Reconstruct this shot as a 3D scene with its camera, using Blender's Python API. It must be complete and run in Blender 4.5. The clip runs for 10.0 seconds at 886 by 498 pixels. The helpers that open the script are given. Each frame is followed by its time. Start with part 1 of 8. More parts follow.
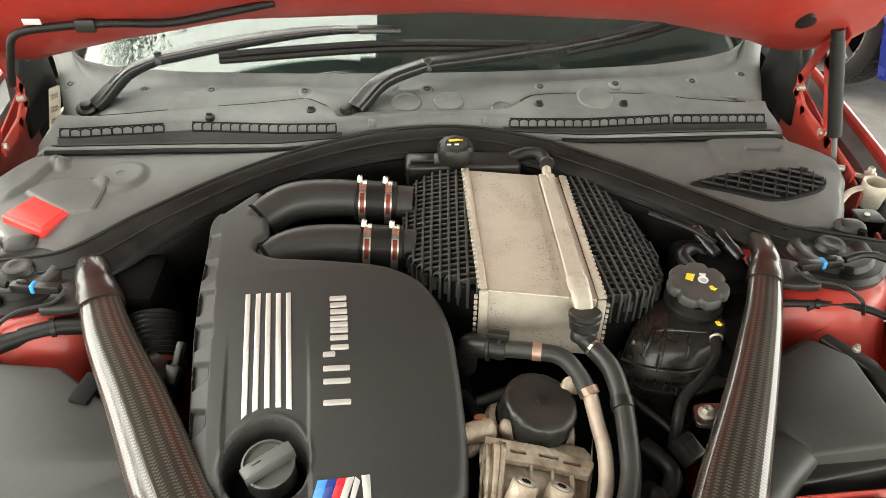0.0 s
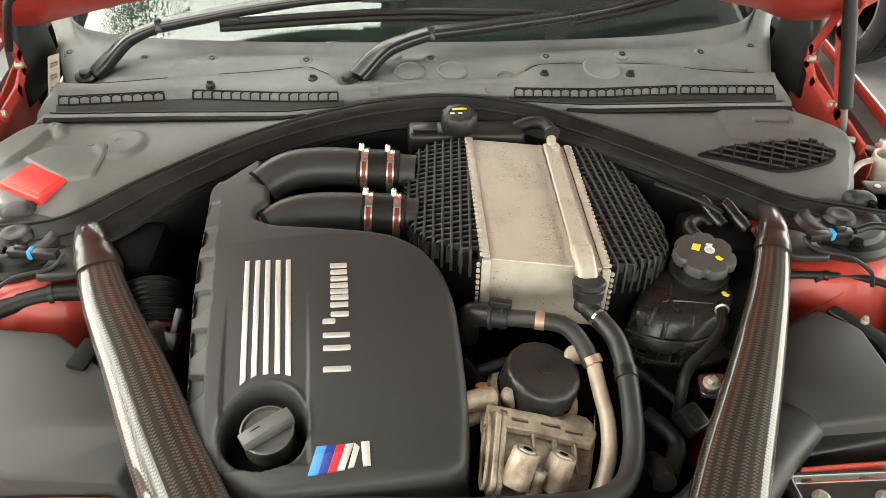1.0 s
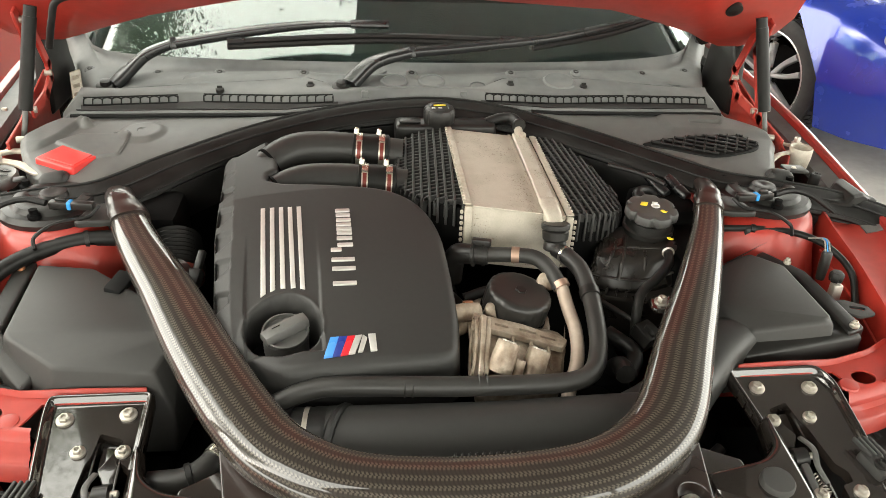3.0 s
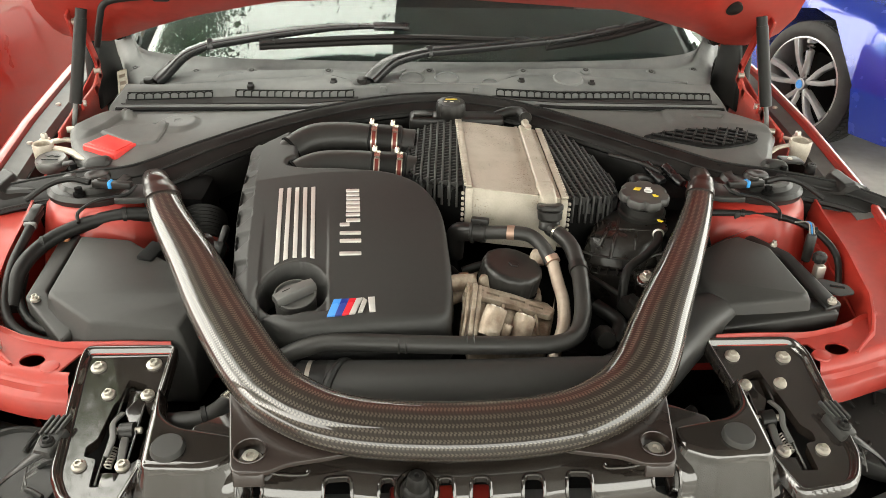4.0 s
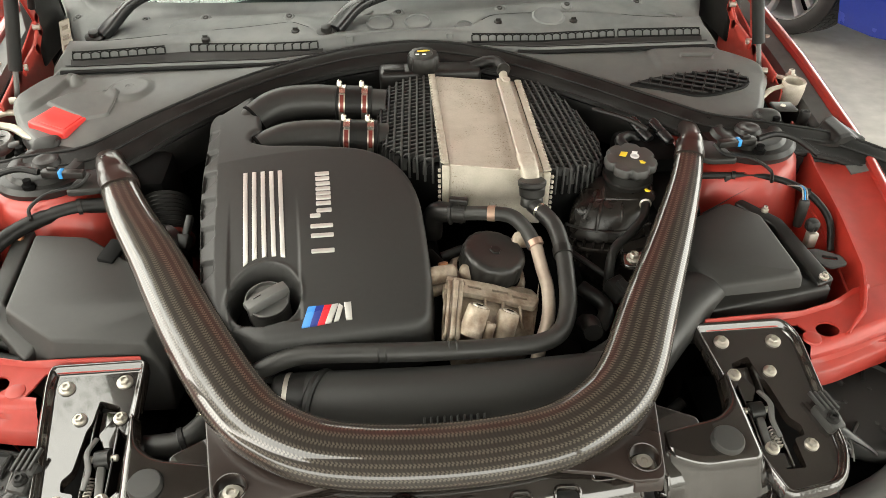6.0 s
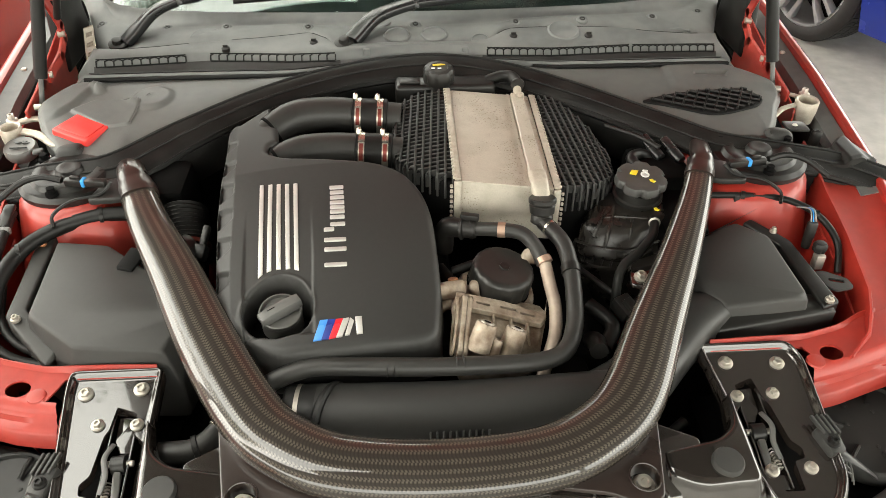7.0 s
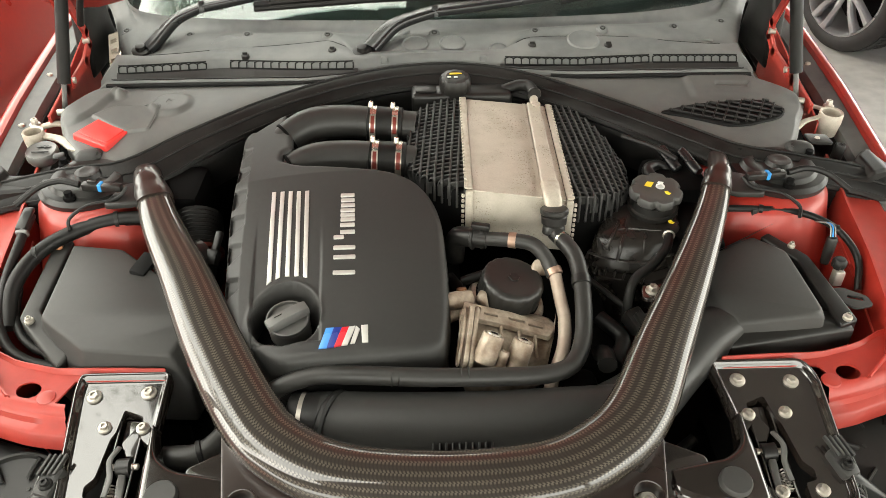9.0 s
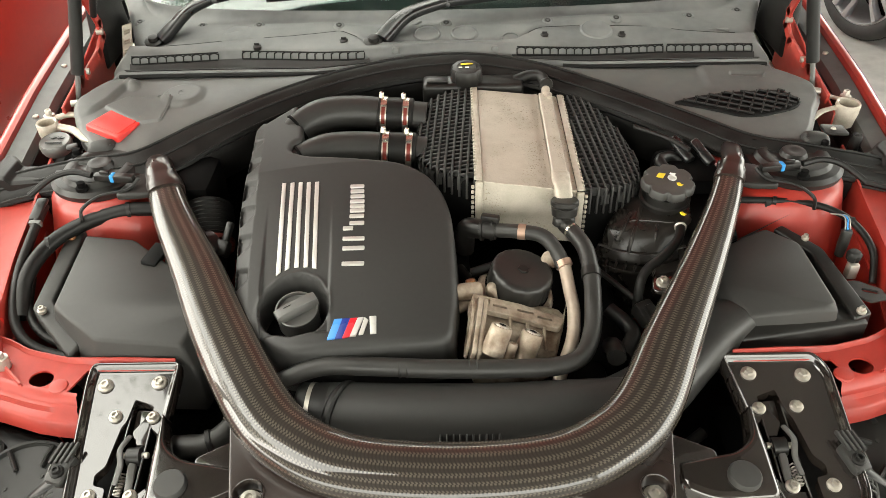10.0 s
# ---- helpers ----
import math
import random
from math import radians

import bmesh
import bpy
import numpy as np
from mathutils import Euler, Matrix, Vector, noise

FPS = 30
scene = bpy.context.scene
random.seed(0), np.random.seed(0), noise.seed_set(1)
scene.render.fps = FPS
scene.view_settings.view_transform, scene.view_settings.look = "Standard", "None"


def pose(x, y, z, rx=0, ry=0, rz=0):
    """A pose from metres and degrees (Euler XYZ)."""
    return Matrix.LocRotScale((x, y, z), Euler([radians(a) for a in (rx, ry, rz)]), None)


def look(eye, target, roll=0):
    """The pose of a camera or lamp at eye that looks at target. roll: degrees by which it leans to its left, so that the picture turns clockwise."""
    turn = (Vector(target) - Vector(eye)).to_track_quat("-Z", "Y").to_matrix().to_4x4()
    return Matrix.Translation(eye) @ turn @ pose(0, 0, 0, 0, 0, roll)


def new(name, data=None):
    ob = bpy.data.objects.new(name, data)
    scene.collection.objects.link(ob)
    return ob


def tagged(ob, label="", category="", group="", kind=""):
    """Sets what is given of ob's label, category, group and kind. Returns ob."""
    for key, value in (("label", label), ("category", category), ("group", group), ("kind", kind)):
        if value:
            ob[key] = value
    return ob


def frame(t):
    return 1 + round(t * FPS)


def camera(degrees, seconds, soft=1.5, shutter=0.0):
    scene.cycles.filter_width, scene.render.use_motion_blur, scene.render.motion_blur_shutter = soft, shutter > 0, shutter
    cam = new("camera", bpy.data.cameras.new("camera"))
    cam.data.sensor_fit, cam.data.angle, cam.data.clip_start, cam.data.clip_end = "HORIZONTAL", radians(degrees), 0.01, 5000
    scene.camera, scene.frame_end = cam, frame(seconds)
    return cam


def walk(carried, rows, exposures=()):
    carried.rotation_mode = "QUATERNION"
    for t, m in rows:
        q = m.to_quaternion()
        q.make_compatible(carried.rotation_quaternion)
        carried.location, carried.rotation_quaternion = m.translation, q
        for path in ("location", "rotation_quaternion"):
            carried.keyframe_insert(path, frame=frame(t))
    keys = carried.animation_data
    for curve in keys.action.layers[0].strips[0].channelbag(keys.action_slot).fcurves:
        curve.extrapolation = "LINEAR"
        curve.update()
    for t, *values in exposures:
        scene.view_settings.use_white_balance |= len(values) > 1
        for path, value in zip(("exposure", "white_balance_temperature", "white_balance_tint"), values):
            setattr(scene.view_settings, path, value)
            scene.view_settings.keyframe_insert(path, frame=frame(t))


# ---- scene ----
cam = camera(59.3, 10.0, 0.65)
METRES, EYE, TILT, LEAN, TURN = 0.88, 1.62, -35.0, -1.0, -4.2
EXPOSURE = 0.47
ROWS = [
    (0.0, 0.0, 0.0, 0.0, 0.0, 0.0, -0.0),
    (0.5, 0.0025, 0.0135, -0.01, 0.22, -0.51, 0.25),
    (1.0, 0.0039, 0.0178, -0.0247, 0.35, -1.2, -0.32),
    (1.5, 0.0011, 0.0377, -0.0635, -0.26, -0.98, -0.71),
    (2.0, -0.0142, 0.0384, -0.1129, -1.6, 0.67, 0.15),
    (2.5, -0.0625, -0.0553, -0.2102, -3.2, 4.15, 0.38),
    (4.0, 0.0337, -0.2714, -0.3713, 0.67, 7.41, -0.79),
    (4.5, 0.094, -0.2622, -0.3756, 2.42, 5.29, -1.19),
    (5.0, 0.0955, -0.2024, -0.3183, 1.86, -0.64, -0.96),
    (5.5, 0.07, -0.2099, -0.2278, 0.94, -2.62, -0.06),
    (6.0, 0.0422, -0.2135, -0.1773, -0.49, -1.51, 1.51),
    (7.5, 0.0588, -0.2426, -0.1356, 1.42, -1.97, -0.2),
    (8.0, 0.0669, -0.2356, -0.1403, 1.83, -1.72, -0.27),
    (8.5, 0.0757, -0.2376, -0.1398, 2.17, -1.38, -0.33),
    (9.0, 0.0866, -0.2312, -0.1374, 2.9, -1.33, -0.52),
    (9.5, 0.093, -0.2336, -0.137, 3.68, -1.68, -0.71),
    (10.0, 0.0993, -0.2275, -0.1356, 4.13, -2.05, -0.65),
]
walk(cam, [(t, pose(-0.06, 0, EYE, TILT, LEAN, TURN) @ pose(METRES * x, METRES * y, METRES * z, 90 + pitch, roll, yaw)) for t, x, y, z, yaw, pitch, roll in ROWS],
     [(t, EXPOSURE + d, 6900, 6) for t, d in ((0.0, 0.03), (2.0, 0.06), (2.5, 0.01), (4.0, -0.17), (5.0, -0.09), (6.0, -0.12), (7.5, -0.06), (10.0, -0.02))])

# ---- world and light ----
world = bpy.data.worlds.new("world")
scene.world = world
world.use_nodes = True
wn = world.node_tree
sky = wn.nodes.new("ShaderNodeTexSky")
sky.sky_type = "NISHITA"
sky.sun_disc = False
sky.sun_elevation = radians(40)
sky.sun_rotation = radians(270)
sky.air_density = 1.0
sky.dust_density = 7.0
wn.nodes["Background"].inputs["Strength"].default_value = 0.15
grey = wn.nodes.new("ShaderNodeHueSaturation")      # hazy, nearly white overcast
grey.inputs["Saturation"].default_value = 0.3
grey.inputs["Value"].default_value = 1.5
wn.links.new(sky.outputs[0], grey.inputs["Color"])
cloud = wn.nodes.new("ShaderNodeMix")               # even white cloud in front of the blue
cloud.data_type = "RGBA"
cloud.inputs["Factor"].default_value = 0.5
cloud.inputs["B"].default_value = (60.0, 60.0, 57.6, 1)
wn.links.new(grey.outputs[0], cloud.inputs["A"])
wn.links.new(cloud.outputs["Result"], wn.nodes["Background"].inputs["Color"])
sun_data = bpy.data.lights.new("sun", "SUN")
sun_data.energy = 0.15
sun_data.angle = radians(40)
sun_data.color = (1.0, 0.95, 0.88)
sun = new("sun", sun_data)
sun.matrix_world = look((-7, 0, 7), (0, 0.8, 0.9))


# ---- materials ----
def mat(name, base, rough=0.5, metal=0.0, var=0.15, scale=40.0, bump=0.0, bump_scale=300.0, coat=0.0,
        rough_var=0.1, dirt=None, dirt_amount=0.0, dirt_scale=8.0, spec=0.5, piece=0.0, coat_ior=1.5, specks=0.0):
    """A surface with grain and larger wear; var: lightness change, dirt: colour of blotches, piece: change from piece to piece."""
    m = bpy.data.materials.new(name)
    m.use_nodes = True
    nt = m.node_tree
    b = nt.nodes["Principled BSDF"]
    b.inputs["Metallic"].default_value = metal
    b.inputs["Coat Weight"].default_value = coat
    b.inputs["Coat Roughness"].default_value = 0.04
    b.inputs["Coat IOR"].default_value = coat_ior
    b.inputs["Specular IOR Level"].default_value = spec
    tc = nt.nodes.new("ShaderNodeTexCoord")

    def noise_tex(sc, detail=4.0):
        n = nt.nodes.new("ShaderNodeTexNoise")
        n.inputs["Scale"].default_value = sc
        n.inputs["Detail"].default_value = detail
        nt.links.new(tc.outputs["Object"], n.inputs["Vector"])
        return n

    fine, wide = noise_tex(scale), noise_tex(dirt_scale, 6.0)
    ramp = nt.nodes.new("ShaderNodeMapRange")
    nt.links.new(fine.outputs["Fac"], ramp.inputs["Value"])
    for key, v in (("From Min", 0.25), ("From Max", 0.75), ("To Min", 1 - var), ("To Max", 1 + var)):
        ramp.inputs[key].default_value = v
    mul = nt.nodes.new("ShaderNodeMix")
    mul.data_type, mul.blend_type = "RGBA", "MULTIPLY"
    mul.inputs["Factor"].default_value = 1.0
    mul.inputs["A"].default_value = (*base, 1)
    nt.links.new(ramp.outputs["Result"], mul.inputs["B"])
    out = mul.outputs["Result"]
    if dirt:
        fac = nt.nodes.new("ShaderNodeMapRange")
        nt.links.new(wide.outputs["Fac"], fac.inputs["Value"])
        for key, v in (("From Min", 0.42), ("From Max", 0.72), ("To Min", 0.0), ("To Max", dirt_amount)):
            fac.inputs[key].default_value = v
        dm = nt.nodes.new("ShaderNodeMix")
        dm.data_type = "RGBA"
        nt.links.new(fac.outputs["Result"], dm.inputs["Factor"])
        nt.links.new(out, dm.inputs["A"])
        dm.inputs["B"].default_value = (*dirt, 1)
        out = dm.outputs["Result"]
    if specks:
        pit = nt.nodes.new("ShaderNodeMapRange")
        nt.links.new(noise_tex(330, 2.0).outputs["Fac"], pit.inputs["Value"])
        for key, v in (("From Min", 0.60), ("From Max", 0.68), ("To Min", 0.0), ("To Max", specks)):
            pit.inputs[key].default_value = v
        patch = nt.nodes.new("ShaderNodeMath")             # the pits gather in patches
        patch.operation = "MULTIPLY"
        nt.links.new(pit.outputs["Result"], patch.inputs[0])
        area = nt.nodes.new("ShaderNodeMapRange")
        nt.links.new(noise_tex(16, 2.0).outputs["Fac"], area.inputs["Value"])
        area.inputs["From Min"].default_value, area.inputs["From Max"].default_value = 0.42, 0.58
        nt.links.new(area.outputs["Result"], patch.inputs[1])
        sm = nt.nodes.new("ShaderNodeMix")
        sm.data_type = "RGBA"
        nt.links.new(patch.outputs[0], sm.inputs["Factor"])
        nt.links.new(out, sm.inputs["A"])
        sm.inputs["B"].default_value = (base[0] * 0.35, base[1] * 0.3, base[2] * 0.25, 1)
        out = sm.outputs["Result"]
    if piece:
        info = nt.nodes.new("ShaderNodeObjectInfo")
        pr = nt.nodes.new("ShaderNodeMapRange")
        pr.inputs["To Min"].default_value, pr.inputs["To Max"].default_value = 1 - piece, 1 + piece
        nt.links.new(info.outputs["Random"], pr.inputs["Value"])
        pm = nt.nodes.new("ShaderNodeMix")
        pm.data_type, pm.blend_type = "RGBA", "MULTIPLY"
        pm.inputs["Factor"].default_value = 1.0
        nt.links.new(out, pm.inputs["A"])
        nt.links.new(pr.outputs["Result"], pm.inputs["B"])
        out = pm.outputs["Result"]
    nt.links.new(out, b.inputs["Base Color"])
    rr = nt.nodes.new("ShaderNodeMapRange")
    nt.links.new(wide.outputs["Fac"], rr.inputs["Value"])
    for key, v in (("From Min", 0.3), ("From Max", 0.7), ("To Min", max(0.02, rough - rough_var)), ("To Max", min(1, rough + rough_var))):
        rr.inputs[key].default_value = v
    nt.links.new(rr.outputs["Result"], b.inputs["Roughness"])
    if bump:
        bn = nt.nodes.new("ShaderNodeBump")
        bn.inputs["Strength"].default_value = bump
        bn.inputs["Distance"].default_value = 0.001
        nt.links.new(noise_tex(bump_scale, 3.0).outputs["Fac"], bn.inputs["Height"])
        nt.links.new(bn.outputs["Normal"], b.inputs["Normal"])
    return m


def weave_mat():
    """Braided carbon fibre under clear lacquer: u runs round the tube, v along it, both in metres."""
    m = bpy.data.materials.new("carbon_braid")
    m.use_nodes = True
    nt = m.node_tree
    b = nt.nodes["Principled BSDF"]

    def op(kind, a, c=None):
        n = nt.nodes.new("ShaderNodeMath")
        n.operation = kind
        for i, v in enumerate((a, c)):
            if v is None:
                continue
            if isinstance(v, (int, float)):
                n.inputs[i].default_value = v
            else:
                nt.links.new(v, n.inputs[i])
        return n.outputs[0]

    uv = nt.nodes.new("ShaderNodeUVMap")
    sep = nt.nodes.new("ShaderNodeSeparateXYZ")
    nt.links.new(uv.outputs[0], sep.inputs[0])
    u, v = sep.outputs[0], sep.outputs[1]
    band = op("FRACT", op("MULTIPLY", u, 1 / 0.0100))
    fold = op("PINGPONG", op("ADD", band, 0.5), 0.5)          # 0.5 in the middle of a row, 0 between rows
    fold = op("SUBTRACT", 0.5, fold)
    lit = op("MAXIMUM", op("MINIMUM", op("SUBTRACT", 1.9, op("MULTIPLY", fold, 5.6)), 1.0), 0.10)
    row = op("FLOOR", op("MULTIPLY", u, 1 / 0.0100))
    slant = op("ADD", op("ADD", op("MULTIPLY", v, 1 / 0.0047), op("ADD", op("MULTIPLY", fold, 0.7), op("MULTIPLY", band, 0.8))), op("MULTIPLY", row, 0.41))
    round_ = op("SINE", op("MULTIPLY", slant, math.pi * 2))
    dash = op("MAXIMUM", op("MINIMUM", op("ADD", op("MULTIPLY", round_, 1.7), 0.85), 1.0), 0.0)
    wide = nt.nodes.new("ShaderNodeTexNoise")
    wide.inputs["Scale"].default_value = 14
    nt.links.new(uv.outputs[0], wide.inputs["Vector"])
    fine = nt.nodes.new("ShaderNodeTexNoise")
    fine.inputs["Scale"].default_value = 420
    nt.links.new(uv.outputs[0], fine.inputs["Vector"])
    tow = op("MULTIPLY", op("MULTIPLY", dash, lit), op("ADD", op("MULTIPLY", fine.outputs["Fac"], 0.9), 0.4))
    edge = op("PINGPONG", band, 0.5)
    mix = nt.nodes.new("ShaderNodeMix")
    mix.data_type = "RGBA"
    nt.links.new(tow, mix.inputs["Factor"])
    mix.inputs["A"].default_value = (0.021, 0.0155, 0.0125, 1)
    mix.inputs["B"].default_value = (0.098, 0.083, 0.064, 1)
    m2 = nt.nodes.new("ShaderNodeMix")
    m2.data_type, m2.blend_type = "RGBA", "MULTIPLY"
    m2.inputs["Factor"].default_value = 0.4
    nt.links.new(mix.outputs["Result"], m2.inputs["A"])
    nt.links.new(wide.outputs["Fac"], m2.inputs["B"])
    nt.links.new(m2.outputs["Result"], b.inputs["Base Color"])
    b.inputs["Roughness"].default_value = 0.5
    b.inputs["Coat IOR"].default_value = 1.62
    b.inputs["Specular IOR Level"].default_value = 0.2
    b.inputs["Coat Weight"].default_value = 1.0
    b.inputs["Coat Roughness"].default_value = 0.03
    bn = nt.nodes.new("ShaderNodeBump")
    bn.inputs["Strength"].default_value = 0.15
    bn.inputs["Distance"].default_value = 0.0003
    nt.links.new(op("ADD", round_, edge), bn.inputs["Height"])
    nt.links.new(bn.outputs["Normal"], b.inputs["Normal"])
    geo = nt.nodes.new("ShaderNodeNewGeometry")
    nt.links.new(geo.outputs["Normal"], b.inputs["Coat Normal"])
    return m


def glass_mat(name, tint, rough=0.0, ior=1.5):
    m = bpy.data.materials.new(name)
    m.use_nodes = True
    b = m.node_tree.nodes["Principled BSDF"]
    b.inputs["Base Color"].default_value = (*tint, 1)
    b.inputs["Transmission Weight"].default_value = 1.0
    b.inputs["Roughness"].default_value = rough
    b.inputs["IOR"].default_value = ior
    return m


RED = mat("red_paint", (0.34, 0.020, 0.013), 0.32, 0.0, 0.05, 60, coat=0.8, rough_var=0.05, dirt=(0.36, 0.03, 0.02), dirt_amount=0.4)
RED_IN = mat("red_paint_inner", (0.35, 0.025, 0.016), 0.5, 0.0, 0.12, 50, 0.12, 80, coat=0.22, dirt=(0.30, 0.05, 0.035), dirt_amount=0.5)
RED_PLASTIC = mat("red_plastic", (0.62, 0.03, 0.025), 0.42, 0.0, 0.06, 80, 0.05, 500)
BLUE = mat("blue_paint", (0.010, 0.036, 0.36), 0.25, 0.3, 0.05, 90, coat=1.0, rough_var=0.04)
COVER = mat("cover_plastic", (0.0235, 0.023, 0.022), 0.52, 0.0, 0.06, 120, 0.12, 900, rough_var=0.05, dirt=(0.03, 0.029, 0.027), dirt_amount=0.4, dirt_scale=5, spec=0.4)
HOSE = mat("hose_rubber", (0.022, 0.0212, 0.020), 0.44, 0.0, 0.1, 80, 0.1, 500, dirt=(0.034, 0.032, 0.029), dirt_amount=0.5, dirt_scale=14, spec=0.42)
TANK = mat("tank_plastic", (0.017, 0.0145, 0.0125), 0.3, 0.0, 0.12, 60, 0.12, 400, dirt=(0.045, 0.039, 0.034), dirt_amount=0.4, dirt_scale=18, spec=0.5)
AIRBOX = mat("airbox_plastic", (0.032, 0.0315, 0.030), 0.5, 0.0, 0.06, 120, 0.1, 900, rough_var=0.05, dirt=(0.046, 0.044, 0.041), dirt_amount=0.4, dirt_scale=6, spec=0.4)
PLASTIC = mat("black_plastic", (0.010, 0.0096, 0.009), 0.38, 0.0, 0.12, 90, 0.1, 700, dirt=(0.024, 0.021, 0.018), dirt_amount=0.4, dirt_scale=12, spec=0.4)
RUBBER = mat("rubber", (0.008, 0.0077, 0.0073), 0.45, 0.0, 0.2, 60, 0.12, 400, dirt=(0.02, 0.0185, 0.017), dirt_amount=0.4, dirt_scale=9, spec=0.26)
COWL = mat("cowl_plastic", (0.104, 0.109, 0.107), 0.55, 0.0, 0.14, 45, 0.2, 420, dirt=(0.185, 0.188, 0.180), dirt_amount=0.65, dirt_scale=9)
FILTER = mat("filter_cover_plastic", (0.080, 0.083, 0.080), 0.5, 0.0, 0.13, 45, 0.2, 420, dirt=(0.125, 0.121, 0.112), dirt_amount=0.55, dirt_scale=10)
SEAL_RUBBER = mat("seal_rubber", (0.007, 0.0068, 0.0064), 0.5, 0.0, 0.25, 35, 0.35, 160, dirt=(0.022, 0.021, 0.019), dirt_amount=0.5, dirt_scale=22, spec=0.26)
# near-black of the grille, also used to paint shade in seams and openings
COWL_DARK = mat("grille_and_gap_black", (0.005, 0.005, 0.005), 0.7, spec=0.2)
GLOSS = mat("gloss_black", (0.017, 0.0132, 0.011), 0.15, 0.0, 0.08, 50, coat=1.0, coat_ior=1.6, rough_var=0.05, dirt=(0.034, 0.028, 0.024), dirt_amount=0.35, dirt_scale=14)
BROWN = mat("dark_lacquer", (0.022, 0.014, 0.0115), 0.3, 0.0, 0.1, 40, coat=0.35, rough_var=0.05)
ALU = mat("raw_aluminium", (0.49, 0.445, 0.375), 0.5, 0.3, 0.09, 420, 0.2, 250, dirt=(0.32, 0.28, 0.22), dirt_amount=0.5, dirt_scale=70)
CORE = mat("pitted_aluminium", (0.50, 0.455, 0.385), 0.48, 0.3, 0.07, 420, 0.2, 250, dirt=(0.36, 0.32, 0.25), dirt_amount=0.5, dirt_scale=26, specks=0.8)
CAST = mat("cast_aluminium", (0.36, 0.300, 0.235), 0.46, 0.3, 0.25, 150, 0.5, 350, dirt=(0.115, 0.066, 0.038), dirt_amount=1.0, dirt_scale=30)
STEEL = mat("zinc_steel", (0.50, 0.47, 0.42), 0.42, 0.75, 0.1, 150, 0.08, 300, dirt=(0.35, 0.31, 0.25), dirt_amount=0.5, dirt_scale=60)
CLAMP = mat("clamp_band", (0.62, 0.58, 0.50), 0.28, 0.9, 0.1, 200)
CLAMP_RED = mat("clamp_lining", (0.20, 0.034, 0.025), 0.32, 0.35, 0.15, 200, dirt=(0.10, 0.03, 0.02), dirt_amount=0.6, dirt_scale=60)
SILVER = mat("silver_trim", (0.62, 0.60, 0.57), 0.38, 0.6, 0.04, 150)
BADGE_BLUE = mat("badge_light_blue", (0.06, 0.24, 0.62), 0.3, 0.0, 0.03)
BADGE_NAVY = mat("badge_dark_blue", (0.02, 0.035, 0.20), 0.3, 0.0, 0.03)
BADGE_RED = mat("badge_red", (0.55, 0.02, 0.03), 0.3, 0.0, 0.03)
YELLOW = mat("yellow_print", (0.75, 0.56, 0.03), 0.5, 0.0, 0.05)
WHITE = mat("white_print", (0.7, 0.7, 0.68), 0.5, 0.0, 0.05)
CABLE_BLUE = mat("blue_plastic", (0.03, 0.28, 0.68), 0.4, 0.0, 0.05)
COPPER = mat("copper_fitting", (0.45, 0.20, 0.10), 0.4, 0.7, 0.15, 90)
COPPER_DULL = mat("dull_copper_band", (0.42, 0.28, 0.21), 0.4, 0.6, 0.12, 90, dirt=(0.2, 0.13, 0.1), dirt_amount=0.5, dirt_scale=60)
SATIN = mat("grey_satin_plastic", (0.115, 0.113, 0.108), 0.34, 0.0, 0.05, 100, 0.05, 600)
CAPGREY = mat("cap_plastic", (0.045, 0.044, 0.042), 0.45, 0.0, 0.08, 120, 0.08, 700, dirt=(0.055, 0.053, 0.05), dirt_amount=0.4, dirt_scale=25)
CAPBLACK = mat("filter_cap_plastic", (0.017, 0.0165, 0.0155), 0.36, 0.0, 0.1, 90, 0.08, 600, dirt=(0.034, 0.031, 0.028), dirt_amount=0.5, dirt_scale=20, spec=0.45)
CARBON = weave_mat()
CEILING = mat("grey_ceiling", (0.22, 0.22, 0.215), 0.85, 0.0, 0.06, 6, 0.2, 60)
CONCRETE = mat("concrete", (0.40, 0.39, 0.365), 0.85, 0.0, 0.15, 12, 0.4, 60, dirt=(0.24, 0.235, 0.22), dirt_amount=0.7, dirt_scale=1.2)
WALL = mat("wall_plaster", (0.42, 0.42, 0.40), 0.85, 0.0, 0.08, 8, 0.3, 80, dirt=(0.28, 0.27, 0.25), dirt_amount=0.5, dirt_scale=0.8)
TYRE = mat("tyre_rubber", (0.025, 0.025, 0.025), 0.75, 0.0, 0.15, 40, 0.2, 200)
ALLOY = mat("alloy_rim", (0.40, 0.40, 0.41), 0.35, 0.7, 0.05, 50)
PIPE = mat("dull_pipe", (0.46, 0.385, 0.32), 0.5, 0.35, 0.1, 90, 0.1, 250, dirt=(0.30, 0.22, 0.17), dirt_amount=0.6, dirt_scale=18)
# near-black: deep shade between parts is put into this colour; small fittings share it
DARK = mat("near_black", (0.004, 0.004, 0.004), 0.7, 0.0, 0.2, 50, 0.1, 200, spec=0.05)
INTERIOR = mat("dark_cabin", (0.02, 0.02, 0.022), 0.8, 0.0, 0.2, 20)
BARK = mat("bark", (0.12, 0.09, 0.06), 0.9, 0.0, 0.3, 12, 0.8, 20)
MATTING = mat("bonnet_matting", (0.03, 0.03, 0.03), 0.95, 0.0, 0.3, 60, 0.5, 120)
LEAF = mat("leaves", (0.10, 0.15, 0.07), 0.55, 0.0, 0.3, 3, piece=0.2)
WIPER = mat("satin_black", (0.010, 0.0105, 0.011), 0.27, 0.0, 0.08, 90, rough_var=0.04)
GLASS = glass_mat("windscreen_glass", (0.72, 0.86, 0.80), ior=1.6)


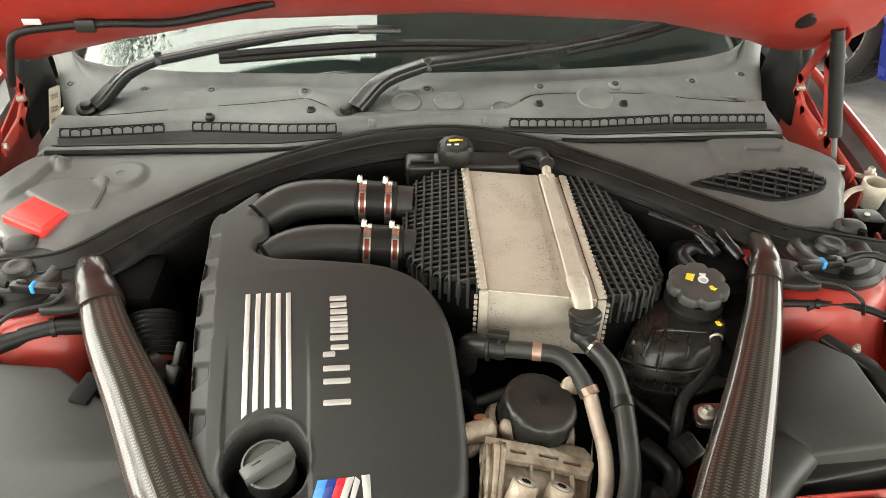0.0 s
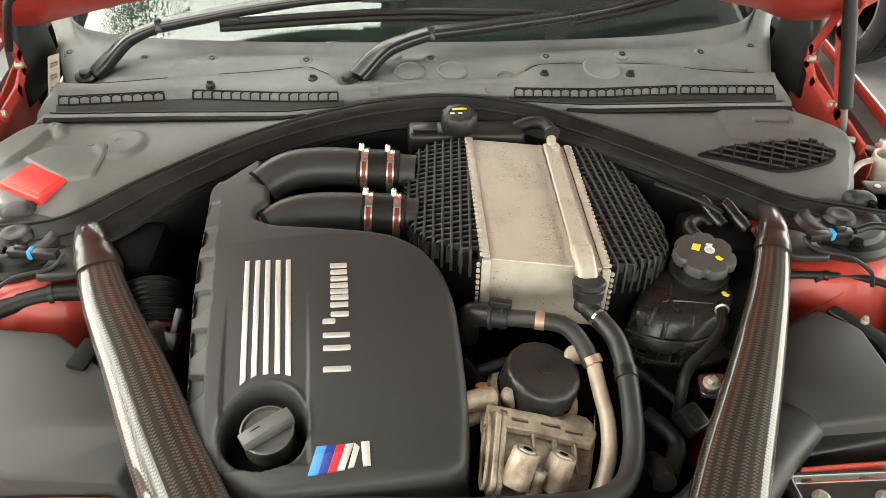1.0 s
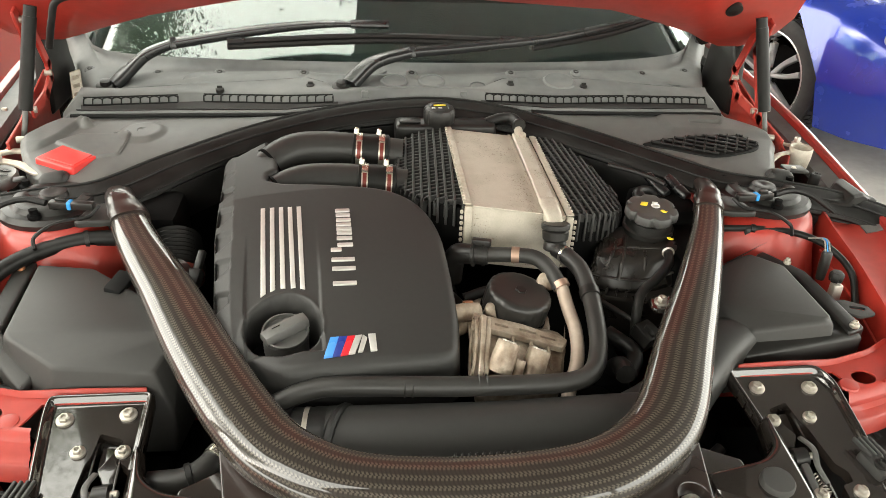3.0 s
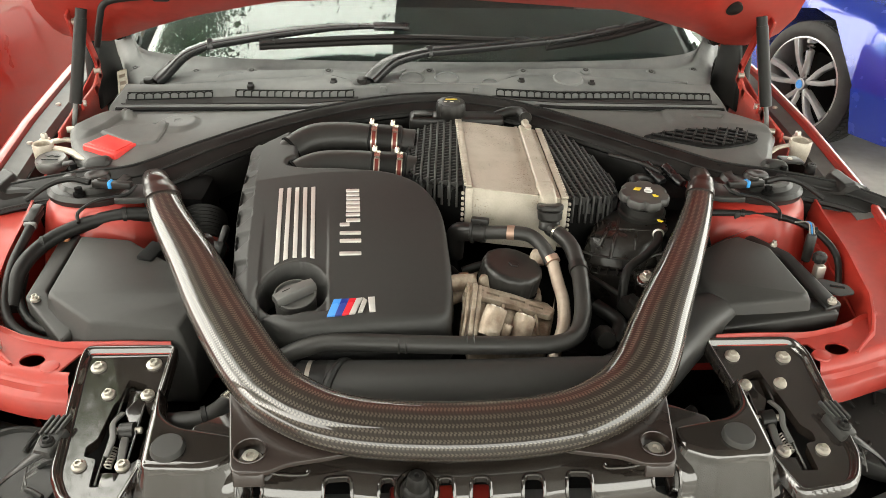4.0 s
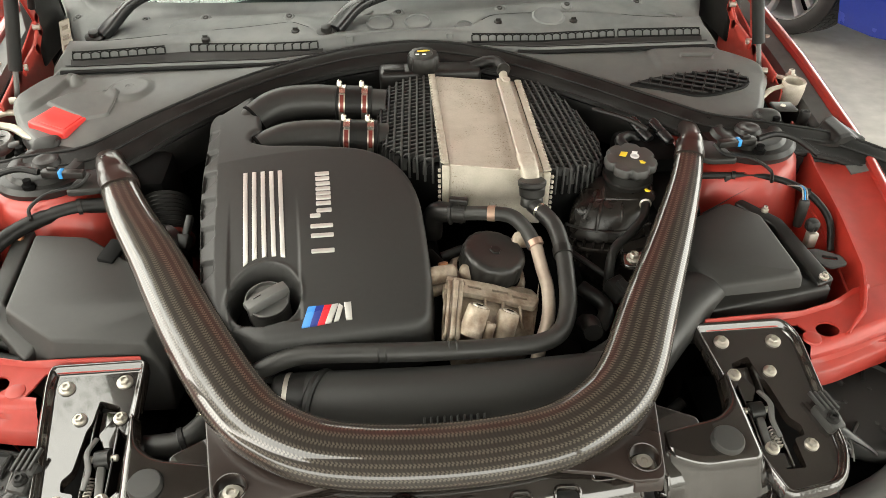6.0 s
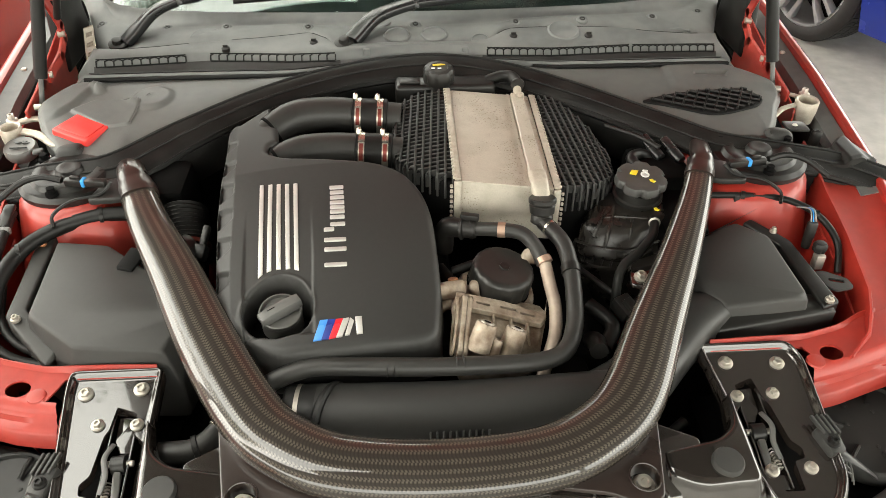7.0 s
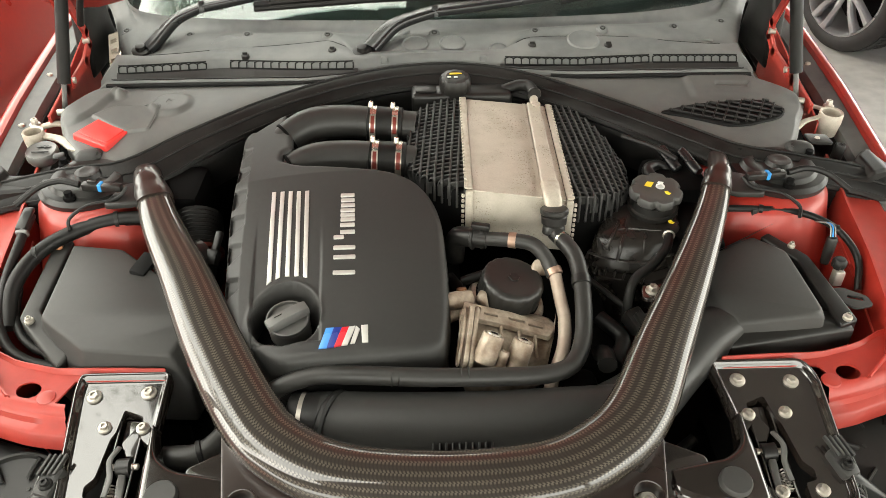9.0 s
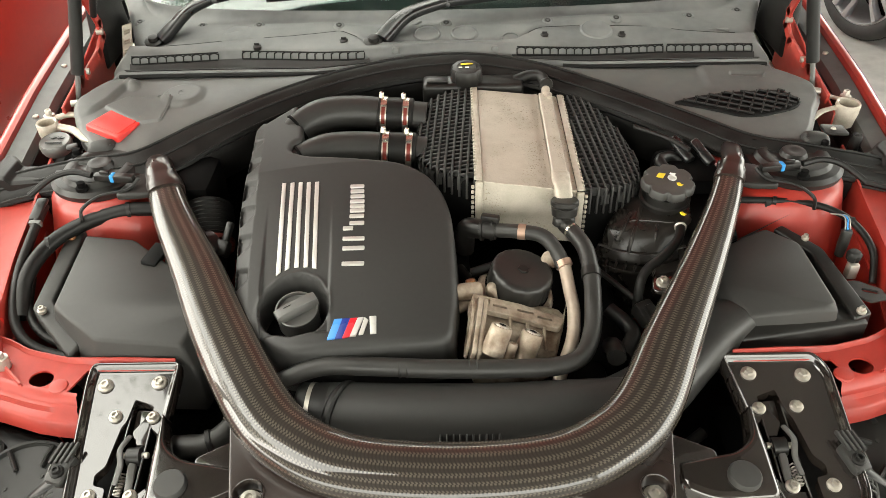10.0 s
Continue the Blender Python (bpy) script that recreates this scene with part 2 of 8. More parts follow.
# ---- building helpers ----
def wloc(ob):
    v = Vector((0, 0, 0))
    while ob:
        v += ob.location
        ob = ob.parent
    return v


def finish(bm, name, material, smooth=40):
    bmesh.ops.recalc_face_normals(bm, faces=bm.faces)
    me = bpy.data.meshes.new(name)
    bm.to_mesh(me)
    bm.free()
    for p in me.polygons:
        p.use_smooth = True
    me.set_sharp_from_angle(angle=radians(smooth))
    me.materials.append(material)
    return me


def centre(bm):
    n = len(bm.verts)
    c = Vector((0, 0, 0))
    for v in bm.verts:
        c += v.co
    return c / max(1, n)


def part(name, bm, material, parent=None, label="", smooth=40):
    """One mesh object from a bmesh in world coordinates, under a thing or a part, its origin in its middle."""
    c = centre(bm)
    bmesh.ops.translate(bm, verts=bm.verts, vec=-c)
    ob = new(name, finish(bm, name, material, smooth))
    ob.location = c - (wloc(parent) if parent else Vector((0, 0, 0)))
    ob.parent = parent
    if label:
        ob["label"] = label
    return ob


def solo(name, bm, material, label, category, kind="", group="", smooth=40):
    return tagged(part(name, bm, material, None, label, smooth), label, category, group, kind)


def thing(name, at, label, category, group="", kind=""):
    e = new(name)
    e.empty_display_size = 0.05
    e.location = at
    return tagged(e, label, category, group, kind)


def catmull(pts, n=6):
    """A smooth line through points (tuples of any length)."""
    p = [np.array(q, float) for q in pts]
    p = [2 * p[0] - p[1]] + p + [2 * p[-1] - p[-2]]
    out = []
    for i in range(1, len(p) - 2):
        for k in range(n):
            t = k / n
            a, b, c, d = p[i - 1:i + 3]
            out.append(0.5 * (2 * b + (c - a) * t + (2 * a - 5 * b + 4 * c - d) * t * t + (3 * b - a - 3 * c + d) * t ** 3))
    out.append(p[-2])
    return out


def power(v, k):
    return math.copysign(abs(v) ** k, v)


def tube(path, radius, seg=14, flat=1.0, smooth=6, caps=True, bm=None, uv=False, square=1.0):
    """A tube along points; a point may carry its own radius as a fourth number. flat: height by width."""
    bm = bm or bmesh.new()
    pts = catmull([tuple(q) if len(q) == 4 else (*q, radius) for q in path], smooth) if smooth > 1 else [np.array(tuple(q) if len(q) == 4 else (*q, radius), float) for q in path]
    layer = bm.loops.layers.uv.verify() if uv else None
    rings, run = [], 0.0
    lengths = []
    for i, q in enumerate(pts):
        a, b = pts[max(0, i - 1)][:3], pts[min(len(pts) - 1, i + 1)][:3]
        d = Vector(b - a).normalized()
        side = d.cross(Vector((0, 0, 1)))
        if side.length < 0.08:
            side = d.cross(Vector((0, 1, 0)))
        side.normalize()
        up = side.cross(d)
        r = float(q[3])
        rings.append([bm.verts.new(Vector(q[:3]) + side * (r * power(math.cos(w), square)) + up * (r * flat * power(math.sin(w), square)))
                      for w in (2 * math.pi * k / seg for k in range(seg))])
        if i:
            run += float(np.linalg.norm(pts[i][:3] - pts[i - 1][:3]))
        lengths.append(run)
    for i in range(len(rings) - 1):
        for k in range(seg):
            j = (k + 1) % seg
            f = bm.faces.new((rings[i][k], rings[i][j], rings[i + 1][j], rings[i + 1][k]))
            if uv:
                girth = 2 * math.pi * radius * (1 + flat) / 2
                for loop, (uu, vv) in zip(f.loops, ((k, i), (k + 1, i), (k + 1, i + 1), (k, i + 1))):
                    loop[layer].uv = (girth * uu / seg, lengths[vv])
    if caps:
        for ring in (rings[0], rings[-1]):
            try:
                bm.faces.new(ring)
            except ValueError:
                pass
    return bm


def lathe(profile, at=(0, 0, 0), axis=(0, 0, 1), seg=28, bm=None, lobes=0, lobe_depth=0.0, hollow=False):
    """Turned round an axis: profile of (radius, height). lobes: scalloped grip on the widest radii. hollow: a ring, with no end caps."""
    bm = bm or bmesh.new()
    m = Matrix.Translation(at) @ Vector(axis).normalized().to_track_quat("Z", "Y").to_matrix().to_4x4()
    big = max(r for r, _ in profile)
    rings = []
    for r, z in profile:
        if r < 1e-6:
            rings.append([bm.verts.new(m @ Vector((0, 0, z)))])
            continue
        ring = []
        for k in range(seg):
            w = 2 * math.pi * k / seg
            rr = r
            if lobes and r > 0.8 * big:
                rr = r - lobe_depth * (0.5 + 0.5 * math.cos(w * lobes)) ** 5
            ring.append(bm.verts.new(m @ Vector((rr * math.cos(w), rr * math.sin(w), z))))
        rings.append(ring)
    for a, b in zip(rings, rings[1:] + ([rings[0]] if hollow else [])):
        for k in range(seg):
            j = (k + 1) % seg
            if len(a) == 1 and len(b) > 1:
                bm.faces.new((a[0], b[j], b[k]))
            elif len(b) == 1 and len(a) > 1:
                bm.faces.new((a[k], a[j], b[0]))
            elif len(a) > 1:
                bm.faces.new((a[k], a[j], b[j], b[k]))
    for ring in (rings[0], rings[-1]):
        if len(ring) > 1 and not hollow:
            bm.faces.new(ring)
    return bm


def box(size, m=None, bevel=0.0, bm=None, segs=2):
    """A box of that size, its edges rounded, at the pose m."""
    own = bmesh.new()
    bmesh.ops.create_cube(own, size=1.0, matrix=Matrix.Diagonal((*size, 1)))
    if bevel:
        bmesh.ops.bevel(own, geom=own.edges[:], offset=bevel, segments=segs, affect="EDGES", profile=0.5)
    if m is not None:
        bmesh.ops.transform(own, matrix=m, verts=own.verts)
    return join(bm, own)


def join(bm, own):
    if bm is None:
        return own
    me = bpy.data.meshes.new("tmp")
    own.to_mesh(me)
    own.free()
    bm.from_mesh(me)
    bpy.data.meshes.remove(me)
    return bm


def bar(a, b, width, thick, flat_axis=(1, 0, 0), bm=None, bevel=0.0015):
    """A flat bar from a to b; its thin side looks along flat_axis."""
    a, b, n = Vector(a), Vector(b), Vector(flat_axis).normalized()
    d = (b - a).normalized()
    w = n.cross(d).normalized()
    return hull([q + s * w * width / 2 + t * n * thick / 2 + e * d * width * 0.3 for q, e in ((a, -1), (b, 1)) for s in (-1, 1) for t in (-1, 1)], bevel, 1, bm)


def hull(pts, bevel=0.01, segs=3, bm=None):
    own = bmesh.new()
    for q in pts:
        own.verts.new(q)
    bmesh.ops.convex_hull(own, input=own.verts[:])
    bmesh.ops.dissolve_limit(own, angle_limit=radians(4), verts=own.verts[:], edges=own.edges[:])
    if bevel:
        bmesh.ops.bevel(own, geom=own.edges[:], offset=bevel, segments=segs, affect="EDGES", profile=0.5)
    return join(bm, own)


def rounded(poly, r=0.01, n=4):
    """A polygon in plan with its corners rounded; a corner may carry its own radius."""
    out = []
    k = len(poly)
    for i in range(k):
        p = Vector(poly[i][:2])
        a, b = Vector(poly[i - 1][:2]), Vector(poly[(i + 1) % k][:2])
        rr = poly[i][2] if len(poly[i]) > 2 else r
        da, db = a - p, b - p
        s = min(rr, 0.45 * da.length, 0.45 * db.length)
        p1, p2 = p + da.normalized() * s, p + db.normalized() * s
        for j in range(n + 1):
            t = j / n
            out.append(((1 - t) ** 2 * p1 + 2 * t * (1 - t) * p + t * t * p2)[:])
    return out


def inset(poly, d):
    """The polygon moved inwards by d (outwards: minus), in plan."""
    k = len(poly)
    area = sum(poly[i][0] * poly[(i + 1) % k][1] - poly[(i + 1) % k][0] * poly[i][1] for i in range(k))
    s = 1 if area > 0 else -1
    out = []
    for i in range(k):
        a, p, b = Vector(poly[i - 1]), Vector(poly[i]), Vector(poly[(i + 1) % k])
        t = (b - a)
        if t.length < 1e-9:
            out.append(p[:])
            continue
        t.normalize()
        out.append((p[0] - s * t[1] * d, p[1] + s * t[0] * d))
    return out


def plate(outer, holes=(), z=0.0, thick=0.004, bevel=0.002, flare=0.0, bm=None, steps=3, inner_depth=None):
    """A sheet in plan with holes cut through; z: height, or a function of x and y. flare: how far the foot stands out."""
    own = bmesh.new()
    zf = z if callable(z) else (lambda x, y: z)
    edges = []
    loops = []
    for pts in (inset(outer, bevel) if bevel else list(outer), *holes):
        vs = [own.verts.new((q[0], q[1], 0)) for q in pts]
        edges += [own.edges.new((vs[i], vs[(i + 1) % len(vs)])) for i in range(len(vs))]
        loops.append(vs)
    bmesh.ops.triangle_fill(own, use_beauty=True, use_dissolve=False, edges=edges, normal=(0, 0, 1))
    for v in own.verts:
        v.co.z = zf(v.co.x, v.co.y)

    def skirt(ring, levels):
        for pts, dz in levels:
            nxt = [own.verts.new((q[0], q[1], zf(q[0], q[1]) + dz)) for q in pts]
            for i in range(len(ring)):
                j = (i + 1) % len(ring)
                own.faces.new((ring[i], ring[j], nxt[j], nxt[i]))
            ring = nxt

    levels = []
    if bevel:
        for i in range(1, steps + 1):
            w = i / steps * math.pi / 2
            levels.append((inset(outer, bevel * (1 - math.sin(w))), -bevel * (1 - math.cos(w))))
    levels.append((inset(outer, -flare) if flare else list(outer), -max(thick, bevel + 0.0005)))
    skirt(loops[0], levels)
    for vs, pts in zip(loops[1:], holes):
        skirt(vs, [(list(pts), -(inner_depth or thick))])
    return join(bm, own)


def ellipse(cx, cy, rx, ry=None, n=20, turn=0.0):
    ry = ry or rx
    return [(cx + rx * math.cos(w) * math.cos(turn) - ry * math.sin(w) * math.sin(turn),
             cy + rx * math.cos(w) * math.sin(turn) + ry * math.sin(w) * math.cos(turn)) for w in (2 * math.pi * k / n for k in range(n))]


def loft(rows, bm=None, closed=False):
    """A surface over rows of points, all of one length."""
    own = bmesh.new()
    g = [[own.verts.new(tuple(q)) for q in row] for row in rows]
    for a, b in zip(g, g[1:]):
        for k in range(len(a) - (0 if closed else 1)):
            j = (k + 1) % len(a)
            own.faces.new((a[k], a[j], b[j], b[k]))
    return join(bm, own)


def thicken(bm, t):
    """Gives a sheet a back at distance t along its normals, and closes the rim."""
    bmesh.ops.recalc_face_normals(bm, faces=bm.faces)
    bm.normal_update()
    front = bm.verts[:]
    back = {v: bm.verts.new(v.co - v.normal * t) for v in front}
    rim = [e for e in bm.edges if len(e.link_faces) == 1]
    for f in bm.faces[:]:
        bm.faces.new([back[v] for v in reversed(f.verts)])
    for e in rim:
        a, b = e.verts
        bm.faces.new((a, b, back[b], back[a]))
    return bm


def outline_near(px, py, poly):
    """Distance of many points from a plan outline, positive inside, and the nearest places on it."""
    q = np.array(poly, float)
    r = np.roll(q, -1, axis=0)
    best, cross = np.full(px.shape, 9.0), np.zeros(px.shape, int)
    nx, ny = px.copy(), py.copy()
    for (ax, ay), (bx, by) in zip(q, r):
        ex, ey = bx - ax, by - ay
        t = np.clip(((px - ax) * ex + (py - ay) * ey) / (ex * ex + ey * ey + 1e-12), 0, 1)
        cx, cy = ax + t * ex, ay + t * ey
        dist = np.hypot(px - cx, py - cy)
        less = dist < best
        best, nx, ny = np.where(less, dist, best), np.where(less, cx, nx), np.where(less, cy, ny)
        cross += ((ay > py) != (by > py)) & (px < ax + (py - ay) * ex / (ey if abs(ey) > 1e-12 else 1e-12))
    return np.where(cross % 2 == 1, best, -best), nx, ny


def outline_dist(px, py, poly):
    return outline_near(px, py, poly)[0]


def moulding(outline, height, step, skirt=0.0, holes=(), flare=0.0):
    """A fine sheet over a plan outline with clean borders, turned down by skirt at its rim and in its holes.
    height takes arrays x, y and the distance from the outline."""
    q = np.array(outline)
    (x0, y0), (x1, y1) = q.min(0) - step, q.max(0) + step
    gx, gy = np.meshgrid(np.arange(x0, x1 + step, step), np.arange(y0, y1 + step, step))
    keep = np.ones(gx.shape, bool)
    px, py = gx.copy(), gy.copy()
    for k, loop in enumerate((outline, *holes)):
        d, nx, ny = outline_near(gx, gy, loop)
        d = d if k == 0 else -d
        keep &= d > -0.72 * step
        near = d < 0.28 * step
        px, py = np.where(near, nx, px), np.where(near, ny, py)
    gz = height(px, py, np.maximum(0, outline_dist(px, py, outline)))
    index = -np.ones(gx.shape, int)
    index[keep] = np.arange(keep.sum())
    ok = keep[:-1, :-1] & keep[1:, :-1] & keep[1:, 1:] & keep[:-1, 1:]
    j, i = np.nonzero(ok)
    faces = np.stack([index[j, i], index[j, i + 1], index[j + 1, i + 1], index[j + 1, i]], 1)
    me = bpy.data.meshes.new("sheet")
    me.from_pydata(np.stack([px[keep], py[keep], gz[keep]], 1).tolist(), [], faces.tolist())
    bm = bmesh.new()
    bm.from_mesh(me)
    bpy.data.meshes.remove(me)
    bmesh.ops.delete(bm, geom=[v for v in bm.verts if not v.link_faces], context="VERTS")
    rim = [e for e in bm.edges if len(e.link_faces) == 1]
    border = list({v for e in rim for v in e.verts})
    bx, by = np.array([v.co.x for v in border]), np.array([v.co.y for v in border])
    best, tx, ty = np.full(bx.shape, 1e9), bx.copy(), by.copy()
    for loop in (outline, *holes):
        _, nx, ny = outline_near(bx, by, loop)
        d = np.hypot(nx - bx, ny - by)
        tx, ty, best = np.where(d < best, nx, tx), np.where(d < best, ny, ty), np.minimum(d, best)
    tz = height(tx, ty, np.maximum(0, outline_dist(tx, ty, outline)))
    for v, x, y, z in zip(border, tx.tolist(), ty.tolist(), tz.tolist()):
        v.co = (x, y, z)
    if skirt:
        mid = Vector((*q.mean(0), 0))
        low = {}
        for e in rim:
            for v in e.verts:
                if v not in low:
                    out = Vector((v.co.x - mid.x, v.co.y - mid.y, 0)).normalized() * flare
                    low[v] = bm.verts.new(v.co + out - Vector((0, 0, skirt)))
        for e in rim:
            u, v = e.verts
            bm.faces.new((u, v, low[v], low[u]))
    return bm


def ease(v):
    v = np.clip(v, 0, 1)
    return v * v * (3 - 2 * v)


def lin(x, table):
    """Linear look-up in a short table of (x, value)."""
    return float(np.interp(x, [q[0] for q in table], [q[1] for q in table]))


def bolt(at, r=0.009, parent=None, axis=(0, 0.15, 1), name="bolt", material=None, h=0.007):
    """A flanged hexagon bolt with a recessed crown."""
    bm = lathe([(r * 1.0, -0.003), (r * 1.0, 0.001), (r * 0.85, 0.0022), (r * 0.5, 0.0024)], at, axis, 18)
    lathe([(r * 0.66, 0.0), (r * 0.66, h * 0.85), (r * 0.56, h), (r * 0.36, h), (r * 0.33, h * 0.6), (0, h * 0.55)], at, axis, 6, bm)
    return part(name, bm, material or STEEL, parent)


def band_clamp(at, axis, r, parent, width=0.009, lining=False, name="hose_clamp", screw=(0, 0, 1)):
    bm = lathe([(r, -width / 2), (r + 0.0016, -width / 2), (r + 0.0016, width / 2), (r, width / 2)], at, axis, 28)
    c = part(name, bm, CLAMP, parent, "bright steel hose clamp")
    s = Vector(at) + Vector(screw).normalized() * (r + 0.005)
    part("clamp_screw", lathe([(0.0036, -0.006), (0.0044, -0.004), (0.0044, 0.004), (0.0025, 0.006), (0, 0.006)], s, (0.25, 0.5, 1), 8), CLAMP, c)
    return c


# ---- the surroundings ----
def ground():
    bm = bmesh.new()
    bmesh.ops.create_grid(bm, x_segments=24, y_segments=24, size=300)
    solo("ground", bm, CONCRETE, "grey worn concrete yard floor", "floor", "structure")


def shelter():
    """Unseen roof and walls round the cars, added to close the bay and block light; it is open on one side and in
    front.
    """
    # left edge as mirrored in the windscreen; the rest set to shade the bay
    roof = [(4.4, -4.7), (4.4, 11.1), (0.68, 11.1), (-0.23, 0.62), (-1.15, -0.25), (-1.15, -0.8), (-7.45, -0.8), (-7.45, -4.7)]
    solo("ceiling", plate(roof, (), 3.44, 0.18, 0.0), CEILING, "unseen grey flat roof over the bay, its outline set to block the sky", "ceiling", "structure")
    solo("wall_north", box((8.6, 0.2, 3.4), pose(1.3, 11.2, 1.7)), WALL, "unseen pale plastered wall added behind the bay to block low sky", "wall", "structure")
    solo("wall_south", box((16.0, 0.2, 1.6), pose(-0.6, -9.0, 0.8)), WALL, "unseen pale plastered wall added in front to block low sky", "wall", "structure")
    for y in (-4.4, 5.6, 10.4):
        solo("roof_post", box((0.25, 0.25, 3.26), pose(4.25, y, 1.63), 0.01), WALL, "unseen pale square post added under the roof", "post", "structure")
    solo("wall_west", box((0.2, 17.6, 1.5), pose(-6.6, 2.2, 0.75)), WALL, "unseen pale plastered wall added at the side to block low sky", "wall", "structure")


def tree(at, height, spread, seed, leaves=2600):
    rnd = random.Random(seed)
    x, y, z = at
    t = thing("tree", at, "tall leafy tree beside the yard", "tree", "trees round the yard")
    bm = tube([(x, y, 0, 0.22), (x + 0.1, y, height * 0.3, 0.18), (x, y + 0.1, height * 0.6, 0.11), (x, y, height * 0.95, 0.02)], 0.2, 10)
    tips = []
    for i in range(16):
        w, h = rnd.uniform(0, 6.28), height * rnd.uniform(0.6, 0.92)
        r = spread * rnd.uniform(0.5, 1.0) * (1.15 - h / height * 0.6)
        tip = (x + r * math.cos(w), y + r * math.sin(w), h + rnd.uniform(0.2, 1.0))
        tube([(x, y, h * 0.85, 0.07), (x + 0.5 * r * math.cos(w), y + 0.5 * r * math.sin(w), h, 0.04), (*tip, 0.012)], 0.05, 6, bm=bm, smooth=3)
        tips.append(tip)
        tips.append(tuple(0.5 * a + 0.5 * b for a, b in zip(tip, (x, y, h))))
    tips += [(x, y, height * 0.95), (x, y, height * 0.8)]
    part("trunk", bm, BARK, t)
    verts, faces = [], []
    for i in range(leaves):
        c = rnd.choice(tips)
        p = Vector(c) + Vector((rnd.gauss(0, 0.55), rnd.gauss(0, 0.55), rnd.gauss(0, 0.45)))
        m = Matrix.Translation(p) @ Euler((rnd.uniform(-1.2, 1.2), rnd.uniform(-1.2, 1.2), rnd.uniform(0, 6.28))).to_matrix().to_4x4()
        s = rnd.uniform(0.03, 0.06)
        k = len(verts)
        verts += [m @ Vector(q) for q in ((-s, 0, 0), (-0.2 * s, -0.5 * s, 0.1 * s), (s, 0, 0), (-0.2 * s, 0.5 * s, 0.1 * s))]
        faces += [(k, k + 1, k + 2, k + 3)]
    me = bpy.data.meshes.new("crown")
    me.from_pydata([v[:] for v in verts], [], faces)
    me.materials.append(LEAF)
    ob = new("crown", me)
    ob.parent = t
    ob.location = -Vector(at)
    return t


ground()
shelter()
tree((-5.2, 6.4, 0), 11.0, 3.2, 1, 40000)
# out of view; its crown is placed to block sky left of the brace
tree((-6.7, 1.2, 0), 8.6, 2.4, 3, 20000)
tree((-1.6, 9.0, 0), 12.5, 4.0, 2, 18000)

# ---- the red car ----
C = 0.015          # the car's middle
car = thing("red_car", (C, 1.5, 0), "bright red car with its bonnet propped open", "car")

# height and run of the bonnet seal that rims the bay, seen in plan
SEAL = [(-0.86, 0.865, 0.895), (-0.76, 0.912, 0.922), (-0.63, 0.930, 0.944), (-0.52, 0.945, 0.953), (-0.42, 1.03, 0.966), (-0.30, 1.115, 0.982),
        (-0.18, 1.17, 0.997), (-0.06, 1.20, 1.008), (0.06, 1.205, 1.012), (0.18, 1.18, 1.004), (0.32, 1.115, 0.984), (0.459, 1.03, 0.963), (0.55, 0.965, 0.953),
        (0.66, 0.932, 0.946), (0.78, 0.912, 0.928), (0.89, 0.865, 0.90)]


def seal_y(x):
    return lin(x, [(q[0], q[1]) for q in SEAL])


def seal_z(x):
    return lin(x, [(q[0], q[2]) for q in SEAL])


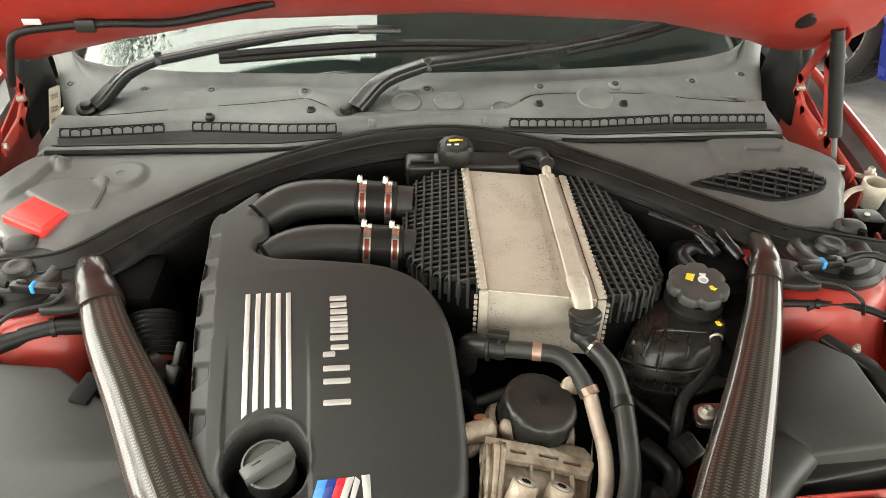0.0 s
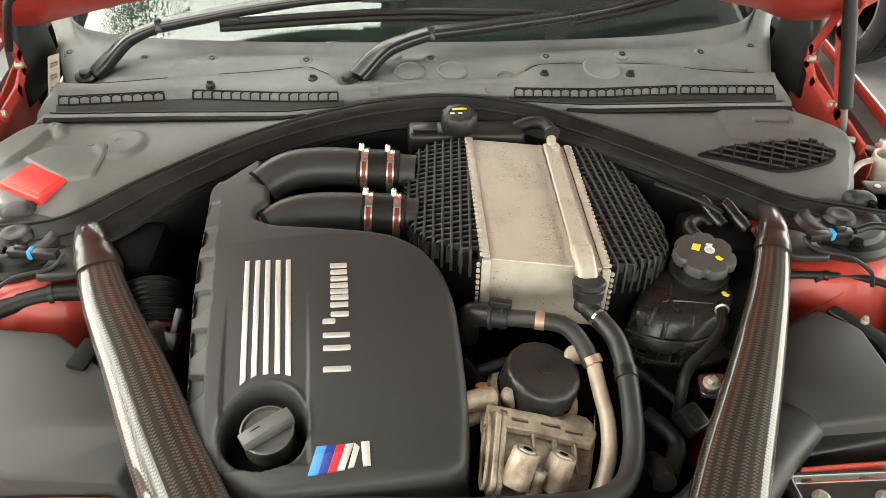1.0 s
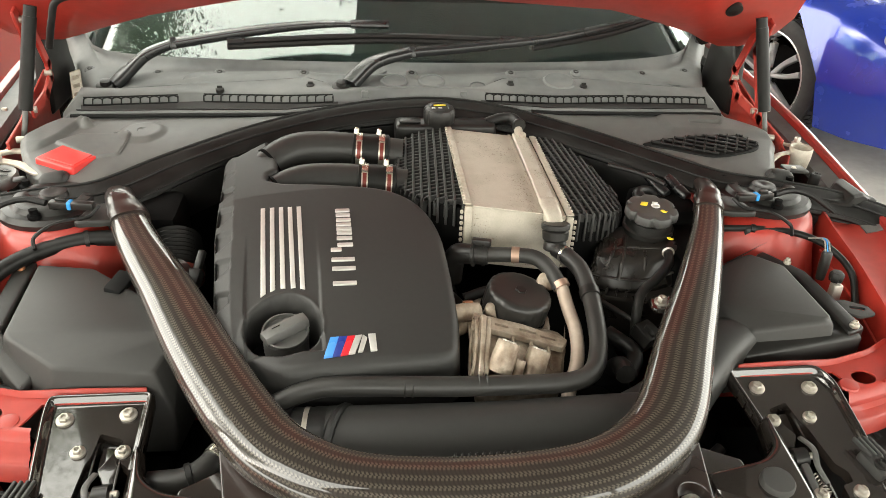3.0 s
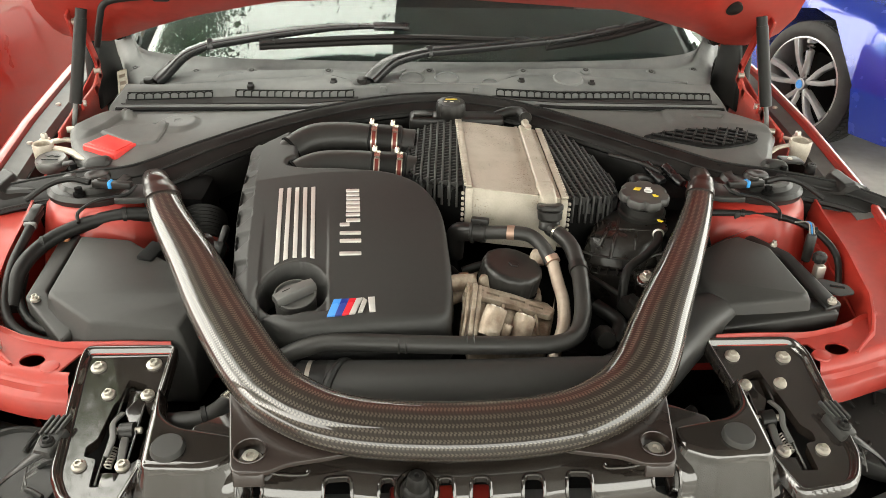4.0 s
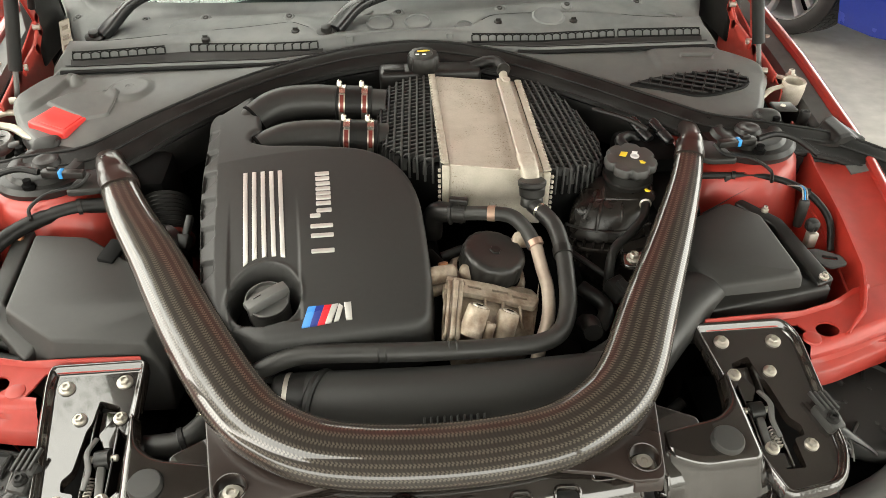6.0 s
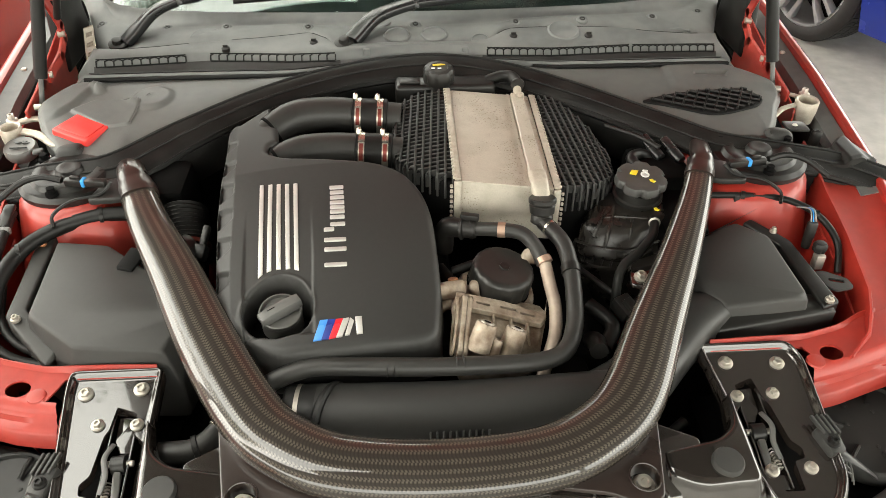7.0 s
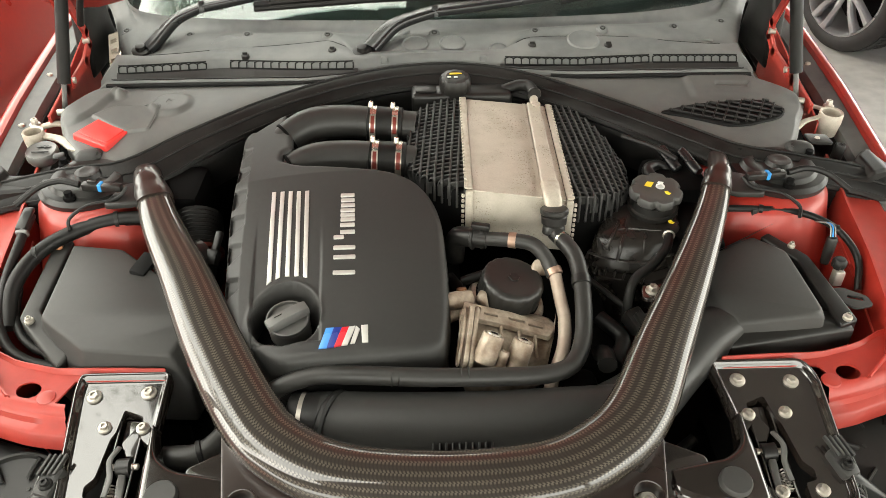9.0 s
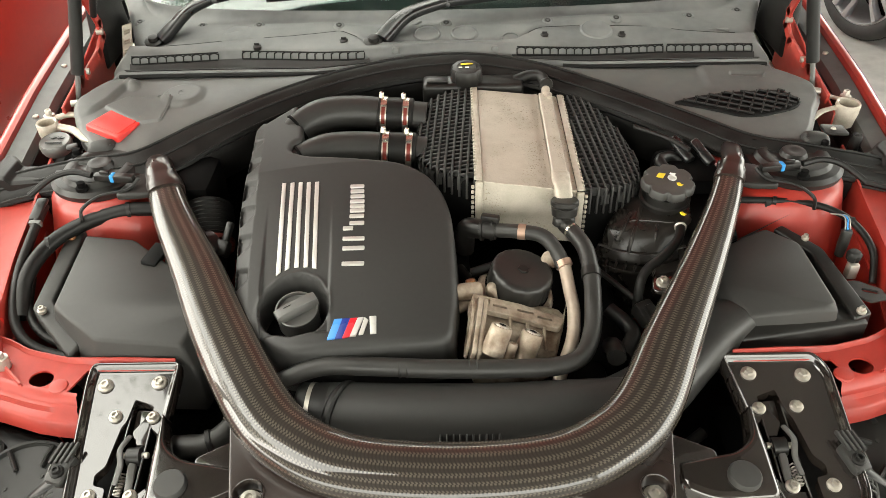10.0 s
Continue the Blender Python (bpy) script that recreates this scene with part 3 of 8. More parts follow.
def fender(s):
    """s: -1 or 1, the side. Outer skin, rounded shoulder and the shut-line lip."""
    rows = []
    for y in np.linspace(0.42, 2.3, 24):
        x0 = lin(y, [(0.42, 0.66), (0.6, 0.765), (0.9, 0.815), (1.25, 0.845), (1.6, 0.865), (2.3, 0.88)])
        z0 = lin(y, [(0.42, 0.80), (0.6, 0.862), (0.9, 0.915), (1.25, 0.955), (1.6, 0.985), (2.3, 1.01)])
        rows.append([(C + s * (x0 + dx), y, z0 + dz) for dx, dz in ((-0.006, -0.02), (-0.004, -0.003), (0.002, 0.0), (0.010, -0.001), (0.019, -0.008), (0.030, -0.03), (0.05, -0.10), (0.07, -0.3), (0.06, -0.6))])
    part("fender", thicken(loft(rows), 0.003), RED, car)
    # gutter, rail with clips, seal channel
    rail, gutter = [], []
    for y in np.linspace(0.86, 2.0, 16):
        x0 = lin(y, [(0.86, 0.805), (1.25, 0.838), (1.6, 0.858), (2.0, 0.868)])
        z0 = lin(y, [(0.86, 0.905), (1.25, 0.948), (1.6, 0.978), (2.0, 1.0)])
        rail.append([(C + s * (x0 - dx), y, z0 + dz) for dx, dz in ((0.0, -0.006), (0.010, -0.008), (0.032, -0.012), (0.038, -0.03))])
        gutter.append([(C + s * (x0 - dx), y, z0 + dz) for dx, dz in ((0.039, -0.028), (0.047, -0.075), (0.086, -0.080), (0.092, -0.040), (0.10, -0.052))])
    part("shut_rail", thicken(loft(rail), 0.003), COWL, car, "grey painted rail beside the bonnet gap")
    part("gutter", thicken(loft(gutter), 0.003), RUBBER, car, "black rubber gutter seal")
    # black sheet added to close the gap; it stands in for its shade
    liner = [[(r[4][0] + s * 0.012, r[4][1], r[4][2] - 0.02), (r[4][0] - s * 0.02, r[4][1], r[4][2] - 0.06), (r[4][0] - s * 0.075, r[4][1], r[4][2] - 0.075), (r[4][0] - s * 0.085, r[4][1], r[4][2] - 0.30)] for r in gutter]
    part("wing_liner", thicken(loft(liner), 0.003), RUBBER, car, "black sheet added to fill the bonnet gap")
    part("drain_rod", tube([(r[4][0] - s * 0.01, r[4][1], r[4][2] - 0.012) for r in gutter[3:13]], 0.006, 10, smooth=1), CLAMP, car, "thin bright metal rod in the gap")
    for y in (1.0, 1.16, 1.36):
        x0 = lin(y, [(0.86, 0.805), (1.25, 0.838), (1.6, 0.858)])
        z0 = lin(y, [(0.86, 0.905), (1.25, 0.948), (1.6, 0.978)])
        bolt((C + s * (x0 - 0.017), y, z0 - 0.008), 0.006, car, (0, 0, 1), "rail_clip", h=0.003)


def inner_wing(s):
    """Red inner panel: flat ledge, standing flange, wall down into the bay, and the strut tower dome."""
    rows = []
    for y in np.linspace(0.52, 1.0, 14):
        x1 = lin(y, [(0.52, 0.60), (0.56, 0.645), (0.62, 0.672), (0.75, 0.69), (0.85, 0.70), (1.0, 0.72)])
        zt = lin(y, [(0.52, 0.842), (0.62, 0.87), (0.75, 0.895), (0.9, 0.915), (1.0, 0.925)])
        xo = lin(y, [(0.52, 0.73), (0.6, 0.765), (0.9, 0.812), (1.0, 0.82)])
        rows.append([(C + s * x, y, z) for x, z in ((xo, zt - 0.012), (0.5 * (xo + x1), zt - 0.022), (x1 + 0.012, zt - 0.018), (x1 + 0.003, zt + 0.002), (x1 - 0.001, zt + 0.002), (x1 - 0.008, zt - 0.06), (x1 - 0.03, zt - 0.16), (x1 - 0.06, zt - 0.45))])
    part("inner_wing", thicken(loft(rows), 0.002), RED_IN, car)
    cx, cy = C + s * 0.572, 0.935
    prof = [(0.20, -0.40), (0.15, -0.16), (0.128, -0.07), (0.118, -0.032), (0.108, -0.02), (0.0, -0.018)]
    dome = lathe([(r, 0.945 + z) for r, z in prof[:2] + [(0.14, -0.12), (0.134, -0.095)] + prof[2:]], (cx, cy, 0), (0, 0, 1), 72)
    for v in dome.verts:                                   # pressed folds round the tower
        w, low = math.atan2(v.co.y - cy, v.co.x - cx), min(1, max(0, (0.925 - v.co.z) / 0.08))
        k = 1 + low * (0.034 * math.sin(5 * w + 0.7) + 0.020 * math.sin(11 * w + 1.9) + 0.008 * math.sin(23 * w + 60 * v.co.z))
        v.co.x, v.co.y = cx + (v.co.x - cx) * k, cy + (v.co.y - cy) * k
    part("strut_tower", dome, RED_IN, car, smooth=60)
    for dz, r in ((-0.05, 0.0028), (-0.085, 0.0022)):
        bead = []
        for y in np.linspace(0.60, 0.86, 10):
            x1 = lin(y, [(0.52, 0.60), (0.56, 0.645), (0.62, 0.672), (0.75, 0.69), (0.85, 0.70), (1.0, 0.72)])
            zt = lin(y, [(0.52, 0.842), (0.62, 0.87), (0.75, 0.895), (0.9, 0.915), (1.0, 0.925)])
            bead.append((C + s * (x1 - 0.0075 + 0.08 * (dz + 0.05)), y, zt + dz))
        part("seam_bead", tube(bead, r, 8, smooth=1), RED_IN, car)
    top = thing("strut_mount", (cx, cy, 0.92), "black rubber strut top mount on the red tower", "strut mount", "strut mounts")
    part("pad", lathe([(0.083, 0.922), (0.085, 0.934), (0.078, 0.941), (0.066, 0.942), (0.060, 0.949), (0.045, 0.951), (0.038, 0.947), (0.024, 0.9475), (0.020, 0.955), (0.010, 0.956), (0, 0.953)], (cx + s * 0.03, cy, 0), (0, 0, 1), 40), PLASTIC, top)
    for w in (0.4, 2.5, 4.6):
        part("nut", lathe([(0.010, 0.935), (0.010, 0.941), (0.0065, 0.942), (0.0065, 0.950), (0, 0.950)], (cx + s * 0.03 + 0.07 * math.cos(w), cy + 0.07 * math.sin(w), 0.007), (0, 0, 1), 10), DARK, top)


def front_flange(s):
    """Red carrier panel ahead of the bay: rolled back edge, flat band with the round hole, two steps down to the front."""
    sx = lambda x: C + s * x
    x_in = 0.394 if s < 0 else 0.404
    back = [(0.33, 0.556), (0.36, 0.557), (0.46, 0.561), (0.55, 0.568), (0.61, 0.580), (0.648, 0.600), (0.70, 0.615), (0.77, 0.62)]
    step = [(0.33, 0.500), (0.52, 0.500), (0.60, 0.515), (0.70, 0.545), (0.77, 0.568)]
    front = [(0.33, 0.462), (0.52, 0.478), (0.58, 0.486), (0.67, 0.512), (0.77, 0.55)]
    z0 = lambda x: lin(x, [(0.36, 0.836), (0.55, 0.838), (0.65, 0.848), (0.77, 0.852)])
    xs = [x_in + (0.77 - x_in) * i / 24 for i in range(25)]
    near = lambda x: lin(x, step) + 0.008 if x > (0.525 if s < 0 else 0.545) else 0.549        # the latch plate takes the place of the front steps
    flat = [(sx(x), lin(x, back) - 0.004) for x in xs] + [(sx(x), near(x)) for x in reversed(xs)]
    zf = lambda x, y: z0(abs(x - C)) - 0.05 * (lin(abs(x - C), back) - y)
    bm = plate(flat, [ellipse(sx(0.578), 0.533, 0.0165, 0.0145)], zf, 0.003, 0.0)
    rows = []
    for x in [q for q in xs if q > (0.515 if s < 0 else 0.54)]:
        yb, ys, yf = lin(x, back), lin(x, step) + 0.008, lin(x, front)
        z = z0(x) - 0.05 * (yb - ys)
        rows.append([(sx(x), y, q) for y, q in ((ys, z), (ys - 0.006, z - 0.002), (ys - 0.011, z - 0.013), (0.62 * ys + 0.38 * yf, z - 0.015), (0.48 * ys + 0.52 * yf, z - 0.017), (0.40 * ys + 0.60 * yf, z - 0.026), (yf + 0.004, z - 0.030), (yf, z - 0.034), (yf - 0.001, z - 0.06))])
    loft(rows, bm)
    part("front_flange", bm, RED_IN, car, smooth=50)
    up = lambda x: 0.007 * max(0.0, min(1.0, (0.56 - x) / 0.1))
    lip = [[(sx(x), lin(x, back) + dy, z0(x) + dz) for dy, dz in ((-0.005, 0.0), (-0.002, 0.0025 + 0.6 * up(x)), (0.0, 0.0055 + up(x)), (0.002, 0.0052 + up(x)), (0.0025, -0.012))] for x in xs[:19]]
    part("flange_lip", loft(lip), RED_IN, car, smooth=50)
    part("dimple", lathe([(0.014, -0.002), (0.0125, 0.0012), (0.009, 0.002), (0, 0.002)], (sx(0.550), 0.521, z0(0.53) - 0.002), (0, -0.05, 1), 24), RED_IN, car)


def bay_floor():
    # floor and bulkhead: the bay's deep shade is put into their colour
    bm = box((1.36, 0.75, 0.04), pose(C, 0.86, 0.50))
    part("bay_floor", bm, DARK, car, "floor of the engine bay, coloured near-black for deep shade")
    # black sheets added to hide red below the latches, where shade belongs
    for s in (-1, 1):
        part("splash_shield", box((0.44, 0.30, 0.012), pose(C + s * 0.47, 0.49, 0.70, 8), 0.003), DARK, car, "black sheet added beside the radiator for the shade there")
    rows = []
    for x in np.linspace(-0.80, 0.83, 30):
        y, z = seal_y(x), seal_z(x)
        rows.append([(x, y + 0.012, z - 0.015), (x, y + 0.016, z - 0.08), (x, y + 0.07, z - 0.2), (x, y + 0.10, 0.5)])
    part("bulkhead", thicken(loft(rows), 0.004), DARK, car, "bulkhead behind the engine, coloured near-black for deep shade")


def bumper():
    pts = [(-0.80, 0.56), (-0.66, 0.42), (-0.503, 0.33), (-0.31, 0.283), (0.035, 0.262), (0.376, 0.302), (0.622, 0.365), (0.74, 0.46), (0.84, 0.57)]
    line = catmull(pts, 4)
    rows = []
    for x, y in line:
        o = Vector((x - C, y - 1.4)).normalized()
        rows.append([(x + o.x * d, y + o.y * d, z) for d, z in ((0.036, 0.700), (0.046, 0.708), (0.064, 0.698), (0.10, 0.65), (0.12, 0.52), (0.12, 0.35), (0.08, 0.2))])
    part("bumper", thicken(loft(rows), 0.003), RED, car)
    strip = [(x, y - 0.022, 0.712, 0.030) for x, y in pts]
    part("grille_trim", tube(strip, 0.024, 14, 0.5), FILTER, car, "matt grey trim strip on the bumper edge")
    part("impact_beam", box((0.135, 0.05, 0.03), pose(0.0, 0.378, 0.712), 0.006), RED_IN, car)
    part("radiator", box((0.86, 0.06, 0.40), pose(C, 0.42, 0.55), 0.01), DARK, car, "black radiator behind the panel")


def hood():
    """The raised bonnet: inner skin seen from below, outer skin, rolled edge, plugs and wiring."""
    tilt = math.tan(radians(57))
    def edge_z(x):
        return lin(x, [(-0.80, 1.11), (-0.74, 1.092), (-0.69, 1.09), (-0.62, 1.115), (-0.56, 1.14), (-0.46, 1.172), (-0.3, 1.202), (0.04, 1.215), (0.42, 1.192), (0.5, 1.17), (0.595, 1.142), (0.65, 1.115), (0.70, 1.097), (0.75, 1.095), (0.82, 1.115)])
    xs = np.linspace(-0.78, 0.80, 33)
    rows_in, rows_out = [], []
    for x in xs:
        yb = lin(abs(x - C), [(0.0, 1.27), (0.45, 1.285), (0.57, 1.325), (0.64, 1.37), (0.70, 1.40), (0.80, 1.40)])
        zb = edge_z(x)
        prof_in = [(0.0, 0.0), (-0.012, -0.004), (-0.06, 0.02), (-0.12, 0.066), (-0.16, 0.13), (-0.22, 0.24), (-0.42, 0.40 * tilt), (-0.72, 0.72 * tilt)]
        rows_in.append([(x, yb + dy, zb + dz) for dy, dz in prof_in])
        rows_out.append([(x, yb + dy, zb + dz) for dy, dz in ((0.0, 0.0), (0.012, 0.006), (0.004, 0.05), (-0.10, 0.22), (-0.39, 0.42 * tilt), (-0.72, 0.73 * tilt))])
    h = part("hood", loft(rows_out), RED, car)
    part("inner_skin", thicken(loft([r[:6] for r in rows_in]), 0.003), RED_IN, h)
    part("sound_matting", thicken(loft([[(x, y - 0.004, z - 0.004) for x, y, z in r[5:]] for r in rows_in]), 0.012), MATTING, h, "dark felt sound matting")
    for x, z, y in ((0.64, 1.200, 1.226), (0.63, 1.262, 1.185)):
        part("plug", lathe([(0.017, -0.004), (0.017, 0.004), (0.010, 0.006), (0, 0.006)], (x, y, z), (0, -0.75, -0.6), 16), PLASTIC, h)
    part("wiring", tube([(-0.640, 1.19, 1.12), (-0.624, 1.18, 1.17), (-0.606, 1.178, 1.205), (-0.544, 1.178, 1.216), (-0.461, 1.178, 1.221), (-0.379, 1.178, 1.221), (-0.293, 1.178, 1.236), (-0.22, 1.178, 1.25)], 0.0064, 10), RUBBER, h, "black taped wiring loom")
    part("wire_clip", box((0.03, 0.012, 0.02), pose(-0.50, 1.175, 1.219), 0.003), PLASTIC, h)
    part("white_tag", box((0.026, 0.003, 0.010), pose(-0.575, 1.172, 1.226, 20, 0, 0), 0.001), WHITE, h, "small white printed tag")
    return h


def hinge(s):
    sx = lambda x: C + s * x
    g = thing("hood_hinge", (sx(0.68), 1.2, 0.93), "red painted scissor hinge of the open bonnet", "hinge", "bonnet hinges")
    X = 0.722
    for n, pts, w in (("scissor_arm", [(1.285, 1.165), (1.352, 1.045), (1.352, 1.02), (1.312, 0.996), (1.235, 0.985)], 0.021), ("upright_arm", [(1.262, 1.165), (1.290, 1.10), (1.232, 1.0)], 0.026), ("base_arm", [(1.262, 0.985), (1.225, 0.972), (1.135, 0.955)], 0.024)):
        m = bmesh.new()
        for k, ((ya, za), (yb, zb)) in enumerate(zip(pts, pts[1:])):
            bar((sx(X + 0.0008 * (k % 2)), ya, za), (sx(X + 0.0008 * (k % 2)), yb, zb), w, 0.006, bm=m)
        for ya, za in pts[1:-1]:
            lathe([(w / 2, -0.0034), (w / 2, 0.0034)], (sx(X + 0.0004), ya, za), (1, 0, 0), 20, m)
        X += 0.007
        part(n, m, RED_IN, g)
    m = hull([(sx(x), y, z) for x in (0.742, 0.746) for y, z in ((1.42, 0.93), (1.40, 1.03), (1.30, 0.985), (1.10, 0.94), (1.10, 0.86), (1.42, 0.86))], 0.001, 1)
    part("side_plate", m, RED_IN, g)
    for y, z in ((1.345, 1.03), (1.272, 1.15), (1.235, 0.99), (1.15, 0.962)):
        part("rivet", lathe([(0.0065, -0.006), (0.0065, 0.007), (0, 0.008)], (sx(0.722), y, z), (s, -0.2, 0), 12), STEEL, g)
    # gas strut in front of it
    gs = thing("gas_strut", (sx(0.735), 1.15, 0.9), "matt black gas strut with a thin piston rod", "gas strut", "gas struts")
    top, low = Vector((sx(0.686), 1.225, 1.185)), Vector((sx(0.727), 1.178, 0.955))
    mid = low + (top - low) * 0.22
    part("cylinder", tube([mid[:], (mid + (top - mid) * 0.5)[:], (top - (top - mid) * 0.1)[:]], 0.0122, 16, smooth=2), RUBBER, gs)
    part("rod", tube([low[:], (low + (mid - low) * 0.5)[:], mid[:]], 0.005, 10, smooth=2), SATIN, gs)
    part("end_fitting", tube([(top - (top - mid) * 0.1)[:], (top - (top - mid) * 0.05)[:], top[:]], 0.011, 12, smooth=2), RUBBER, gs)


def glass_y(x):
    """Lower edge of the windscreen in plan."""
    return lin(x, [(-0.735, 1.665), (-0.7145, 1.622), (-0.68, 1.557), (-0.642, 1.511), (-0.59, 1.483), (-0.50, 1.460), (-0.40, 1.446), (-0.30, 1.438), (-0.15, 1.431), (0.02, 1.429), (0.15, 1.431), (0.30, 1.440), (0.40, 1.449),
                   (0.4748, 1.458), (0.538, 1.474), (0.6055, 1.497), (0.665, 1.527), (0.7075, 1.572), (0.743, 1.6235), (0.7705, 1.668)])


def windscreen():
    rows = []
    for x in np.linspace(-0.735, 0.7705, 45):
        yb, zb = glass_y(x) - 0.004, 1.024
        rows.append([(x * (1 - 0.12 * t), yb + 0.95 * t, zb + 0.52 * t) for t in (0, 0.25, 0.5, 0.75, 1.0)])
    part("windscreen", thicken(loft(rows), 0.005), GLASS, car, "greenish laminated windscreen glass", 60)
    rows = [[(x, 1.62, 0.93), (x, 1.72, 1.02), (x, 1.95, 1.05), (x, 2.1, 0.75), (x, 3.2, 0.7), (x, 3.2, 1.3), (x, 3.0, 1.5)] for x in np.linspace(-0.72, 0.75, 4)]
    part("dashboard", thicken(loft(rows), 0.01), INTERIOR, car, "dark cabin and dashboard behind the glass")
    part("roof", thicken(loft([[(x, 2.33, 1.53), (x, 3.2, 1.56)] for x in np.linspace(-0.66, 0.69, 6)]), 0.02), RED, car)
    for s in (-1, 1):
        part("door", thicken(loft([[(C + s * (0.925 + dx), y, z) for dx, z in ((-0.02, 0.22), (0.005, 0.5), (0.012, 0.75), (-0.012, 0.95), (-0.065, 1.015))] for y in (2.31, 2.7, 3.2, 3.46)]), 0.008), RED, car)
        part("rear_wing", thicken(loft([[(C + s * (0.925 + dx - 0.10 * max(0, y - 4.0) ** 2), y, z + 0.02) for dx, z in ((-0.02, 0.22), (0.005, 0.5), (0.020, 0.75), (-0.012, 0.95), (-0.065, 1.015))] for y in (3.47, 3.8, 4.2, 4.55)]), 0.008), RED, car)
        part("side_window", thicken(loft([[(C + s * 0.855, y, 1.02), (C + s * 0.685, 0.8 * y + 0.55, 1.51)] for y in (2.25, 2.9, 3.5, 3.75)]), 0.004), GLASS, car)
        part("pillar", tube([(C + s * 0.76, 1.60, 1.06), (C + s * 0.73, 2.0, 1.32), (C + s * 0.68, 2.38, 1.53)], 0.03, 8), GLOSS, car)
    part("rear_window", thicken(loft([[(C + 0.66 * k, 3.20, 1.55), (C + 0.74 * k, 3.50, 1.33), (C + 0.80 * k, 3.86, 1.05)] for k in np.linspace(-1, 1, 7)]), 0.004), GLASS, car)
    part("boot_lid", thicken(loft([[(C + 0.85 * k, 3.87, 1.045), (C + 0.83 * k, 4.25, 1.05), (C + 0.80 * k, 4.52, 1.03), (C + 0.80 * k, 4.56, 0.85), (C + 0.80 * k, 4.55, 0.30)] for k in np.linspace(-1, 1, 7)]), 0.008), RED, car)
    for s in (-1, 1):
        for y in (0.98, 3.78):
            wheel = part("wheel", tyre((C + s * 0.77, y, 0.33), (s, 0, 0)), TYRE, car)
            part("rim", lathe([(0.238, -0.08), (0.242, 0.10), (0.228, 0.104), (0.19, 0.06), (0.06, 0.075), (0, 0.085)], (C + s * 0.77, y, 0.33), (s, 0, 0), 40), ALLOY, wheel)


def tyre(at, axis, r=0.33, w=0.25):
    return lathe([(r * 0.72, -w / 2), (r * 0.93, -w / 2), (r, -w / 2 + 0.03), (r, w / 2 - 0.03), (r * 0.93, w / 2), (r * 0.72, w / 2)], at, axis, 48, hollow=True)


for side in (-1, 1):
    fender(side)
    inner_wing(side)
    front_flange(side)
bay_floor()
bumper()
hood()
windscreen()
for side in (-1, 1):
    hinge(side)
    plenum = [(C + side * x, y, z) for x in (0.735, 0.765) for y, z in ((1.37, 0.93), (1.39, 1.06), (1.42, 1.115), (1.52, 1.10), (1.56, 0.93))]
    solo("drain_duct", hull(plenum, 0.012, 3), RUBBER, "black rubber drain duct at the end of the cowl", "duct", group="drain ducts")


def slotted_bracket():
    g = thing("slotted_bracket", (-0.70, 1.36, 0.95), "bare metal bracket with a ladder of slots", "bracket")
    o, up = Vector((-0.6566, 1.3407, 0.989)), Vector((-0.30, 0.94, 0.06)).normalized()
    across = Vector((0.92, 0.28, 0.25)).normalized()
    out = up.cross(across).normalized()
    m = Matrix((( *across, 0), (*up, 0), (*out, 0), (0, 0, 0, 1))).transposed()
    m = Matrix.Translation(o) @ m
    strip = [(-0.011, -0.025), (0.011, -0.025), (0.011, 0.135), (-0.011, 0.135)]
    slots = [[(-0.007, y), (0.007, y), (0.007, y + 0.006), (-0.007, y + 0.006)] for y in (-0.014, -0.002, 0.034, 0.046, 0.085, 0.097)]
    bm = plate(rounded(strip, 0.003), slots, 0.0, 0.002, 0.0004)
    bmesh.ops.transform(bm, matrix=m, verts=bm.verts)
    part("ladder", bm, ALU, g)
    part("rod", tube([(-0.668, 1.345, 0.968), (-0.680, 1.27, 0.935)], 0.006, 10, smooth=1), CLAMP, g)


slotted_bracket()


# ---- the cowl below the windscreen ----
def seam_y(x):
    return max(seal_y(x) + 0.016, lin(x, [(-0.72, 1.24), (-0.62, 1.231), (-0.43, 1.223), (-0.236, 1.203), (0.1, 1.21), (0.266, 1.213), (0.617, 1.237), (0.74, 1.245)]))


def seam_z(x):
    return lin(x, [(-0.72, 0.978), (-0.43, 0.985), (-0.236, 0.993), (-0.05, 1.008), (0.1, 1.009), (0.3, 0.993), (0.617, 0.984), (0.75, 0.978)])


def grille_y(x):
    return max(seam_y(x) + 0.02, lin(x, [(-0.72, 1.295), (-0.616, 1.277), (-0.45, 1.284), (-0.396, 1.284), (-0.15, 1.240), (0.107, 1.236), (0.184, 1.243), (0.463, 1.278), (0.651, 1.286), (0.74, 1.295)]))


def gap_y(x):
    return max(grille_y(x) + 0.018, lin(x, [(-0.72, 1.335), (-0.576, 1.312), (-0.449, 1.322), (-0.298, 1.326), (-0.20, 1.336), (-0.145, 1.278), (0.115, 1.272), (0.175, 1.285), (0.214, 1.330), (0.278, 1.340), (0.465, 1.341), (0.503, 1.326), (0.602, 1.315), (0.74, 1.335)]))


def screw_y(x):
    return lin(x, [(-0.72, 1.48), (-0.663, 1.462), (-0.514, 1.424), (-0.382, 1.393), (-0.206, 1.36), (0.234, 1.362), (0.379, 1.366), (0.543, 1.40), (0.675, 1.447), (0.75, 1.47)])


def screw_z(x):
    return lin(x, [(-0.72, 1.0), (-0.655, 1.004), (-0.514, 1.007), (-0.382, 1.018), (-0.206, 1.027), (0.234, 1.029), (0.379, 1.031), (0.543, 1.02), (0.675, 1.014), (0.75, 1.01)])


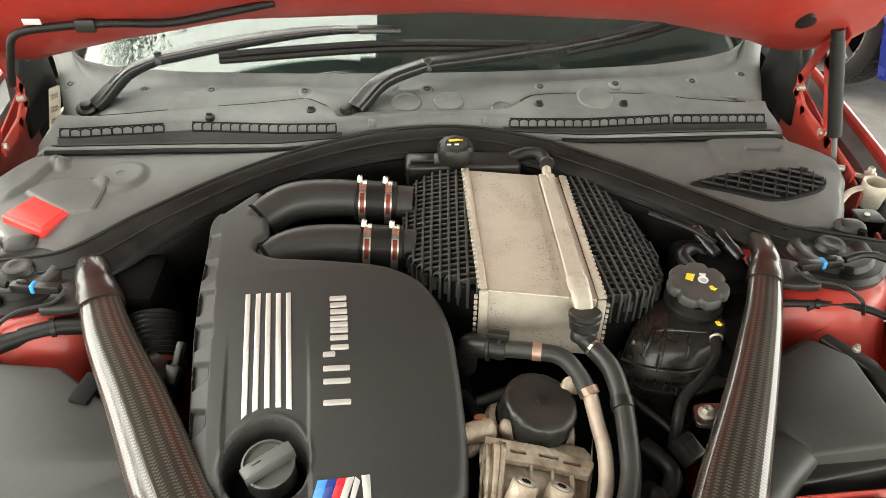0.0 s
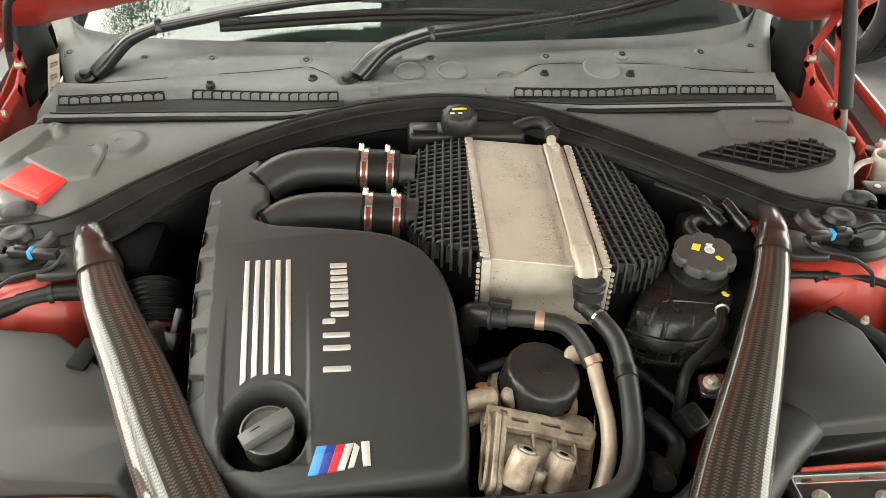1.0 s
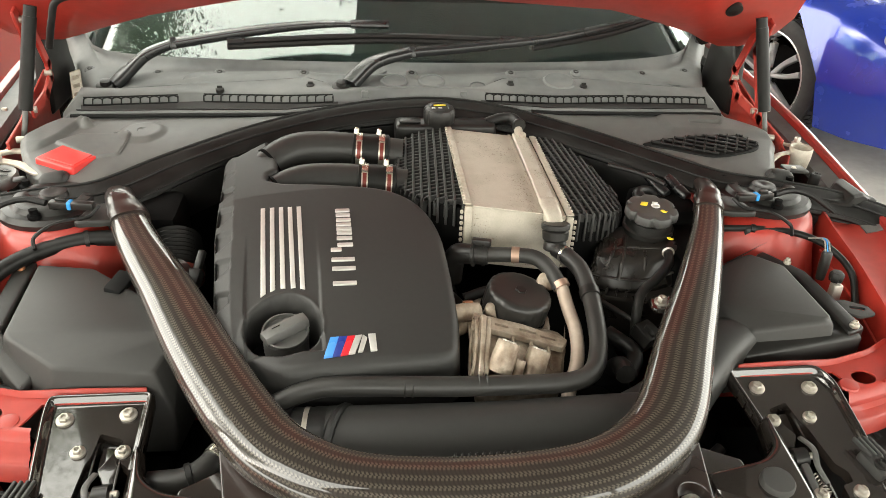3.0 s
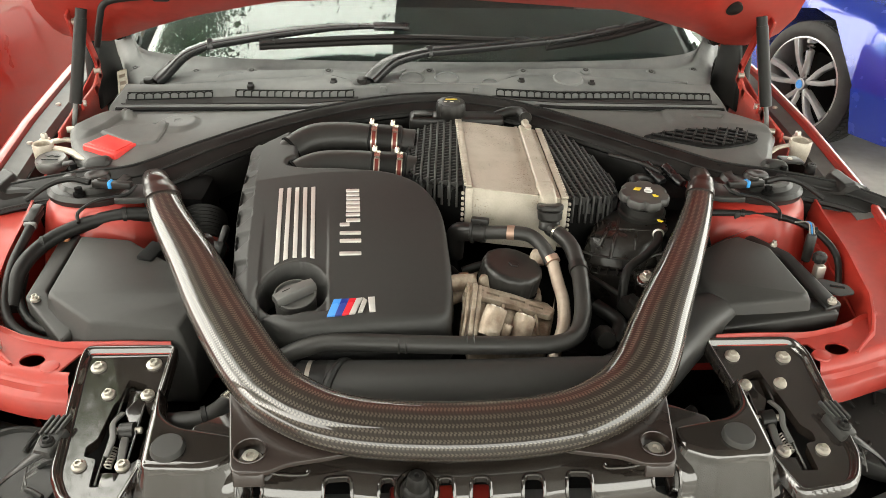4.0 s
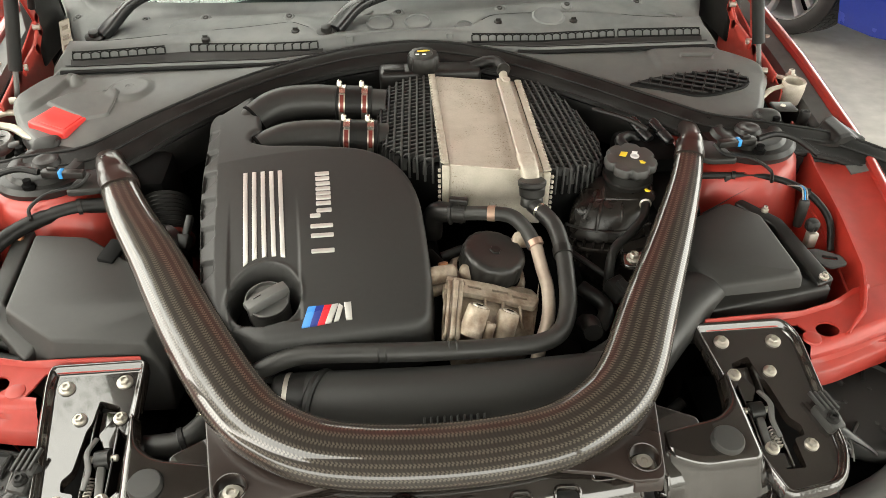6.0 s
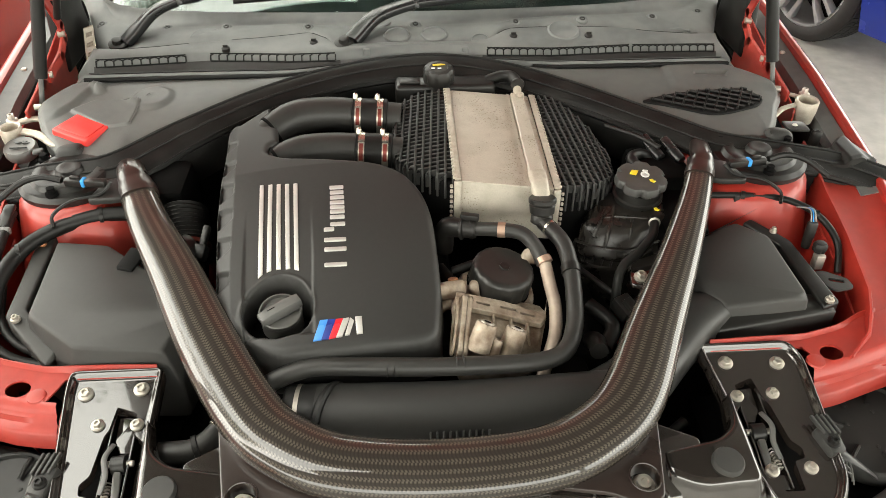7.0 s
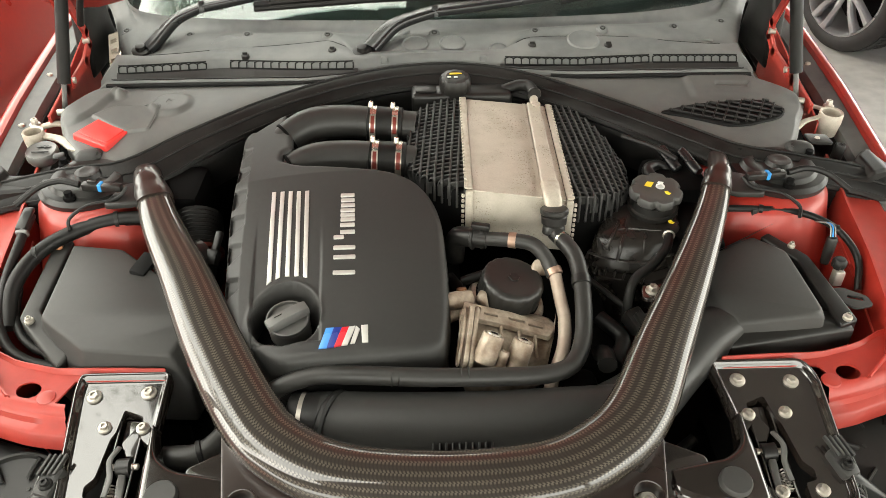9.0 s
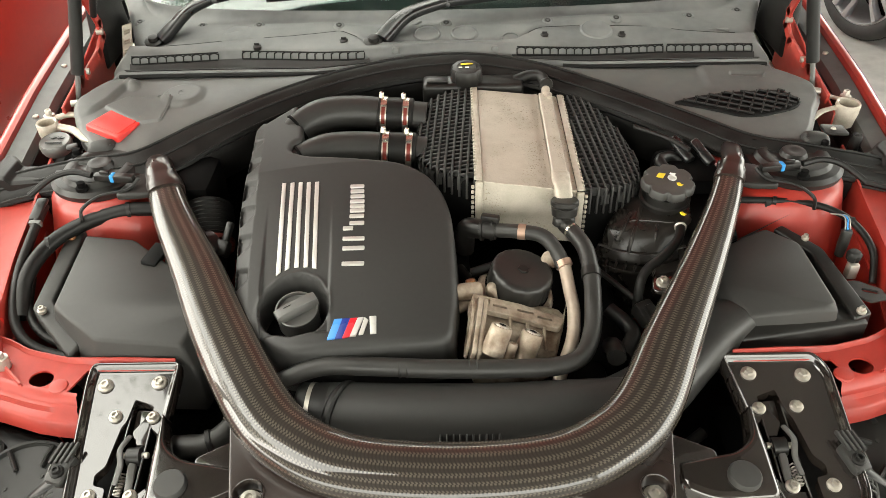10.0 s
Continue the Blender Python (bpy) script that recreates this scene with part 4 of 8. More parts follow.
def gap_z(x):
    return 0.5 * (seam_z(x) + 0.03) + 0.5 * screw_z(x) - 0.002 - (0.006 if -0.15 < x < 0.17 else 0)


def cowl():
    lower, upper = [], []
    for x in np.linspace(-0.640, 0.658, 90):
        ys, zs, yg, yp, zp = seam_y(x), seam_z(x), grille_y(x), gap_y(x), gap_z(x)
        lower.append([(x, ys, zs - 0.012), (x, ys + 0.001, zs + 0.004), (x, ys + 0.005, zs + 0.007), (x, ys + 0.2 * (yg - ys), zs - 0.006), (x, ys + 0.6 * (yg - ys), zs - 0.012), (x, yg - 0.003, zs + 0.004), (x, yg + 0.002, zs + 0.020),
                      (x, yg + 0.008, zs + 0.0245), (x, 0.5 * (yg + yp) + 0.002, 0.5 * (zs + 0.026 + zp)), (x, yp - 0.006, zp + 0.004), (x, yp - 0.001, zp + 0.002), (x, yp, zp - 0.008)])
    for row, s in ((lower[0], -1), (lower[-1], 1)):                # turned-down ends
        for k, (dx, dz) in enumerate(((0.012, 0.010), (0.030, 0.030))):
            fresh = [(x + s * dx * (1.25 - 0.05 * i), y - 0.4 * dx, min(z, row[1][2] + 0.02) - dz) for i, (x, y, z) in enumerate(row)]
            if s < 0:
                lower.insert(0, fresh)
            else:
                lower.append(fresh)
    for u in np.linspace(-1, 1, 121):
        xg, xe = 0.0135 + 0.6255 * u, 0.0185 + 0.752 * u           # the panel fans out towards the glass
        ear = ease(max(0.0, abs(u) - 0.93) / 0.07)
        row = []
        for f, part_y, dz in ((0.0, 0, -0.009), (0.04, 0.06, -0.002), (0.16, 0.18, 0.001), (0.30, 0.32, 0.002), (0.40, 0.42, 0.0015), (0.52, 0.55, -0.002), (0.64, 0.68, -0.008), (0.76, 0.80, -0.012), (0.88, 0.91, -0.009), (0.95, 0.965, -0.002), (0.985, 0.985, 0.003), (1.0, 1.0, 0.004), (1.0, 1.03, -0.005)):
            x = xg + (xe - xg) * f
            yp, zp, ye = gap_y(xg) + 0.002, gap_z(xg), glass_y(xe)
            y = yp + (ye - yp) * part_y
            zc = screw_z(x)
            z = (zp + (zc - zp) * min(1, part_y / 0.38)) if part_y < 0.38 else zc + (1.030 - zc) * (part_y - 0.38) / 0.62
            z += dz - 0.024 * math.exp(-((x + 0.606) / 0.045) ** 2 - ((y - 1.372) / 0.05) ** 2) + 0.034 * ear * ease((f - 0.5) / 0.4) - 0.004 * math.exp(-((abs(u) - 0.84) / 0.05) ** 2) * math.sin(math.pi * min(1, f * 1.2))
            row.append((x, y, z))
        upper.append(row)
    for row, s in ((upper[0], -1), (upper[-1], 1)):
        n = len(row)
        for dx, dz in ((0.010, 0.003), (0.024, 0.016), (0.027, 0.055)):
            fresh = [(x + s * dx * (0.9 + 0.6 * i / n), y, z - dz * (0.8 + 0.6 * i / n)) for i, (x, y, z) in enumerate(row)]
            if s < 0:
                upper.insert(0, fresh)
            else:
                upper.append(fresh)
    c = part("cowl_panel", thicken(loft(upper), 0.003), COWL, car, "dusty grey plastic cowl panel below the windscreen", 60)
    part("intake_strip", thicken(loft(lower), 0.003), COWL, c, smooth=50)
    for x0, x1 in ((-0.632, -0.135), (0.15, 0.652)):
        trough = []
        for x in np.linspace(x0, x1, 40):
            ys, zs, yg = seam_y(x), seam_z(x), grille_y(x)
            trough.append([(x, ys + 0.007, zs + 0.008), (x, ys + 0.012, zs + 0.005), (x, ys + 0.25 * (yg - ys) + 0.006, zs - 0.003), (x, ys + 0.62 * (yg - ys), zs - 0.009), (x, yg - 0.004, zs + 0.006)])
        # channel drawn in a darker colour than the intake strip
        part("water_channel", thicken(loft(trough), 0.002), COVER, c, "water channel in a darker colour than the strip", 60)
    part("joint_gap", tube([(x, gap_y(x) + 0.002, gap_z(x) - 0.001) for x in np.linspace(-0.58, -0.45, 8)], 0.0032, 6, smooth=1), COWL_DARK, c, "dark joint line")
    part("joint_gap", tube([(x, gap_y(x) + 0.002, gap_z(x) - 0.001) for x in np.linspace(-0.36, -0.165, 14)], 0.0030, 6, smooth=1), COWL_DARK, c, "dark joint line")
    part("joint_gap", tube([(x, gap_y(x) + 0.002, gap_z(x) - 0.001) for x in np.linspace(0.19, 0.43, 14)], 0.003, 6, smooth=1), COWL_DARK, c, "dark joint line")
    part("joint_gap", tube([(x, gap_y(x) + 0.002, gap_z(x) - 0.001) for x in np.linspace(0.49, 0.62, 8)], 0.0032, 6, smooth=1), COWL_DARK, c, "dark joint line")
    for x in (-0.663, -0.514, -0.382, -0.206, 0.02, 0.234, 0.379, 0.543, 0.66):
        z = screw_z(x) - 0.001
        m = lathe([(0.0135, -0.004), (0.0115, 0.003), (0.0075, 0.0055), (0.0068, 0.005)], (x, screw_y(x), z), (0, -0.4, 1), 18)
        s = part("screw", m, COWL, c)
        part("screw_head", lathe([(0.0066, 0.002), (0.006, 0.0055), (0.0032, 0.0065), (0.0028, 0.004), (0, 0.004)], (x, screw_y(x), z), (0, -0.4, 1), 10), PLASTIC, c)
    for x in (-0.368, -0.19, 0.22, 0.38):
        y, z = gap_y(x) - 0.038, 0.5 * (gap_z(x) + seam_z(x) + 0.027)
        m = lathe([(0.0085, -0.005), (0.0085, 0.002), (0.006, 0.0035)], (x, y, z), (0, -0.2, 1), 14)
        box((0.010, 0.0025, 0.006), pose(x, y, z + 0.005), bm=m)
        part("clip", m, PLASTIC, c)
    for x, y, r in ((-0.020, 1.306, 0.027), (0.057, 1.306, 0.027), (0.150, 1.284, 0.018)):
        z = 0.65 * gap_z(x) + 0.35 * screw_z(x) + 0.002 - (0.004 if r < 0.02 else 0)
        m = lathe([(r * 1.12, -0.006), (r, 0.0035), (r * 0.9, 0.0045), (r * 0.86, 0.0015), (0, 0.0015)], (x, y, z), (0, -0.2, 1), 28)
        part("blanking_plug", m, COWL, c)
    for x in (-0.085, 0.112):
        m = box((0.008, 0.02, 0.012), pose(x, 1.245, 1.022, 8), 0.002)
        box((0.013, 0.006, 0.014), pose(x + 0.003, 1.238, 1.022, 8), 0.002, m)
        box((0.013, 0.006, 0.014), pose(x + 0.003, 1.253, 1.023, 8), 0.002, m)
        part("hinge_clip", m, COWL, c)
    for x in (-0.03, 0.06):
        part("raised_pad", box((0.022, 0.012, 0.008), pose(x, 1.25, 1.019, 6), 0.002), COWL, c)
    for x, r in ((-0.42, 0.045), (0.33, 0.042)):
        m = lathe([(r, -0.014), (r * 0.9, -0.002), (r * 0.72, 0.006), (r * 0.62, 0.005), (0, 0.005)], (x, screw_y(x) - 0.045, screw_z(x) - 0.007), (0, -0.25, 1), 26)
        part("bulge", m, COWL, c)
    for (xa, ya), (xb, yb) in (((-0.515, 1.37), (-0.47, 1.40)), ((-0.30, 1.35), (-0.26, 1.385)), ((-0.07, 1.345), (-0.035, 1.385)), ((0.57, 1.35), (0.61, 1.335))):
        za, zb = screw_z(xa) - 0.006, screw_z(xb) - 0.002
        part("moulded_rib", tube([(xa, ya, za), (0.5 * (xa + xb) + 0.004, 0.5 * (ya + yb), 0.5 * (za + zb) + 0.001), (xb, yb, zb)], 0.0045, 8, 0.7, 4), COWL, c)
    for x0, x1 in ((-0.640, -0.20), (0.25, 0.664)):
        xs = np.linspace(x0, x1, 24)
        # dark tube puts the shadow of the seam's step into colour
        part("seam_strip", tube([(x, seam_y(x) - 0.003, seam_z(x) - 0.0005) for x in xs], 0.0055, 8, 0.75, 1), COWL_DARK, c, "black strip standing in for the shadow in the seam")
    # air intake slots: bars with arched heads
    for x0, x1 in ((-0.628, -0.450), (-0.400, -0.145), (0.160, 0.462), (0.470, 0.648)):
        n = int((x1 - x0) / 0.0165)
        strip = bmesh.new()
        pts = []
        for i in range(n + 1):
            x = x0 + (x1 - x0) * i / n
            pts.append((x, grille_y(x) - 0.002, seam_z(x) + 0.0105))
        for i, (x, y, z) in enumerate(pts):
            tube([(x, y - 0.003, z - 0.003), (x, y + 0.003, z + 0.007)], 0.0013, 5, smooth=1, bm=strip)
            if i < n:
                x2, y2, z2 = pts[i + 1]
                arc = [(x + (x2 - x) * t, y + 0.002 + 0.002 * math.sin(math.pi * t), z + 0.0056 + 0.0030 * math.sin(math.pi * t)) for t in (0, 0.2, 0.5, 0.8, 1.0)]
                tube(arc, 0.0013, 5, smooth=1, bm=strip)
        tube([(x, y + 0.004, z + 0.0092) for x, y, z in pts], 0.0014, 6, smooth=1, bm=strip)
        tube([(x, y - 0.004, z - 0.004) for x, y, z in pts], 0.0018, 6, smooth=1, bm=strip)
        part("intake_grille", strip, COWL_DARK, c, "black intake grille with arched bars")


def vent_z(x, y):
    t = min(1, max(0, (y - seal_y(x) - 0.018) / max(0.02, seam_y(x) - seal_y(x) - 0.014)))
    return seal_z(x) - 0.004 + (seam_z(x) - seal_z(x)) * t + 0.006 * math.sin(math.pi * t)


def cowl_cover(s):
    """The lower cover between the bonnet seal and the seam."""
    label = "grey plastic filter housing cover with a red flap" if s < 0 else "grey plastic filter housing cover with a mesh vent"
    c = thing("cowl_cover", (s * 0.4, 1.1, 0.93), label, "cowl cover", "filter covers")
    side = [(-0.640, 1.236, 0.01), (-0.664, 1.208, 0.02), (-0.6766, 1.193), (-0.7046, 1.147, 0.012), (-0.692, 1.099, 0.02), (-0.670, 1.053), (-0.635, 1.005, 0.02), (-0.585, 0.968)] if s < 0 else \
           [(0.660, 1.238, 0.01), (0.7045, 1.206, 0.02), (0.741, 1.172, 0.03), (0.737, 1.121, 0.02), (0.713, 1.083), (0.69, 1.03, 0.02), (0.655, 0.972, 0.01)]
    xs = np.linspace(-0.57, -0.13, 30) if s < 0 else np.linspace(0.645, 0.16, 34)
    top = np.linspace(-0.13, -0.62, 20) if s < 0 else np.linspace(0.16, 0.64, 20)
    edge = rounded(side + [(x, seal_y(x) + 0.018, 0.001) for x in xs] + [(x, seam_y(x) + 0.002, 0.001) for x in top], 0.006)
    flat = np.vectorize(vent_z)
    panel = rounded([(-0.640, 1.120), (-0.600, 1.152), (-0.517, 1.143), (-0.507, 1.132, 0.012), (-0.513, 1.062), (-0.556, 1.055)], 0.006)

    def height(x, y, d):
        z = flat(x, y)
        if s < 0:
            r = np.hypot(x + 0.492, y - 1.149)
            z = z + 0.0065 * ease((0.047 - r) / 0.017)
            for bx, by, br, h in ((-0.606, 1.201, 0.018, 0.011), (-0.600, 1.188, 0.015, 0.008)):
                z = z + h * ease((br - np.hypot(x - bx, y - by)) / (br * 0.75))
            ridge = np.interp(y, (1.06, 1.0834, 1.1056, 1.1404, 1.2, 1.25), (-0.70, -0.678, -0.652, -0.626, -0.606, -0.60))
            z = z + 0.009 * ease((ridge - x) / 0.014) * ease((y - 1.09) / 0.03) * ease((1.235 - y) / 0.03)
            z = z + 0.0040 * ease(outline_dist(x, y, panel) / 0.003)
        else:
            z = z + 0.005 * ease((x - 0.512) / 0.02) * ease((y - 1.13) / 0.03) - 0.006 * ease(outline_dist(x, y, [(0.579, 1.202), (0.654, 1.2056), (0.642, 1.178), (0.5725, 1.185)]) / 0.006)
        return z - 0.008 * ease((0.010 - d) / 0.010)

    part("shell", moulding(edge, height, 0.0026, 0.025), FILTER, c, smooth=60)
    on = lambda x, y, up: (x, y, float(height(np.array([x]), np.array([y]), np.array([1.0]))[0]) + up)
    if s < 0:
        part("panel_edge", tube([on(x, y, 0.0003) for x, y in ((-0.590, 1.1505), (-0.555, 1.1475), (-0.520, 1.1425), (-0.509, 1.132), (-0.511, 1.10), (-0.514, 1.066))], 0.0013, 6), FILTER, c)
        for r in (0.0095, 0.0045):
            part("moulded_ring", lathe([(r, 0.0), (r - 0.0006, 0.0014), (r - 0.0014, 0.0014), (r - 0.002, 0.0)], on(-0.492, 1.149, -0.001), (0, -0.1, 1), 24), FILTER, c)
    if s < 0:
        flap = thing("fuse_flap", (-0.6, 1.065, 0.96), "bright red plastic flap on the grey cover", "flap")
        zf = lambda x, y: 0.9665 + 0.03 * (y - 1.06)
        quad = [(-0.652, 1.052), (-0.576, 1.004), (-0.547, 1.066), (-0.620, 1.112)]
        part("lid", plate(rounded(quad, 0.006), (), zf, 0.011, 0.003, 0.001), RED_PLASTIC, flap)
        part("lid_panel", plate(rounded(inset(quad, 0.012), 0.004), (), lambda x, y: zf(x, y) + 0.0012, 0.006, 0.001), RED_PLASTIC, flap)
        for a, b in ((0.2, 0.35), (0.65, 0.8)):
            m = bmesh.new()
            for k in range(4):
                t = a + (b - a) * k / 3
                x, y = -0.612 + 0.069 * t, 1.112 - 0.048 * t
                box((0.004, 0.009, 0.005), pose(x + 0.003, y + 0.004, 0.967, 0, 0, -35), 0.001, m)
            part("hinge_teeth", m, RED_PLASTIC, flap)
    else:
        hole = rounded([(0.441, 1.092, 0.01), (0.500, 1.112, 0.02), (0.56, 1.124, 0.02), (0.660, 1.136, 0.02), (0.692, 1.102, 0.02), (0.668, 1.072, 0.02), (0.600, 1.048, 0.02), (0.560, 1.046, 0.015), (0.50, 1.072)], 0.02)
        zf = lambda x, y: vent_z(x, y) + 0.0035
        # black sheet stands for the shaded opening; no hole is cut
        part("vent_opening", plate(hole, (), zf, 0.012, 0.002), COWL_DARK, c, "black sheet for the shaded opening behind the mesh")
        bars = bmesh.new()
        inside = inset(hole, 0.002)
        for turn, step in ((64, 0.0195), (-20, 0.0165)):
            d = Vector((math.cos(radians(turn)), math.sin(radians(turn))))
            nrm = Vector((-d.y, d.x))
            o = Vector((0.57, 1.09))
            for k in range(-14, 15):
                p = o + nrm * step * k
                hits = []
                for i in range(len(inside)):
                    a, b = Vector(inside[i]), Vector(inside[(i + 1) % len(inside)])
                    e = b - a
                    den = d.x * e.y - d.y * e.x
                    if abs(den) < 1e-9:
                        continue
                    t = ((a.x - p.x) * e.y - (a.y - p.y) * e.x) / den
                    u = ((a.x - p.x) * d.y - (a.y - p.y) * d.x) / den
                    if 0 <= u <= 1:
                        hits.append(t)
                if len(hits) >= 2:
                    t0, t1 = min(hits) + 0.003, max(hits) - 0.003
                    q0, q1 = p + d * t0, p + d * t1
                    tube([(q0.x, q0.y, zf(*q0) + 0.0025), (q1.x, q1.y, zf(*q1) + 0.0025)], 0.0020, 6, 1.3, smooth=1, bm=bars)
        part("vent_mesh", bars, RUBBER, c, "black diagonal lattice")


def bonnet_seal():
    g = thing("bonnet_seal", (C, 1.2, 0.95), "broad black rubber bonnet seal arching round the engine bay", "seal")
    line = [Vector(q) for q in catmull(SEAL, 5)]
    band, skirt = [], []
    for i, p in enumerate(line):
        d = line[min(i + 1, len(line) - 1)] - line[max(i - 1, 0)]
        n = Vector((d.y, -d.x, 0)).normalized()
        near = (1.0 if p.x < C else 0.3) * math.exp(-((abs(p.x - C) - 0.53) / 0.11) ** 2)      # wider rubber over the strut towers
        crest = [(-0.016, -0.012), (-0.013, 0.001), (-0.004, 0.006), (0.006, 0.005), (0.014, 0.0), (0.022 + 0.006 * near, -0.004), (0.033 + 0.018 * near, -0.013), (0.039 + 0.022 * near, -0.020), (0.040 + 0.022 * near, -0.028),
                 (0.034 + 0.018 * near, -0.034), (0.024, -0.034), (0.010, -0.03)]
        band.append([p + n * (a - 0.018) + Vector((0, 0, z)) for a, z in crest])
        skirt.append([p + n * (a - 0.018) + Vector((0, 0, z)) for a, z in ((0.030 + 0.012 * near, -0.030), (0.034 + 0.022 * near, -0.042), (0.031 + 0.03 * near, -0.052 + 0.004 * near), (0.033 + 0.034 * near, -0.062), (0.028 + 0.02 * near, -0.10))])
    part("sealing_band", loft(band, closed=True), SEAL_RUBBER, g, smooth=50)
    for side, up, r in ((2, 0.0006, 0.0022), (5, 0.0008, 0.0024), (7, 0.0, 0.0020)):
        part("seal_bead", tube([(b[side] + Vector((0, 0, up)))[:] for b in band], r, 8, smooth=1), SEAL_RUBBER, g)
    part("skirt", thicken(loft(skirt), 0.003), SEAL_RUBBER, g, "thin rubber skirt below the seal", 60)


def side_cap(s):
    """Rubber moulding where the seal meets the fender."""
    sx = lambda x: C + s * x
    poly = rounded([(sx(0.695), 0.915, 0.006), (sx(0.700), 0.955, 0.01), (sx(0.722), 0.968, 0.006), (sx(0.757), 0.968, 0.008), (sx(0.782), 0.994, 0.01), (sx(0.815), 0.99), (sx(0.83), 0.93), (sx(0.76), 0.905)], 0.006)
    fold = lambda x, y, d: 0.932 + 0.010 * ease((np.abs(x - C) - 0.752) / 0.012) - 0.016 * ease((np.abs(x - C) - 0.785) / 0.03) - 0.004 * ease((0.006 - d) / 0.006)
    solo("seal_end", moulding(poly, fold, 0.0025, 0.02), RUBBER, "black folded rubber end piece of the bonnet seal", "seal", group="seal ends")


def wiper(pivot, arm, blade, adaptor=False):
    g = thing("wiper", pivot, "satin black windscreen wiper resting on the glass", "wiper", "wipers")
    p = Vector(pivot)
    arm, bend = arm[-5:], arm[:-5]
    k = Vector(arm[1])
    base = [(p.x + 0.015, p.y + 0.005, p.z + 0.014, 0.020), *[(*q, 0.0195) for q in bend], (*arm[0], 0.0185), (*arm[1], 0.016)]
    part("arm_base", tube(base, 0.019, 32, 0.6, 8, square=0.6), WIPER, g)
    part("pivot_cap", lathe([(0.019, -0.02), (0.020, 0.016), (0.0145, 0.018), (0.0115, 0.018), (0.010, 0.026), (0.006, 0.0275), (0, 0.0275)], pivot, (0, -0.25, 1), 22), PLASTIC, g)
    part("joint", box((0.012, 0.036, 0.024), Matrix.Translation(k) @ pose(0, 0, 0, -20, 0, 8), 0.003), WIPER, g)
    part("arm", tube([(*arm[1], 0.0185), *[(*q, 0.0175 - 0.004 * i) for i, q in enumerate(arm[2:-1])], (*arm[-1], 0.0075)], 0.014, 32, 0.55, square=0.55), WIPER, g)
    b = part("blade", tube([(*q, 0.0095) for q in blade], 0.011, 8, 0.7), RUBBER, g)
    part("blade_lip", tube([(x, y - 0.006, z - 0.010, 0.0045) for x, y, z in blade], 0.005, 6, 1.4), RUBBER, b)
    for e, f in ((blade[-1], blade[-2]), (blade[0], blade[1])):
        d = (Vector(f) - Vector(e)).normalized() * 0.035
        part("blade_cap", tube([(*e, 0.0115), (*(Vector(e) + d), 0.0115)], 0.012, 8, 0.8, 1), WIPER, b)
    if adaptor:
        e = Vector(arm[-1])
        part("adaptor", box((0.085, 0.026, 0.016), Matrix.Translation(e + Vector((-0.01, 0.004, -0.002))) @ pose(0, 0, 0, -25, 0, -1), 0.004), WIPER, b)


cowl()
cowl_cover(-1)
cowl_cover(1)
bonnet_seal()
side_cap(-1)
side_cap(1)
wiper((-0.611, 1.382, 0.980), [(-0.566, 1.403, 1.020), (-0.528, 1.413, 1.051), (-0.474, 1.419, 1.073), (-0.32, 1.452, 1.092), (-0.18, 1.470, 1.104), (-0.055, 1.468, 1.107)],
      [(-0.365, 1.425, 1.076), (-0.05, 1.450, 1.086), (0.257, 1.456, 1.079)], True)
wiper((-0.128, 1.281, 1.012), [(-0.062, 1.335, 1.058), (0.021, 1.387, 1.068), (0.15, 1.415, 1.073), (0.35, 1.455, 1.087), (0.545, 1.515, 1.114)],
      [(0.30, 1.457, 1.072), (0.50, 1.505, 1.098), (0.72, 1.58, 1.15)])


